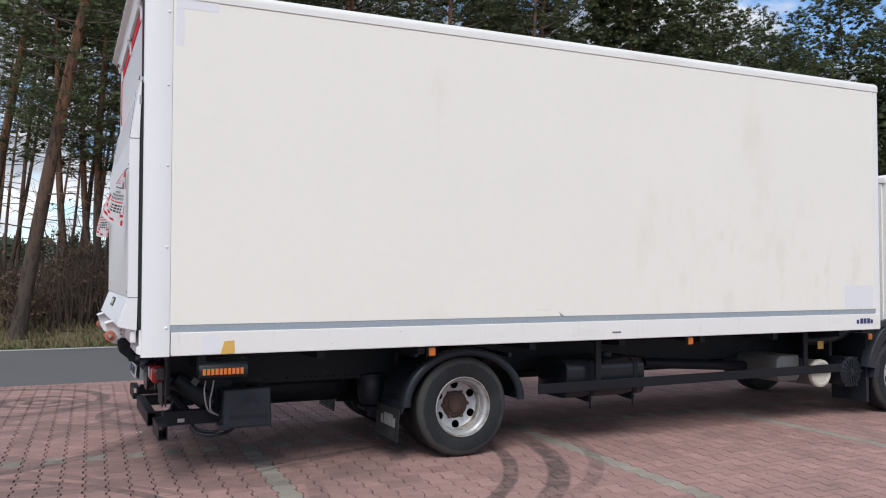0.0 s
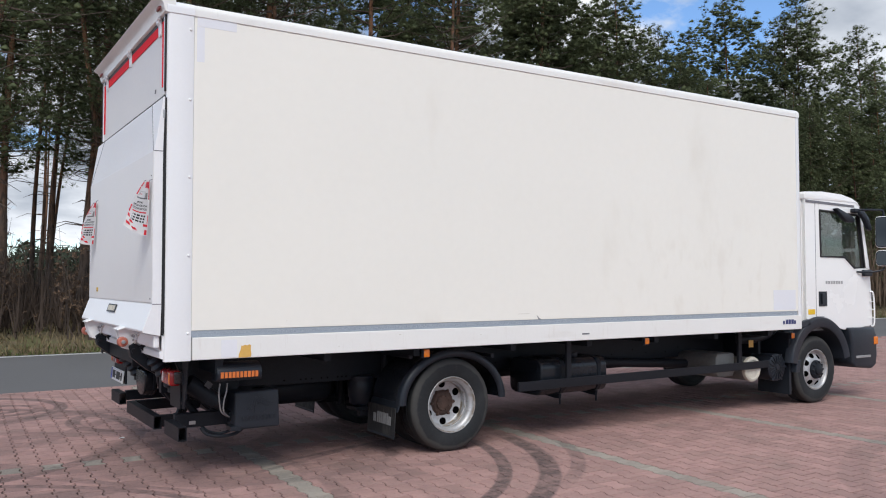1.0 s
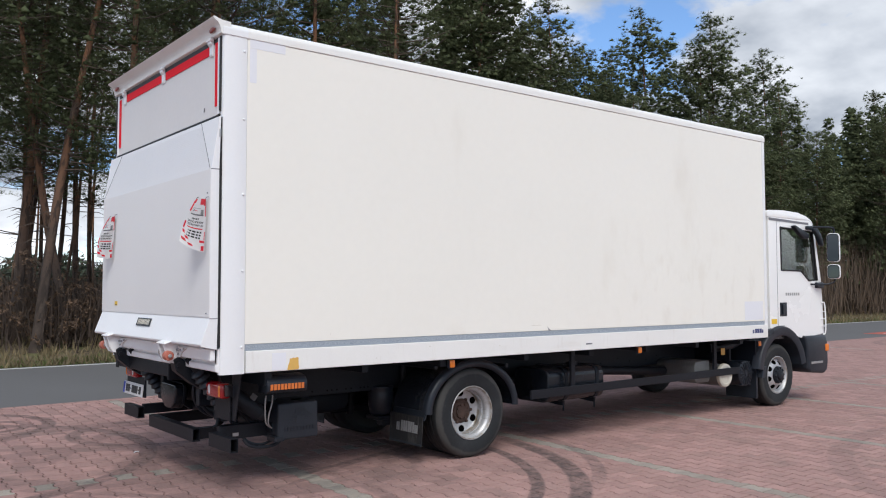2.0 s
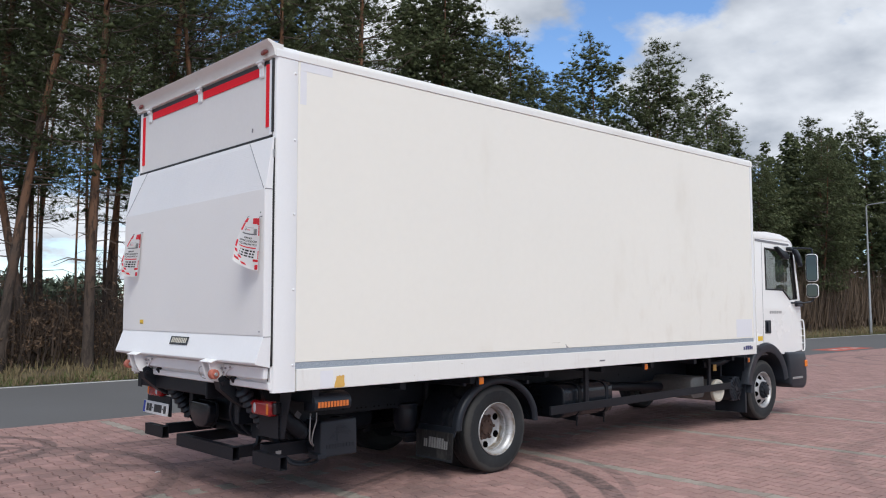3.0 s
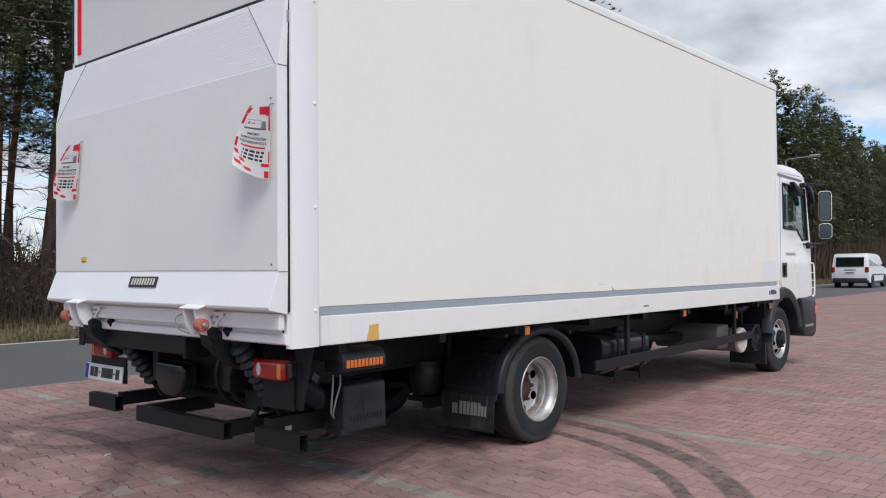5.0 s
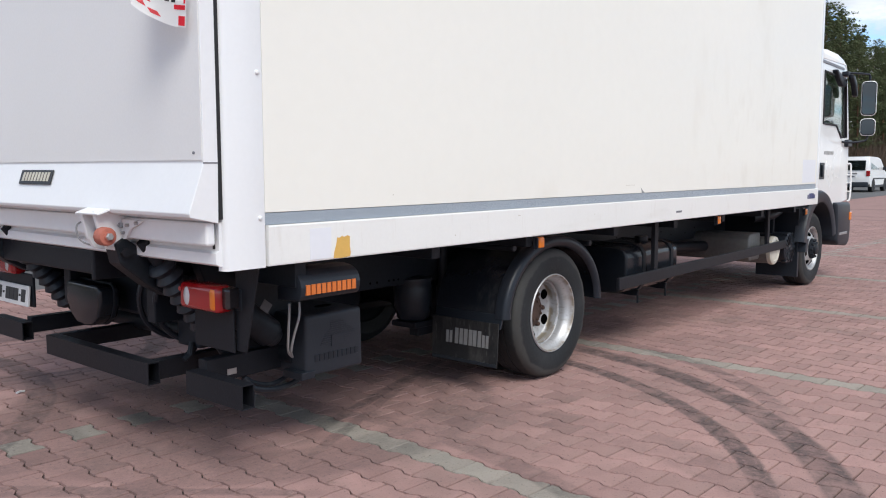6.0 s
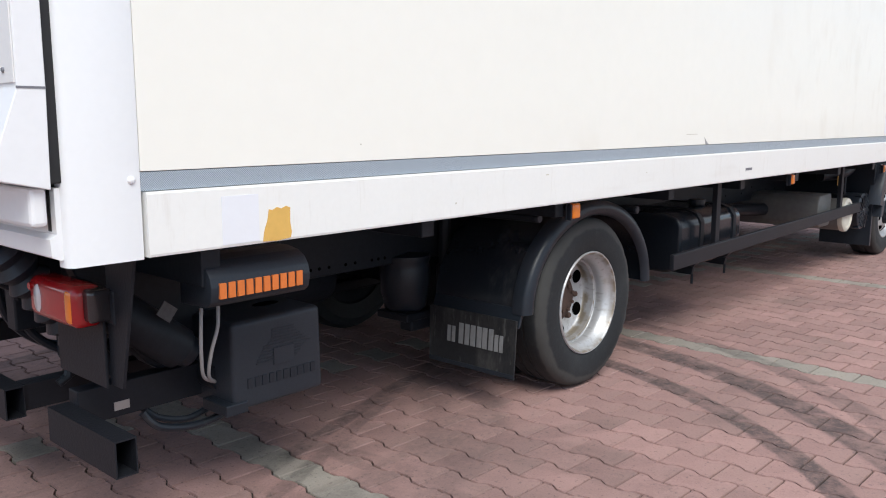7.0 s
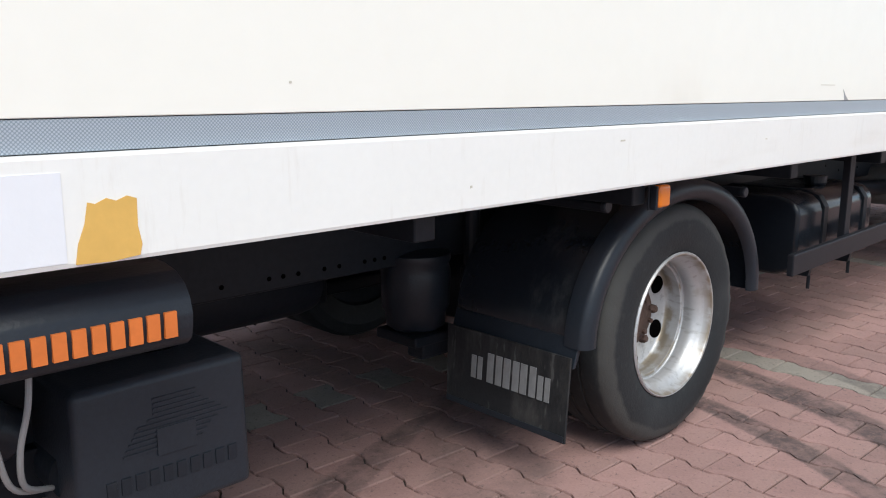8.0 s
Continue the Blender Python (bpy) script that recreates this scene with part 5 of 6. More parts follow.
        # wind deflector and mirrors
        part("kerb_mirror", prism([(7.90, 2.345), (7.95, 2.36), (8.10, 2.315), (8.25, 2.27), (8.30, 2.23), (8.27, 2.185), (8.15, 2.19), (8.05, 2.245)], "y", *out(0.055), 0.014, 3), PLASTIC_DARK, cab, "black kerb mirror over the door", 40)
        part("arm_root", block(8.28, 8.50, *sorted((yo - 0.07 * s, yo + 0.0 * s)), 2.315, 2.365, 0.012, 3), PLASTIC_DARK, cab, "black mirror arm root", 40)
        part("front_mirror", prism([(8.34, 2.335), (8.44, 2.32), (8.51, 2.26), (8.575, 2.13), (8.56, 2.085), (8.505, 2.11), (8.42, 2.23), (8.34, 2.29)], "y", *sorted((yo - 0.11 * s, yo - 0.055 * s)), 0.014, 3), PLASTIC_DARK, cab, "black front mirror cover", 40)
        ym, xm = yo - 0.205 * s, 8.735
        part("mirror_arm", tube(bend([(8.42, yo - 0.03 * s, 2.345), (8.50, yo - 0.09 * s, 2.35), (8.70, ym + 0.02 * s, 2.35), (8.745, ym, 2.33), (8.745, ym, 2.22)], 5), 0.012, 8), PLASTIC_DARK, cab, "black mirror arm", 60)
        part("mirror_arm", tube(bend([(8.48, yo, 1.575), (8.60, yo - 0.08 * s, 1.57), (8.70, ym + 0.02 * s, 1.59), (8.745, ym, 1.63), (8.745, ym, 1.70)], 5), 0.012, 8), PLASTIC_DARK, cab, "black mirror arm", 60)
        part("arm_foot", block(8.50, 8.68, *out(0.045), 1.52, 1.60, 0.015, 3), PLASTIC_DARK, cab)
        for z0, z1, n_ in ((1.875, 2.27, "mirror"), (1.645, 1.845, "wide_mirror")):
            hz = (z1 - z0) / 2
            shell = part(n_, prism(rounded(0.080, hz, 0.045), "x", -0.046, 0.022, 0.010, 3), WHITE_CAB, cab, "white backed rear-view mirror", 50)
            shell.matrix_local = pose(xm, ym, (z0 + z1) / 2, 0, 0, 16 * s)
            part("mirror_frame", prism(rounded(0.074, hz - 0.008, 0.040), "x", -0.051, -0.046, 0.001, 1), PLASTIC_DARK, shell, "black mirror rim")
            part("mirror_glass", prism(rounded(0.066, hz - 0.017, 0.034), "x", -0.0535, -0.0512), MIRROR, shell, "mirror glass")
    # roof with rounded rim, back wall, front and windscreen
    part("cab_roof", prism([(7.34, 2.445), (7.34, 2.50), (7.36, 2.53), (7.70, 2.548), (8.10, 2.535), (8.32, 2.495), (8.44, 2.45), (8.50, 2.39), (8.48, 2.40), (8.40, 2.445)], "y", y0 - 0.004, y1 + 0.004, 0.02, 3), WHITE_CAB, cab, "white rounded cab roof", 40)
    for yo, s in ((y0, 1), (y1, -1)):
        o = sorted((yo - 0.007 * s, yo + 0.0 * s))
        part("roof_gutter", prism([(7.37, 2.405), (8.36, 2.385), (8.36, 2.41), (7.37, 2.435)], "y", *o), GREY_INK, cab, "dark grey roof gutter strip")
    part("back_wall", block(7.345, 7.375, y0 + 0.046, y1 - 0.046, 0.95, 2.44, 0.004), WHITE_CAB, cab)
    part("front_panel", prism([(8.66, 0.88), (8.735, 0.88), (8.73, 1.30), (8.70, 1.60), (8.66, 1.60)], "y", y0 + 0.046, y1 - 0.046, 0.004), WHITE_CAB, cab)
    screen = part("windscreen", prism([(8.685, 1.60), (8.70, 1.60), (8.50, 2.41), (8.485, 2.41)], "y", y0 + 0.046, y1 - 0.046), GLASS, cab, "windscreen")
    screen.visible_shadow = False
    part("bumper", block(8.50, 8.80, y0 + 0.36, y1 - 0.36, 0.38, 0.86, 0.03, 3), PLASTIC, cab, "dark grey bumper")
    for y in (0.42, W - 0.90):
        seat = part("seat", block(7.70, 8.15, y, y + 0.48, 1.25, 1.40, 0.05, 3), INTERIOR, cab, "dark cab seat")
        part("seat_back", block(7.58, 7.72, y + 0.02, y + 0.46, 1.38, 2.02, 0.05, 3), INTERIOR, seat)
        part("head_rest", block(7.58, 7.68, y + 0.11, y + 0.37, 2.04, 2.24, 0.04, 3), INTERIOR, seat)
    part("dashboard", block(8.30, 8.66, y0 + 0.06, y1 - 0.06, 1.20, 1.58, 0.05, 3), INTERIOR, cab)
    part("steering_wheel", lathe([(0.20, -0.012), (0.212, 0), (0.20, 0.012), (0.188, 0), (0.20, -0.012)], (0, 0, 0), "x", 28), INTERIOR, cab).matrix_local = pose(8.12, W - 0.66, 1.62, 0, -30, 0)
    # the cab stands a little clear of the box; the wheel arches and mirrors keep their own places
    for ob in [cab] + list(cab.children_recursive):
        if not ob.name.startswith(("wheel_arch", "mirror", "wide_mirror")):
            for v in ob.data.vertices:
                v.co.x += 0.085


build_box()
build_lift()
build_rear()
build_running_gear()
build_cab()

# ---- banners tied to the platform ----
def banner(corners, bulge, slack):
    """A limp printed banner. corners: top right, top left, bottom left, bottom right, seen from behind the lorry."""
    tr, tl, bl, br = (Vector(c) for c in corners)

    def at(u, v, lift=0.0):
        p = tl.lerp(tr, u).lerp(bl.lerp(br, u), v)
        s = math.sin(math.pi * min(max(v, 0), 1)) * (1 - u) + 0.25 * math.sin(math.pi * u) * math.sin(math.pi * v)
        p = p + Vector(bulge) * s + Vector((0, 0, slack)) * math.sin(math.pi * u) * v
        p.x += 0.008 * math.sin(7 * u + 4 * v) * v
        return p + Vector((-lift, 0, 0))

    def sheet(u0, u1, v0, v1, lift, nu=10, nv=12, skew=0.0, thick=0.0012):
        bm = bmesh.new()
        g = [[bm.verts.new(at(u0 + (u1 - u0) * i / nu + skew * j / nv, v0 + (v1 - v0) * j / nv, lift)) for i in range(nu + 1)] for j in range(nv + 1)]
        for j in range(nv):
            for i in range(nu):
                bm.faces.new((g[j][i], g[j][i + 1], g[j + 1][i + 1], g[j + 1][i]))
        bmesh.ops.solidify(bm, geom=bm.faces[:], thickness=thick)
        return bm

    base = part("banner", sheet(0, 1, 0, 1, 0, 16, 20), PAPER, None, smooth=50)
    tagged(base, "limp white advertising banner with red corner blocks and printing", "banner", "banners on the platform")
    red = ((0.0, 0.22, 0.0, 0.10, -0.03), (0.0, 0.13, 0.10, 0.28, 0.0), (0.50, 0.86, 0.0, 0.12, 0.10), (0.86, 1.0, 0.0, 0.14, 0.0), (0.93, 1.0, 0.14, 0.34, 0.0),
           (0.0, 0.11, 0.50, 0.66, 0.0), (0.0, 0.16, 0.69, 0.755, 0.05), (0.17, 0.32, 0.785, 0.84, 0.06), (0.02, 0.24, 0.85, 0.91, 0.05), (0.28, 0.46, 0.90, 0.95, 0.05),
           (0.94, 1.0, 0.62, 0.78, 0.0), (0.74, 1.0, 0.79, 0.84, 0.0), (0.84, 1.0, 0.89, 0.985, 0.0))
    for u0, u1, v0, v1, k in red:
        part("red_block", sheet(u0 + 0.012, u1 - 0.012, v0 + 0.006, v1, 0.0016, 4, 4, k), RED_INK, base)
    for u0, u1, v0, v1, ink in ((0.20, 0.72, 0.195, 0.202, GREY_CABLE), (0.20, 0.208, 0.20, 0.31, GREY_CABLE), (0.712, 0.72, 0.20, 0.31, GREY_CABLE), (0.18, 0.88, 0.312, 0.335, GREY_INK),
                                (0.74, 0.87, 0.215, 0.31, GREY_CABLE), (0.27, 0.33, 0.225, 0.265, GREY_INK), (0.37, 0.54, 0.24, 0.252, RED_INK)):
        part("printed_mark", sheet(u0, u1, v0, v1, 0.0016, 4, 3), ink, base, "printed lorry as plain shapes")
    for word, v, size in (("IMPORT", 0.405, 0.095), ("SAMOCHODÓW", 0.465, 0.095), ("CIĘŻAROWYCH", 0.525, 0.095)):
        for du in (0.0, 0.009):
            t = letters("printed_word", word, size, Matrix.Identity(4), BLACK_INK, base, 0.0)
            for p in t.data.vertices:
                p.co = at(0.525 + du + p.co.x * 1.02, v - p.co.y * 0.55, 0.0020 + du * 0.02)
    part("printed_bar", sheet(0.22, 0.86, 0.575, 0.597, 0.0016, 6, 2), RED_INK, base, "red line of print")
    for v, u0 in ((0.635, 0.30), (0.69, 0.27), (0.745, 0.25)):
        u = u0
        for w in (0.05, 0.10, 0.14, 0.10, 0.10):
            part("printed_bar", sheet(u, u + w - 0.02, v, v + 0.032, 0.0016, 3, 2), BLACK_INK, base)
            u += w + 0.015
    part("tie", tube([at(0.97, 0.01), at(0.99, -0.02), (-0.088, at(1, 0).y - 0.02, at(1, 0).z + 0.02)], 0.003, 5), GREY_INK, base)
    part("tie", tube([at(0.03, 0.01), at(0.01, -0.02), (-0.088, at(0, 0).y + 0.01, at(0, 0).z + 0.02)], 0.003, 5), GREY_INK, base)
    return base


banner([(-0.125, 0.036, 2.158), (-0.125, 0.215, 2.172), (-0.262, 0.165, 1.86), (-0.135, 0.024, 1.778)], (-0.018, 0.02, 0.0), -0.02)
banner([(-0.125, 2.13, 2.185), (-0.125, 2.31, 2.18), (-0.225, 2.30, 1.815), (-0.128, 2.17, 1.80)], (-0.03, 0.03, 0.0), -0.01)


# ---- the small van down the road ----
VAN_WHITE = material("white van paint", (0.78, 0.78, 0.78), 0.3, vary=0.03, coat=0.5, bump=0)


def van(m):
    v = thing("van", "white compact van with dark tinted windows on the road", "van")
    side = [(0.03, 0.42), (0.0, 0.62), (0.03, 0.95), (0.16, 1.66), (0.25, 1.78), (0.55, 1.82), (2.2, 1.80), (2.75, 1.72), (3.45, 1.10), (4.20, 0.93), (4.36, 0.78), (4.40, 0.50), (4.32, 0.28), (0.3, 0.28)]
    body = bmesh.new()
    levels = ((0.0, 0.0), (0.06, 0.0), (1.74, 0.0), (1.80, 0.0))
    rows = []
    for y, _ in levels:
        edge = y in (0.0, 1.80)
        rows.append([body.verts.new((x + (0.02 if edge and x < 2 else -0.02 if edge else 0), y + (0.09 if z > 1.2 else 0.0) * (1 if y < 0.9 else -1) * min(1, (z - 1.0) / 0.8 if z > 1.0 else 0), z - (0.03 if edge and z > 1 else 0))) for x, z in side])
    for a, b in zip(rows, rows[1:]):
        for i in range(len(side)):
            j = (i + 1) % len(side)
            body.faces.new((a[i], a[j], b[j], b[i]))
    body.faces.new(rows[0]), body.faces.new(rows[-1][::-1])
    b_ = part("body", body, VAN_WHITE, v, smooth=35)
    part("bumper", block(-0.05, 0.28, 0.06, 1.74, 0.27, 0.52, 0.04, 3), PLASTIC, v, "dark grey rear bumper", 50)
    part("sill", block(0.9, 3.2, -0.012, 1.812, 0.24, 0.36, 0.01), PLASTIC, v)
    part("rear_window", prism([(0.055, 1.12), (0.145, 1.62), (0.120, 1.62), (0.025, 1.12)], "y", 0.22, 1.58), GLASS_DARK, v, "dark tailgate window")
    for y, s in ((0.0, 1), (1.80, -1)):
        for x0, x1, x2, x3 in ((0.45, 0.55, 1.25, 1.25), (1.34, 1.34, 2.15, 2.15), (2.25, 2.25, 2.72, 3.20)):
            yy = y + 0.022 * s
            pane = bmesh.new()
            pts = [(x0, yy - 0.002 * s, 1.16), (x3, yy - 0.002 * s, 1.16), (x2, yy + 0.058 * s, 1.60), (x1, yy + 0.058 * s, 1.60)]
            front = [pane.verts.new(p) for p in pts]
            back = [pane.verts.new((p[0], p[1] + 0.012 * s, p[2])) for p in pts]
            pane.faces.new(front), pane.faces.new(back[::-1])
            for i in range(4):
                pane.faces.new((front[i], front[(i + 1) % 4], back[(i + 1) % 4], back[i]))
            part("side_window", pane, GLASS_DARK, v, "dark side window")
        part("rub_strip", block(0.9, 3.3, y - 0.012 if s > 0 else y, y if s > 0 else y + 0.012, 0.66, 0.72, 0.003), PLASTIC, v)
        part("tail_light", block(-0.012, 0.14, y + (0.0 if s > 0 else -0.17), y + (0.17 if s > 0 else 0.0), 0.82, 1.10, 0.02, 3), RED_LENS, v, "red tail light")
        part("wing_mirror", block(2.85, 2.98, y - 0.17 if s > 0 else y, y if s > 0 else y + 0.17, 1.12, 1.28, 0.03, 3), PLASTIC_DARK, v)
        for x in (0.86, 3.55):
            w = part("wheel", lathe([(0.20, 0.02), (0.31, 0.0), (0.322, 0.03), (0.322, 0.18), (0.31, 0.2), (0.2, 0.2)], (x, y - 0.01 if s > 0 else y - 0.19, 0.322), "y", 32), RUBBER, v, "black wheel", 40)
            part("hub_cap", lathe([(0, 0.03), (0.06, 0.02), (0.2, 0.03)] if s > 0 else [(0, 0.17), (0.06, 0.18), (0.2, 0.17)], (x, y - 0.01 if s > 0 else y - 0.19, 0.322), "y", 24), PLASTIC_DARK, w)
            part("wheel_well", lathe([(0.0, -0.002), (0.37, -0.002), (0.37, 0.003)] if s > 0 else [(0, 0.002), (0.37, 0.002), (0.37, -0.003)], (x, y, 0.34), "y", 28), SEAL, v)
    part("number_plate", block(-0.012, 0.02, 0.64, 1.16, 0.74, 0.86, 0.004), PLATE_WHITE, v, "number plate with plain bars")
    part("plate_bar", block(-0.014, -0.012, 0.70, 1.10, 0.765, 0.835, 0), GREY_INK, v)
    part("tailgate_handle", block(0.0, 0.03, 0.60, 1.20, 0.93, 0.98, 0.008), GREY_INK, v)
    v.matrix_basis = m


van(pose(44.0, 8.15, -0.012, 0, 0, 1))


# ---- street lamp across the road ----
GALV = material("galvanised lamp post", (0.34, 0.35, 0.36), 0.5, metal=0.6, vary=0.1)


def street_lamp(m):
    lamp = thing("street_lamp", "tall grey galvanised street lamp on the far verge", "street lamp")
    part("pole", tube([(0, 0, -0.3), (0, 0, 1.2), (0, 0, 1.25), (0, 0, 8.4)], 0.08, 14, taper=[0.095, 0.095, 0.08, 0.05]), GALV, lamp, "tapered pole", 60)
    part("arm", tube(bend([(0, 0, 8.35), (0.02, 0, 8.45), (0.3, 0, 8.52), (1.5, 0, 8.62)], 5), 0.035, 10), GALV, lamp, "curved arm", 60)
    part("lantern", prism([(1.40, 8.60), (1.55, 8.56), (2.15, 8.62), (2.20, 8.66), (2.05, 8.74), (1.55, 8.72)], "y", -0.13, 0.13, 0.03, 3), GALV, lamp, "flat grey lantern", 50)
    part("lantern_glass", block(1.62, 2.08, -0.09, 0.09, 8.565, 8.60, 0.01), CLEAR_LENS, lamp)
    part("hatch", block(-0.1, -0.085, -0.04, 0.04, 0.6, 1.0, 0.003), GALV, lamp)
    lamp.matrix_basis = m


street_lamp(pose(46.6, 13.1, 0.0, 0, 0, -80) @ Matrix.Scale(0.865, 4))

# ---- a scrap of litter on the paving ----
bm = bmesh.new()
edge_ = [(-0.030, -0.012), (-0.012, -0.020), (0.014, -0.016), (0.032, -0.004), (0.026, 0.012), (0.004, 0.019), (-0.022, 0.014)]
rim_ = [bm.verts.new((a, b, 0.001 + 0.006 * (k % 2))) for k, (a, b) in enumerate(edge_)]
mid_ = bm.verts.new((0.002, 0.0, 0.012))
for k in range(len(rim_)):
    bm.faces.new((rim_[k], rim_[(k + 1) % len(rim_)], mid_))
bmesh.ops.solidify(bm, geom=bm.faces[:], thickness=-0.001)
scrap = tagged(part("litter", bm, PAPER), "small crumpled scrap of white paper on the paving", "litter")
scrap.matrix_basis = pose(0.157, 2.31, 0.002, 0, 0, 15)

# ---- the pine wood ----
BARK = material("pine bark", (0.070, 0.052, 0.042), 0.95, vary=0.3, patch=2, grain=22, bump=0.8, bump_scale=26)
_n, _l = BARK.node_tree.nodes, BARK.node_tree.links
_s = _n.new("ShaderNodeSeparateXYZ")
_l.new(_n.new("ShaderNodeTexCoord").outputs["Object"], _s.inputs[0])
mix_over(BARK, maths(BARK, "MULTIPLY", ramp(BARK, _s.outputs[2], 1.0, 6.0), ramp(BARK, noise_out(BARK, 1.6, 5), 0.25, 0.6)), (0.27, 0.125, 0.060), 0.75)
mix_over(BARK, ramp(BARK, noise_out(BARK, 3.4, 6, (3.2, 3.2, 0.7), rough=0.65), 0.50, 0.60), (0.028, 0.021, 0.017), 0.75)
NEEDLES = material("pine needles", (0.150, 0.176, 0.094), 0.9, vary=0.5, patch=1.6, grain=16, bump=0.7, bump_scale=22, per_island=0.12, per_object=0.16, spec=0.02)
for _node in NEEDLES.node_tree.nodes:
    if _node.bl_idname == "ShaderNodeBump":
        _node.inputs["Distance"].default_value = 0.05
_n, _l = NEEDLES.node_tree.nodes, NEEDLES.node_tree.links
_through, _both = _n.new("ShaderNodeBsdfTranslucent"), _n.new("ShaderNodeMixShader")
_l.new(_n["Principled BSDF"].inputs["Base Color"].links[0].from_socket, _through.inputs["Color"])
_both.inputs[0].default_value = 0.5
_l.new(_n["Principled BSDF"].outputs[0], _both.inputs[1]), _l.new(_through.outputs[0], _both.inputs[2])
_l.new(_both.outputs[0], _n["Material Output"].inputs["Surface"])
LIMB = material("dark pine limbs", (0.085, 0.062, 0.048), 0.95, vary=0.3, patch=2, grain=22, bump=0.3, bump_scale=30)
TWIG = material("brown twigs", (0.066, 0.046, 0.035), 0.9, vary=0.3, patch=2, grain=20, bump=0, per_object=0.2)
THICKET = material("lighter brown brushwood", (0.118, 0.083, 0.058), 0.9, vary=0.3, patch=0.8, grain=6, bump=0, per_island=0.3)
DRY_LEAF = material("dry brown leaves", (0.130, 0.082, 0.052), 0.85, vary=0.25, patch=2, bump=0, per_island=0.4)
GRASS = material("dry verge grass", (0.165, 0.128, 0.068), 0.85, vary=0.3, patch=0.6, bump=0, per_island=0.35)
MOSS_GRASS = material("green verge grass", (0.085, 0.105, 0.03), 0.85, vary=0.3, patch=0.6, bump=0, per_island=0.35)
FAR_NEEDLES = material("far conifers", (0.050, 0.066, 0.042), 0.9, vary=0.35, patch=0.25, grain=2, bump=0, per_island=0.3)


def raw_part(name, verts, faces, mat, parent=None, label="", smooth=False, normals=None):
    me = bpy.data.meshes.new(name)
    me.from_pydata(verts, [], faces)
    me.materials.append(mat)
    if smooth:
        me.shade_smooth()
    if normals is not None:                         # needles share the roundness of their clump
        me.shade_smooth()
        me.normals_split_custom_set_from_vertices(normals)
    ob = new(name, me)
    ob.parent = parent
    if label:
        ob["label"] = label
    return ob


def blades(rng, centres, ways, count, length, width, spread):
    """Narrow pointed leaves in tufts about centres, leaning along ways."""
    n = len(centres)
    d = rng.normal(size=(n, count, 3)) * spread + ways[:, None]
    d /= np.linalg.norm(d, axis=2, keepdims=True) + 1e-9
    side = np.cross(d, rng.normal(size=(n, count, 3)))
    side /= np.linalg.norm(side, axis=2, keepdims=True) + 1e-9
    ln = length * rng.uniform(0.6, 1.25, (n, count, 1))
    root = centres[:, None] + d * ln * rng.uniform(0.0, 0.25, (n, count, 1))
    wd = width * rng.uniform(0.7, 1.3, (n, count, 1))
    tri = np.stack([root - side * wd / 2, root + side * wd / 2, root + d * ln], 2).reshape(-1, 3)
    return tri


HEART = np.array([(0.94, 0, -0.33), (-0.47, 0.82, -0.33), (-0.47, -0.82, -0.33), (0, 0, 1)], float)
HEART_FACES = np.array([(0, 1, 3), (1, 2, 3), (2, 0, 3), (0, 2, 1)])


def pads(rng, centres, sizes, count, length, width, core=0.7):
    """Needle clumps: a dense heart in a fur of count short shoots that stand out and upwards from it."""
    n = len(centres)
    heart = HEART[None] * rng.uniform(0.7, 1.3, (n, 4, 1)) * np.stack([sizes, sizes, sizes * 0.62], 1)[:, None] * core
    round_ = (HEART + np.array([0, 0, 0.25]))[HEART_FACES].reshape(1, -1, 3).repeat(n, 0).reshape(-1, 3)
    heart = (heart + centres[:, None])[:, HEART_FACES].reshape(-1, 3)
    d = rng.normal(size=(n, count, 3))
    d[:, :, 2] = d[:, :, 2] * 0.9 + 0.22
    d /= np.linalg.norm(d, axis=2, keepdims=True) + 1e-9
    root = centres[:, None] + d * sizes[:, None, None] * np.array([0.95, 0.95, 0.66]) * rng.uniform(0.35, 1.02, (n, count, 1))
    way = d * np.array([1, 1, 0.7]) + np.array([0, 0, 0.40]) + rng.normal(size=d.shape) * 0.55
    way /= np.linalg.norm(way, axis=2, keepdims=True) + 1e-9
    side = np.cross(way, rng.normal(size=d.shape))
    side /= np.linalg.norm(side, axis=2, keepdims=True) + 1e-9
    ln = length * rng.uniform(0.6, 1.3, (n, count, 1))
    wd = width * rng.uniform(0.7, 1.3, (n, count, 1))
    shoots = np.stack([root - side * wd / 2, root + side * wd / 2, root + way * ln], 2).reshape(-1, 3)
    soft = (d + np.array([0, 0, 0.25]) + rng.normal(size=d.shape) * 0.18)[:, :, None].repeat(3, 2).reshape(-1, 3)
    normals = np.concatenate([round_, soft])
    return np.concatenate([heart, shoots]), normals / np.linalg.norm(normals, axis=1, keepdims=True)


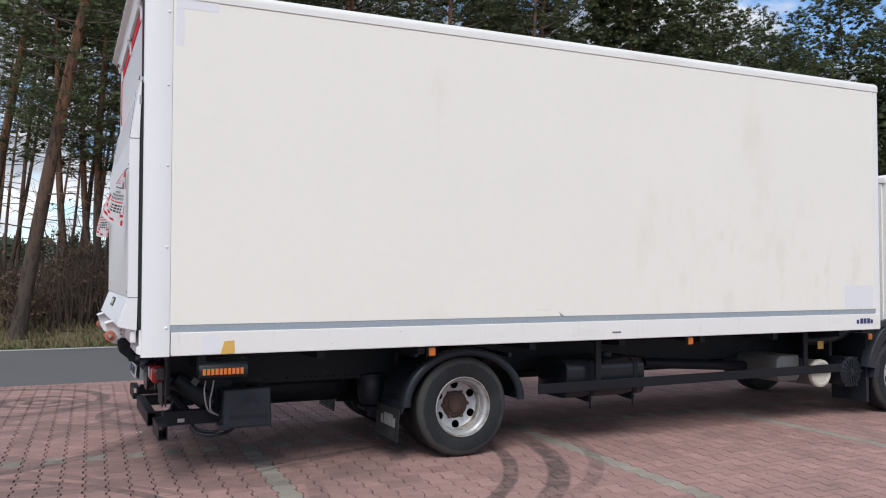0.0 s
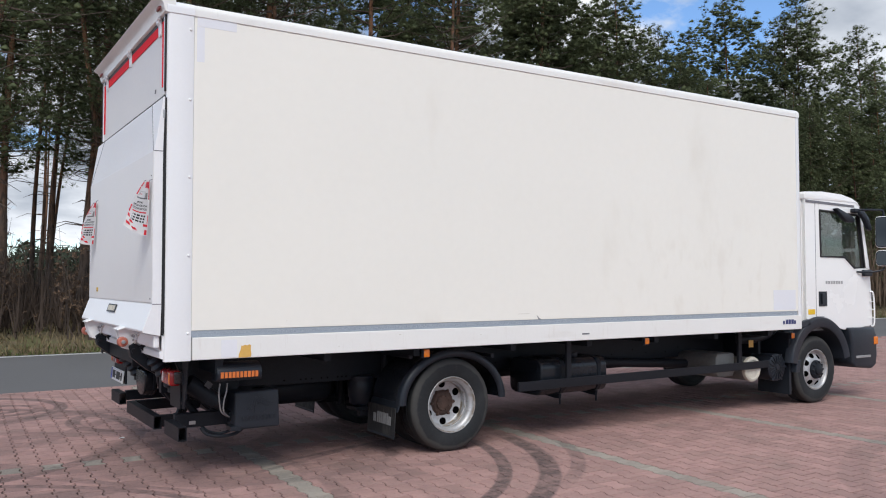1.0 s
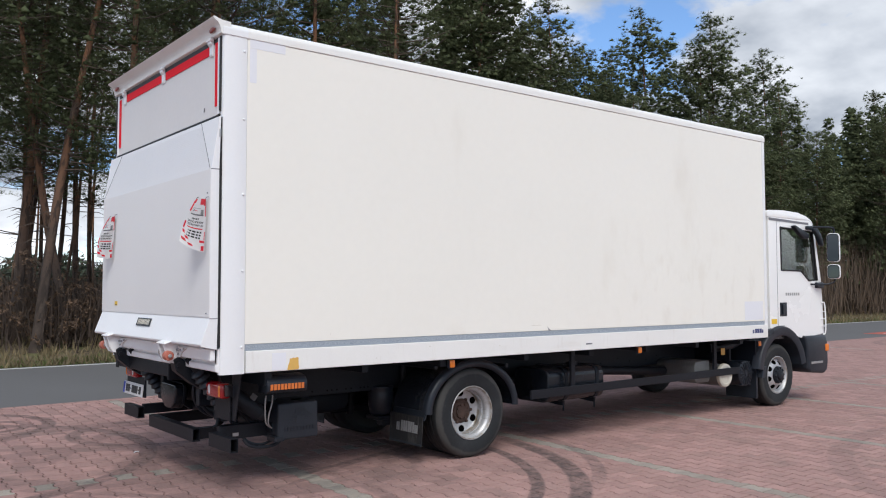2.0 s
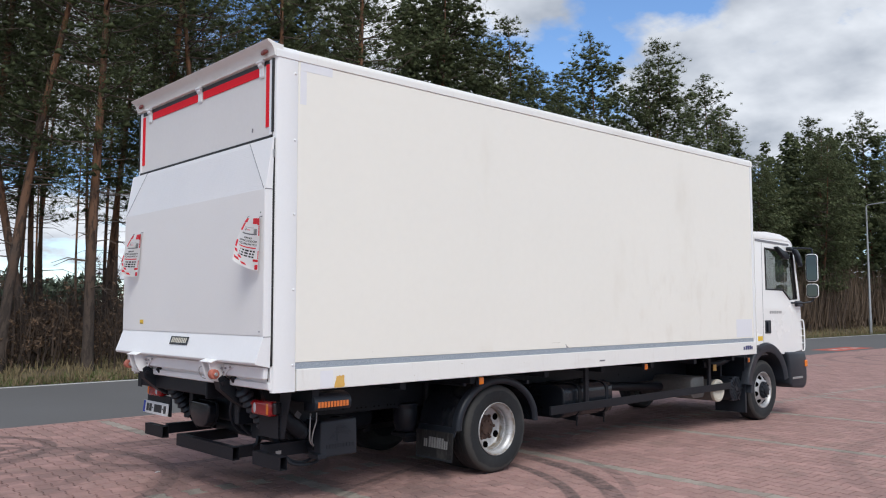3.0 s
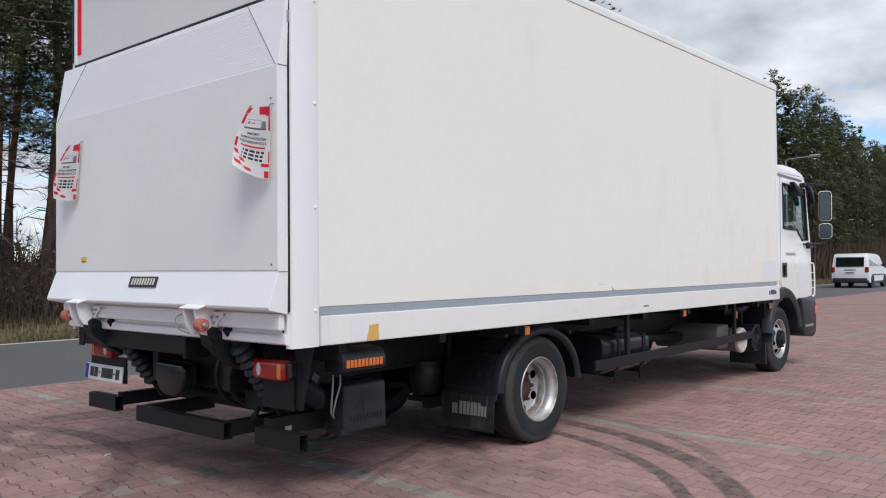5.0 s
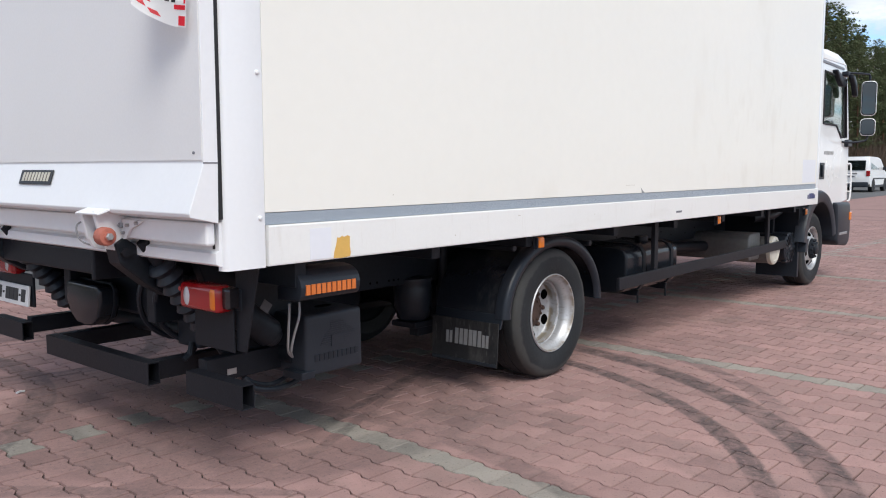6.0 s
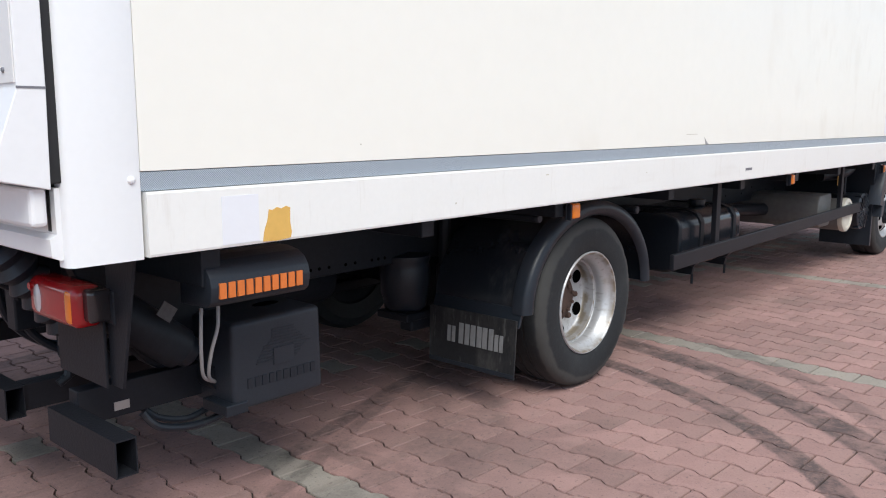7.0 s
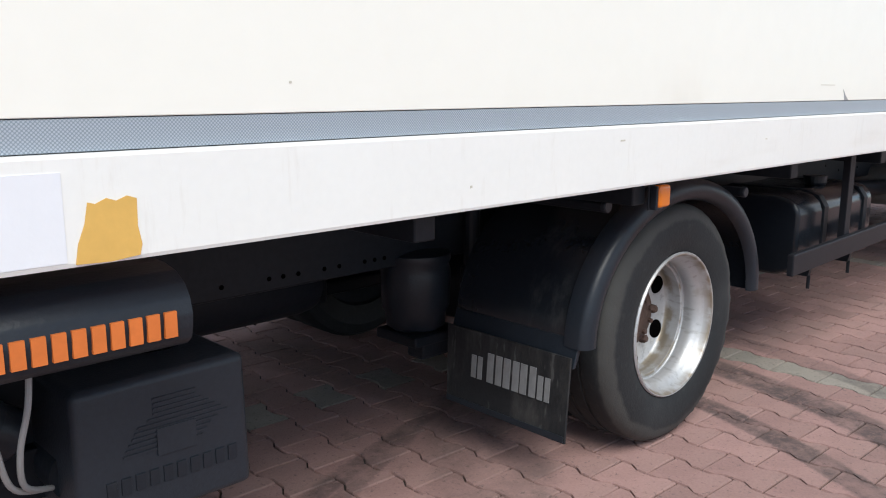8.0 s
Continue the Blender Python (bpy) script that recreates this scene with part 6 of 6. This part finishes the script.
def pine(seed, height, crown_from, reach, dense=1.0, girth=1.0, shoots=14, long=0.15, wide=0.026, core=0.5, gap=1.0, clump=1.0):
    rng = np.random.default_rng(seed)
    tree = thing("pine_tree", "tall Scots pine with orange-brown upper bark and dark needles", "tree", "pines along the road")
    lean = rng.uniform(-0.075, 0.075, 2)
    wave = rng.uniform(-0.25, 0.25, (2, 2))

    def axis(z):
        t = z / height
        return Vector((lean[0] * z + wave[0, 0] * math.sin(3 * t) + wave[0, 1] * math.sin(7 * t) * 0.4, lean[1] * z + wave[1, 0] * math.sin(3.4 * t), z))

    r0 = 0.0078 * height * girth
    zs = [-0.4, 0.0, 0.25, 0.8] + list(np.linspace(1.8, height, 14))
    trunk = tube([axis(z) for z in zs], 0.1, 10, taper=[r0 * 1.5, r0 * 1.3, r0 * 1.08] + [max(0.015, r0 * (1 - 0.92 * (z / height) ** 1.1)) for z in zs[3:]])
    limbs = bmesh.new()
    centres, sizes = [], []
    z = height * crown_from
    whorl = 0
    while z < height - 0.15:
        t = (z - height * crown_from) / (height * (1 - crown_from))
        span = reach * (0.55 + 0.75 * t if t < 0.35 else 0.81 * (1 - ((t - 0.35) / 0.65) ** 1.5) + 0.10)
        for k in range(int(rng.integers(4, 7))):
            a = 2.4 * whorl + 2 * math.pi * k / 5 + rng.uniform(-0.5, 0.5)
            ln = span * rng.uniform(0.55, 1.2)
            rise = rng.uniform(0.0, 0.35) + 0.35 * t
            start = axis(z + rng.uniform(-0.2, 0.2))
            pts = []
            for q in np.linspace(0, 1, 4):
                pts.append(start + Vector((math.cos(a) * ln * float(q), math.sin(a) * ln * q, ln * rise * q * (0.4 + 0.6 * q) - 0.18 * ln * q * (1 - q))))
            tube(pts, 0.02, 3, limbs, [0.006 + 0.010 * ln * (1 - q) for q in np.linspace(0, 1, 4)])
            for _ in range(max(4, int(round(9.5 * ln * dense)))):
                q = float(rng.uniform(0.22, 1.0) ** 0.7)
                i = min(int(q * 3), 2)
                p = pts[i].lerp(pts[i + 1], q * 3 - i) + Vector((rng.normal() * 0.27, rng.normal() * 0.27, 0.05 + rng.normal() * 0.10))
                centres.append(p)
                sizes.append(clump * (0.09 + 0.17 * rng.random() ** 1.5) * min(1.0, 0.55 + 0.35 * ln))
        z += rng.uniform(0.38, 0.62) * gap
        whorl += 1
    for _ in range(5):                              # the leading shoots
        centres.append(axis(height) + Vector((rng.normal() * 0.10, rng.normal() * 0.10, rng.uniform(-0.3, 0.12))))
        sizes.append(rng.uniform(0.08, 0.16))
    for _ in range(int(rng.integers(6, 13))):       # dead stubs under the crown
        zb, a, ln = rng.uniform(0.12, crown_from) * height, rng.uniform(0, 6.28), rng.uniform(0.3, 1.5)
        s = axis(zb)
        tube([s, s + Vector((math.cos(a) * ln * 0.6, math.sin(a) * ln * 0.6, 0.05)), s + Vector((math.cos(a) * ln, math.sin(a) * ln, -0.12 * ln))], 0.02, 3, limbs, [0.022, 0.014, 0.005])
    bark_faces = len(trunk.faces)
    spare = bpy.data.meshes.new("limbs")
    limbs.to_mesh(spare)
    trunk.from_mesh(spare)
    bpy.data.meshes.remove(spare)
    stem = part("trunk", trunk, BARK, tree, "grey-brown to orange bark with dark limbs", 60)
    stem.data.materials.append(LIMB)
    for f in stem.data.polygons[bark_faces:]:
        f.material_index = 1
    tri, normals = pads(rng, np.array(centres), np.array(sizes), shoots, long, wide, core)
    raw_part("crown", tri.tolist(), np.arange(len(tri)).reshape(-1, 3).tolist(), NEEDLES, tree, "dark green needle crown", normals=normals.tolist())
    return tree


def sapling(seed, height, stems, leaves):
    rng = np.random.default_rng(seed)
    bush = thing("bush", "leafless brown undergrowth with a few dry leaves", "bush", "undergrowth at the wood's edge")
    bm = bmesh.new()
    tips, ways = [], []
    for _ in range(stems):
        a, r, h = rng.uniform(0, 6.28), rng.uniform(0, 0.9), height * rng.uniform(0.45, 1.1)
        base = Vector((r * math.cos(a), r * math.sin(a), -0.15))
        tilt = Vector((rng.normal() * 0.16, rng.normal() * 0.16, 1)).normalized()
        pts = [base + tilt * float(h * q) + Vector((rng.normal() * 0.05, rng.normal() * 0.05, 0)) for q in np.linspace(0, 1, 5)]
        tube(pts, 0.012, 3, bm, [0.018, 0.015, 0.011, 0.008, 0.003])
        for _ in range(6):
            q = rng.uniform(0.25, 0.95)
            i = min(int(q * 4), 3)
            p = pts[i].lerp(pts[i + 1], float(q * 4 - i))
            w = Vector((rng.normal() * 0.8, rng.normal() * 0.8, 0.7)).normalized()
            ln = float(rng.uniform(0.25, 0.7) * height / 3)
            tube([p, p + w * ln * 0.5, p + w * ln + Vector((0, 0, 0.06))], 0.005, 3, bm, [0.007, 0.005, 0.002])
            for s in (0.5, 0.75, 1.0):
                tips.append(p + w * ln * s)
                ways.append(w)
    part("brushwood", bm, TWIG, bush)
    if leaves:
        pick = rng.random(len(tips)) < leaves
        c, w = np.array(tips)[pick], np.array(ways)[pick]
        tri = blades(rng, c + rng.normal(size=c.shape) * 0.05, w, 7, 0.065, 0.042, 1.2)
        raw_part("dry_leaves", tri.tolist(), np.arange(len(tri)).reshape(-1, 3).tolist(), DRY_LEAF, bush, "withered brown leaves")
    return bush


def rise_at(x, y):
    return -0.06 + max(0.0, min(1.0, (y - 12.85) / 6)) * (0.35 + 0.25 * noise.noise(Vector((x * 0.08, y * 0.11, 0))))


fine = dict(shoots=30, long=0.15, wide=0.013, core=0.40, clump=1.5)
tall = [pine(11, 16.5, 0.27, 2.6, 0.50, 1.05, **fine), pine(12, 15.0, 0.30, 2.5, 0.50, 1.0, **fine), pine(13, 17.5, 0.27, 2.8, 0.50, 1.2, **fine), pine(14, 15.0, 0.42, 2.1, 0.45, 0.72, shoots=7, gap=1.6), pine(15, 16.5, 0.42, 2.1, 0.45, 0.68, shoots=7, gap=1.6)]
needly = dict(shoots=15, long=0.125, wide=0.0175, core=0.66, clump=1.20)
edge = [pine(21, 15.0, 0.22, 2.8, 1.5, **needly), pine(22, 13.0, 0.20, 2.7, 1.5, **needly), pine(23, 16.0, 0.26, 2.9, 1.55, **needly)]
grown = {edge[0].name: 15.0, edge[1].name: 13.0, edge[2].name: 16.0}


def canopy(x, y):
    """Height of the wood's upper surface: a dip runs slantwise through it."""
    s = (x + 2.5) / (y + 5.5)
    return (0.66 if s < 0.93 else 0.45 if s < 1.85 else 0.47 if s < 2.1 else 0.54 if s < 2.4 else 0.62) * (y + 5.5)


rng = random.Random(5)
# single pines: x, y, which, height, lean towards +x
single = ((-1.4, 14.4, 2, 17.5, 4.5), (2.0, 17.4, 0, 16.5, 7), (2.0, 15.0, 1, 15.5, 10.5), (3.8, 14.6, 0, 15.5, 4), (6.0, 17.3, 2, 17.0, 3), (3.0, 15.9, 1, 14.5, -8),
          (0.4, 19.4, 1, 16.0, 2), (7.6, 15.4, 1, 15.5, -3), (9.8, 16.6, 0, 16.0, 4), (12.2, 15.2, 1, 15.0, 0), (13.8, 18.4, 2, 17.0, -2),
          (16.4, 17.0, 5, 14.6, 0), (18.6, 18.0, 7, 14.2, 3), (19.6, 16.2, 5, 12.4, -2), (29.2, 26.2, 7, 16.6, 0), (31.2, 24.0, 7, 14.3, 0), (33.0, 24.0, 5, 14.7, 2),
          (40.2, 27.0, 7, 18.7, 0), (37.9, 21.0, 5, 16.3, 0), (36.2, 20.4, 7, 15.0, -2), (53.6, 26.0, 7, 18.7, -2), (51.6, 24.5, 6, 15.5, 0), (58.0, 21.0, 5, 15.0, 0), (66.0, 20.0, 7, 16.6, 0), (71.0, 19.0, 5, 16.2, 0))
full = (16.5, 15.0, 17.5, 15.0, 16.5, 15.0, 13.0, 16.0)
spots = [(x, y, (tall + edge)[kind], h / full[kind], tilt) for x, y, kind, h, tilt in single]
for row, (y, step, x_from, x_to) in enumerate(((20.4, 2.0, -3, 11), (22.4, 1.6, -3, 12), (25.4, 1.5, -3, 13), (29, 1.7, -3, 14.5), (34, 1.9, -3, 17), (41.7, 2.4, -4, 20),
                                               (16.3, 4.2, 21, 54), (19.6, 6.3, 15, 63), (15.6, 6.3, 56, 99))):
    x = x_from
    while x < x_to:
        px, py = x + rng.uniform(-0.8, 0.8), y + rng.uniform(-1.2, 1.2)
        proto = rng.choice(tall[:3] if row < 1 else tall[3:] if row < 6 else edge)
        spots.append((px, py, proto, rng.uniform(0.86, 1.02) * (canopy(px, py) / grown[proto.name] if row >= 6 else 1.0), rng.uniform(-2, 6) if row < 6 else None))
        x += step
first = set()
for x, y, proto, size, tilt in spots:
    m = pose(x, y, rise_at(x, y), rng.uniform(-1.5, 1.5), rng.uniform(-1.5, 1.5) + (tilt or 0.0), rng.uniform(-40, 40) if tilt else rng.uniform(0, 360)) @ Matrix.Scale(size, 4)
    if proto.name not in first:
        first.add(proto.name)
        proto.matrix_basis = m
    else:
        c = copy_thing(proto, m)
        c.matrix_basis = m

bushes = [sapling(31, 3.2, 13, 0.25), sapling(32, 2.3, 13, 0.75), sapling(33, 4.6, 14, 0.06), sapling(34, 1.7, 14, 0.7)]
for k in range(118):
    left = k < 48
    x = rng.uniform(-5, 13) if left else rng.uniform(11, 86)
    y = (14.6 + 5 * rng.random() ** 1.6) if left else rng.uniform(14.4, 19.5)
    proto = rng.choice((bushes[1], bushes[3], bushes[1], bushes[3], bushes[0])) if left else rng.choice((bushes[0], bushes[2], bushes[2], bushes[1]))
    m = pose(x, y, rise_at(x, y), 0, 0, rng.uniform(0, 360)) @ Matrix.Scale(rng.uniform(0.8, 1.2), 4)
    if proto.name not in first:
        first.add(proto.name)
        proto.matrix_basis = m
    else:
        c = copy_thing(proto, m)
        c.matrix_basis = m

# grass on the verge and the wood's floor
g = np.random.default_rng(8)
for name, count, mat, tall_, y0, y1, lab in (("verge_grass", 9000, GRASS, 0.22, 12.65, 20, "dry yellow verge grass"), ("green_grass", 5000, MOSS_GRASS, 0.10, 12.6, 14.0, "short green verge grass")):
    px = np.concatenate([g.uniform(-7, 25, count // 2), g.uniform(25, 90, count - count // 2)])
    py = y0 + (y1 - y0) * g.random(count) ** 1.5
    c = np.stack([px, py, [rise_at(a, b) for a, b in zip(px, py)]], 1)
    tri = blades(g, c, np.tile([0, 0, 1.0], (count, 1)), 3, tall_, 0.03, 0.35)
    tagged(raw_part(name, tri.tolist(), np.arange(len(tri)).reshape(-1, 3).tolist(), mat), lab, "grass", kind="stuff")

# deeper wood behind the edge trees: plain conifer crowns that fill the skyline
def crowds(rng_, trees, clumps):
    cs, size = [], []
    for x, y, h in trees:
        t = rng_.random(clumps) ** 0.85
        z = h * (0.14 + 0.86 * t)
        rad = (0.25 + 0.15 * h * (1 - t) ** 0.75) * np.sqrt(rng_.random(clumps)) * (0.75 + 0.25 * np.sin(z * 4.2 + x))
        a = rng_.uniform(0, 2 * math.pi, clumps)
        cs.append(np.stack([x + rad * np.cos(a), y + rad * np.sin(a), z], 1))
        size.append((0.24 + 0.38 * rng_.random(clumps) ** 1.5) * (1.1 - 0.5 * t))
    return pads(rng_, np.concatenate(cs), np.concatenate(size), 10, 0.15, 0.026, 0.85)


wood = []
for y, x_from, x_to, step in ((18.8, 13, 122, 3.1), (21.5, 14, 131, 2.8), (25.1, 17, 140, 3.1), (30, 22, 150, 3.8)):
    x = x_from
    while x < x_to:
        px, py = x + g.uniform(-0.9, 0.9), y + g.uniform(-1.3, 1.3)
        wood.append((px, py, min(canopy(px, py), 17.0) * g.uniform(0.78, 1.0)))
        x += step * (1 if x < 75 else 1.5)
tri, soft = crowds(g, wood, 215)
tagged(raw_part("deep_wood", tri.tolist(), np.arange(len(tri)).reshape(-1, 3).tolist(), NEEDLES, normals=soft.tolist()), "dense dark pine wood behind the edge trees", "woodland", kind="stuff")
# leafless thicket between the trunks
for name, count, x0, x1, y0, y1, tall_, lab in (("thicket", 9000, 12, 108, 15.3, 24, 3.2, "dense leafless brown thicket under the pines"), ("low_thicket", 6000, -13, 15, 15.2, 45, 1.4, "low dry brown thicket between the trunks")):
    px, py = g.uniform(x0, x1, count), g.uniform(y0, y1, count)
    c = np.stack([px, py, [rise_at(a, b) for a, b in zip(px, py)]], 1)
    tri = blades(g, c, np.tile([0, 0, 1.0], (count, 1)), 3, tall_, 0.05, 0.16)
    tagged(raw_part(name, tri.tolist(), np.arange(len(tri)).reshape(-1, 3).tolist(), THICKET if x0 > 0 else TWIG), lab, "undergrowth", kind="stuff")
count = 9000
px, py = g.uniform(-60, 60, count), g.uniform(150, 175, count)
c = np.stack([px, py, 8.5 * (0.78 + 0.22 * np.sin(px * 0.9 + 2 * np.sin(px * 0.37)) * np.cos(px * 0.23)) * g.random(count)], 1)
tri = blades(g, c, np.tile([0, 0, 0.4], (count, 1)), 3, 1.4, 0.63, 0.9)
tagged(raw_part("far_wood", tri.tolist(), np.arange(len(tri)).reshape(-1, 3).tolist(), FAR_NEEDLES), "distant line of woodland", "woodland", kind="stuff")

# ---- the paving: bone-shaped concrete blocks ----
def paver_material(name, colour, **random_by):
    m = material(name, colour, 0.88, vary=0.2, patch=6, grain=110, bump=0.6, bump_scale=150, **random_by)
    mix_over(m, ramp(m, noise_out(m, 1.7, 7, rough=0.62), 0.48, 0.70), (0.235, 0.175, 0.150), 0.35)
    own = m.node_tree.nodes.new("ShaderNodeObjectInfo" if "per_object" in random_by else "ShaderNodeNewGeometry")
    own = own.outputs["Random" if "per_object" in random_by else "Random Per Island"]
    mix_over(m, ramp(m, maths(m, "FRACT", maths(m, "MULTIPLY", own, 7.3)), 0.62, 0.95), (0.215, 0.150, 0.130), 0.22)
    tyre_marks(m, 0.78)
    return m


RED_C, GREY_C = (0.350, 0.211, 0.190), (0.318, 0.285, 0.244)
piece_red, piece_grey = paver_material("red concrete block", RED_C, per_object=0.13), paver_material("grey concrete block", GREY_C, per_object=0.12)
field_red, field_grey = paver_material("red concrete paving", RED_C, per_island=0.13), paver_material("grey concrete paving", GREY_C, per_island=0.12)

pavement = tagged(part("pavement", block(-40, 60, -40, ROAD_NEAR - 0.01, -0.05, -0.0100, 0), JOINT), "red interlocking concrete block paving with grey bay lines and tyre marks", "pavement", kind="structure")
COL, LEN = 0.149, 0.200
outline = [(0.0602, -0.032), (0.0602, 0.032), (0.0802, 0.064), (0.0802, 0.0966), (-0.0802, 0.0966), (-0.0802, 0.064), (-0.0602, 0.032), (-0.0602, -0.032),
           (-0.0802, -0.064), (-0.0802, -0.0966), (0.0802, -0.0966), (0.0802, -0.064)]
top = [(a * (1 - 0.0022 / abs(a)), b * (1 - 0.0022 / abs(b))) for a, b in outline]
n12 = len(outline)
block_verts = [(a, b, 0.0) for a, b in top] + [(a, b, -0.0050) for a, b in outline] + [(a, b, -0.0165) for a, b in outline]
block_faces = [tuple(range(n12))] + [(i, i + n12, (i + 1) % n12 + n12, (i + 1) % n12) for i in range(n12)] + [(i + n12, i + 2 * n12, (i + 1) % n12 + 2 * n12, (i + 1) % n12 + n12) for i in range(n12)]

field_verts, field_faces = [(a, b, 0.0) for a, b in top] + [(a, b, -0.0125) for a, b in outline], block_faces[:1 + n12]


def block_mesh(mat):
    me = bpy.data.meshes.new("paver")
    me.from_pydata(block_verts, [], block_faces)
    me.materials.append(mat)
    return me


mesh_red, mesh_grey = block_mesh(piece_red), block_mesh(piece_grey)
turn = pose(0, 0, 0, 0, 0, PAVE_TURN)
LINE_U, BAY, DASH_V, V_FROM = 0.908, 17, 1.34, -0.06
first_col = round(LINE_U / COL)
U0 = LINE_U - first_col * COL
rnd = random.Random(77)
field = {0: ([], []), 1: ([], [])}
for i in range(-55, 150):
    for j in range(-45, 42):
        u, v = U0 + i * COL, (j + (0.5 if i % 2 else 0.0)) * LEN + V_FROM
        place = turn @ Vector((u, v, 0))
        if not (-6.5 < place.x < 20 and -7.2 < place.y < ROAD_NEAR - 0.10) or (place.x > 12 and place.y < -3.5):
            continue
        on_line = (i - first_col) % BAY == 0 and (v < DASH_V + 0.05 or v > 4.6)
        on_dash = (i - first_col) % 2 == 0 and DASH_V - 0.1 <= v < DASH_V + LEN - 0.1
        grey = on_line or on_dash
        z, tx, ty = rnd.gauss(0, 0.0005), rnd.gauss(0, 0.16), rnd.gauss(0, 0.16)
        if 0.85 < place.x < 3.55 and -1.95 < place.y < 1.05:
            ob = new("paver", mesh_grey if grey else mesh_red)
            ob.parent = pavement
            ob.matrix_local = pose(place.x, place.y, z, tx, ty, PAVE_TURN + rnd.gauss(0, 0.4))
        else:
            verts, faces = field[1 if grey else 0]
            base = len(verts)
            c, s = math.cos(radians(PAVE_TURN)), math.sin(radians(PAVE_TURN))
            kx, ky = math.tan(radians(ty)), math.tan(radians(tx))
            verts += [(place.x + a * c - b * s, place.y + a * s + b * c, z + h - a * kx + b * ky) for a, b, h in field_verts]
            faces += [tuple(k + base for k in f) for f in field_faces]
for key, mat, lab in ((0, field_red, "weathered red paving blocks"), (1, field_grey, "grey paving blocks of the bay lines")):
    ob = raw_part("paver_field", field[key][0], field[key][1], mat, pavement, lab)
    ob["kind"] = "stuff"

# the far paving, seen only at a slant
far = material("far red paving", RED_C, 0.9, vary=0.12, patch=2, grain=40, bump=0.2)
_br = far.node_tree.nodes.new("ShaderNodeTexBrick")
_mp = far.node_tree.nodes.new("ShaderNodeMapping")
_mp.inputs["Rotation"].default_value = (0, 0, radians(90 + 1.7))
far.node_tree.links.new(far.node_tree.nodes.new("ShaderNodeTexCoord").outputs["Object"], _mp.inputs[0])
far.node_tree.links.new(_mp.outputs[0], _br.inputs["Vector"])
_br.inputs["Scale"].default_value, _br.inputs["Brick Width"].default_value, _br.inputs["Row Height"].default_value = 1.0, LEN, COL
_br.inputs["Mortar Size"].default_value = 0.006
mix_over(far, _br.outputs["Fac"], (0.08, 0.065, 0.055), 0.8)
tyre_marks(far, 0.8)
part("far_paving", block(19.95, 60, -40, ROAD_NEAR - 0.012, -0.05, -0.002, 0), far, pavement, "red paving farther off")
part("far_paving", block(-40, -6.45, -40, ROAD_NEAR - 0.012, -0.05, -0.002, 0), far, pavement)
part("far_paving", block(-6.45, 19.95, -40, -7.04, -0.05, -0.002, 0), far, pavement)
part("far_paving", block(11.9, 19.95, -7.15, -3.45, -0.05, -0.002, 0), far, pavement)
for k in range(4, 12):
    u = LINE_U + BAY * COL * k
    if u > 19.5:
        line = part("far_bay_line", block(u - 0.07, u + 0.07, -4, DASH_V, -0.001, 0.002, 0), piece_grey, pavement, "grey bay line")
        line.matrix_local = turn
part("edge_course", block(-40, 60, ROAD_NEAR - 0.14, ROAD_NEAR - 0.011, -0.05, 0.003, 0.002), far, pavement, "straight red edge course along the road")
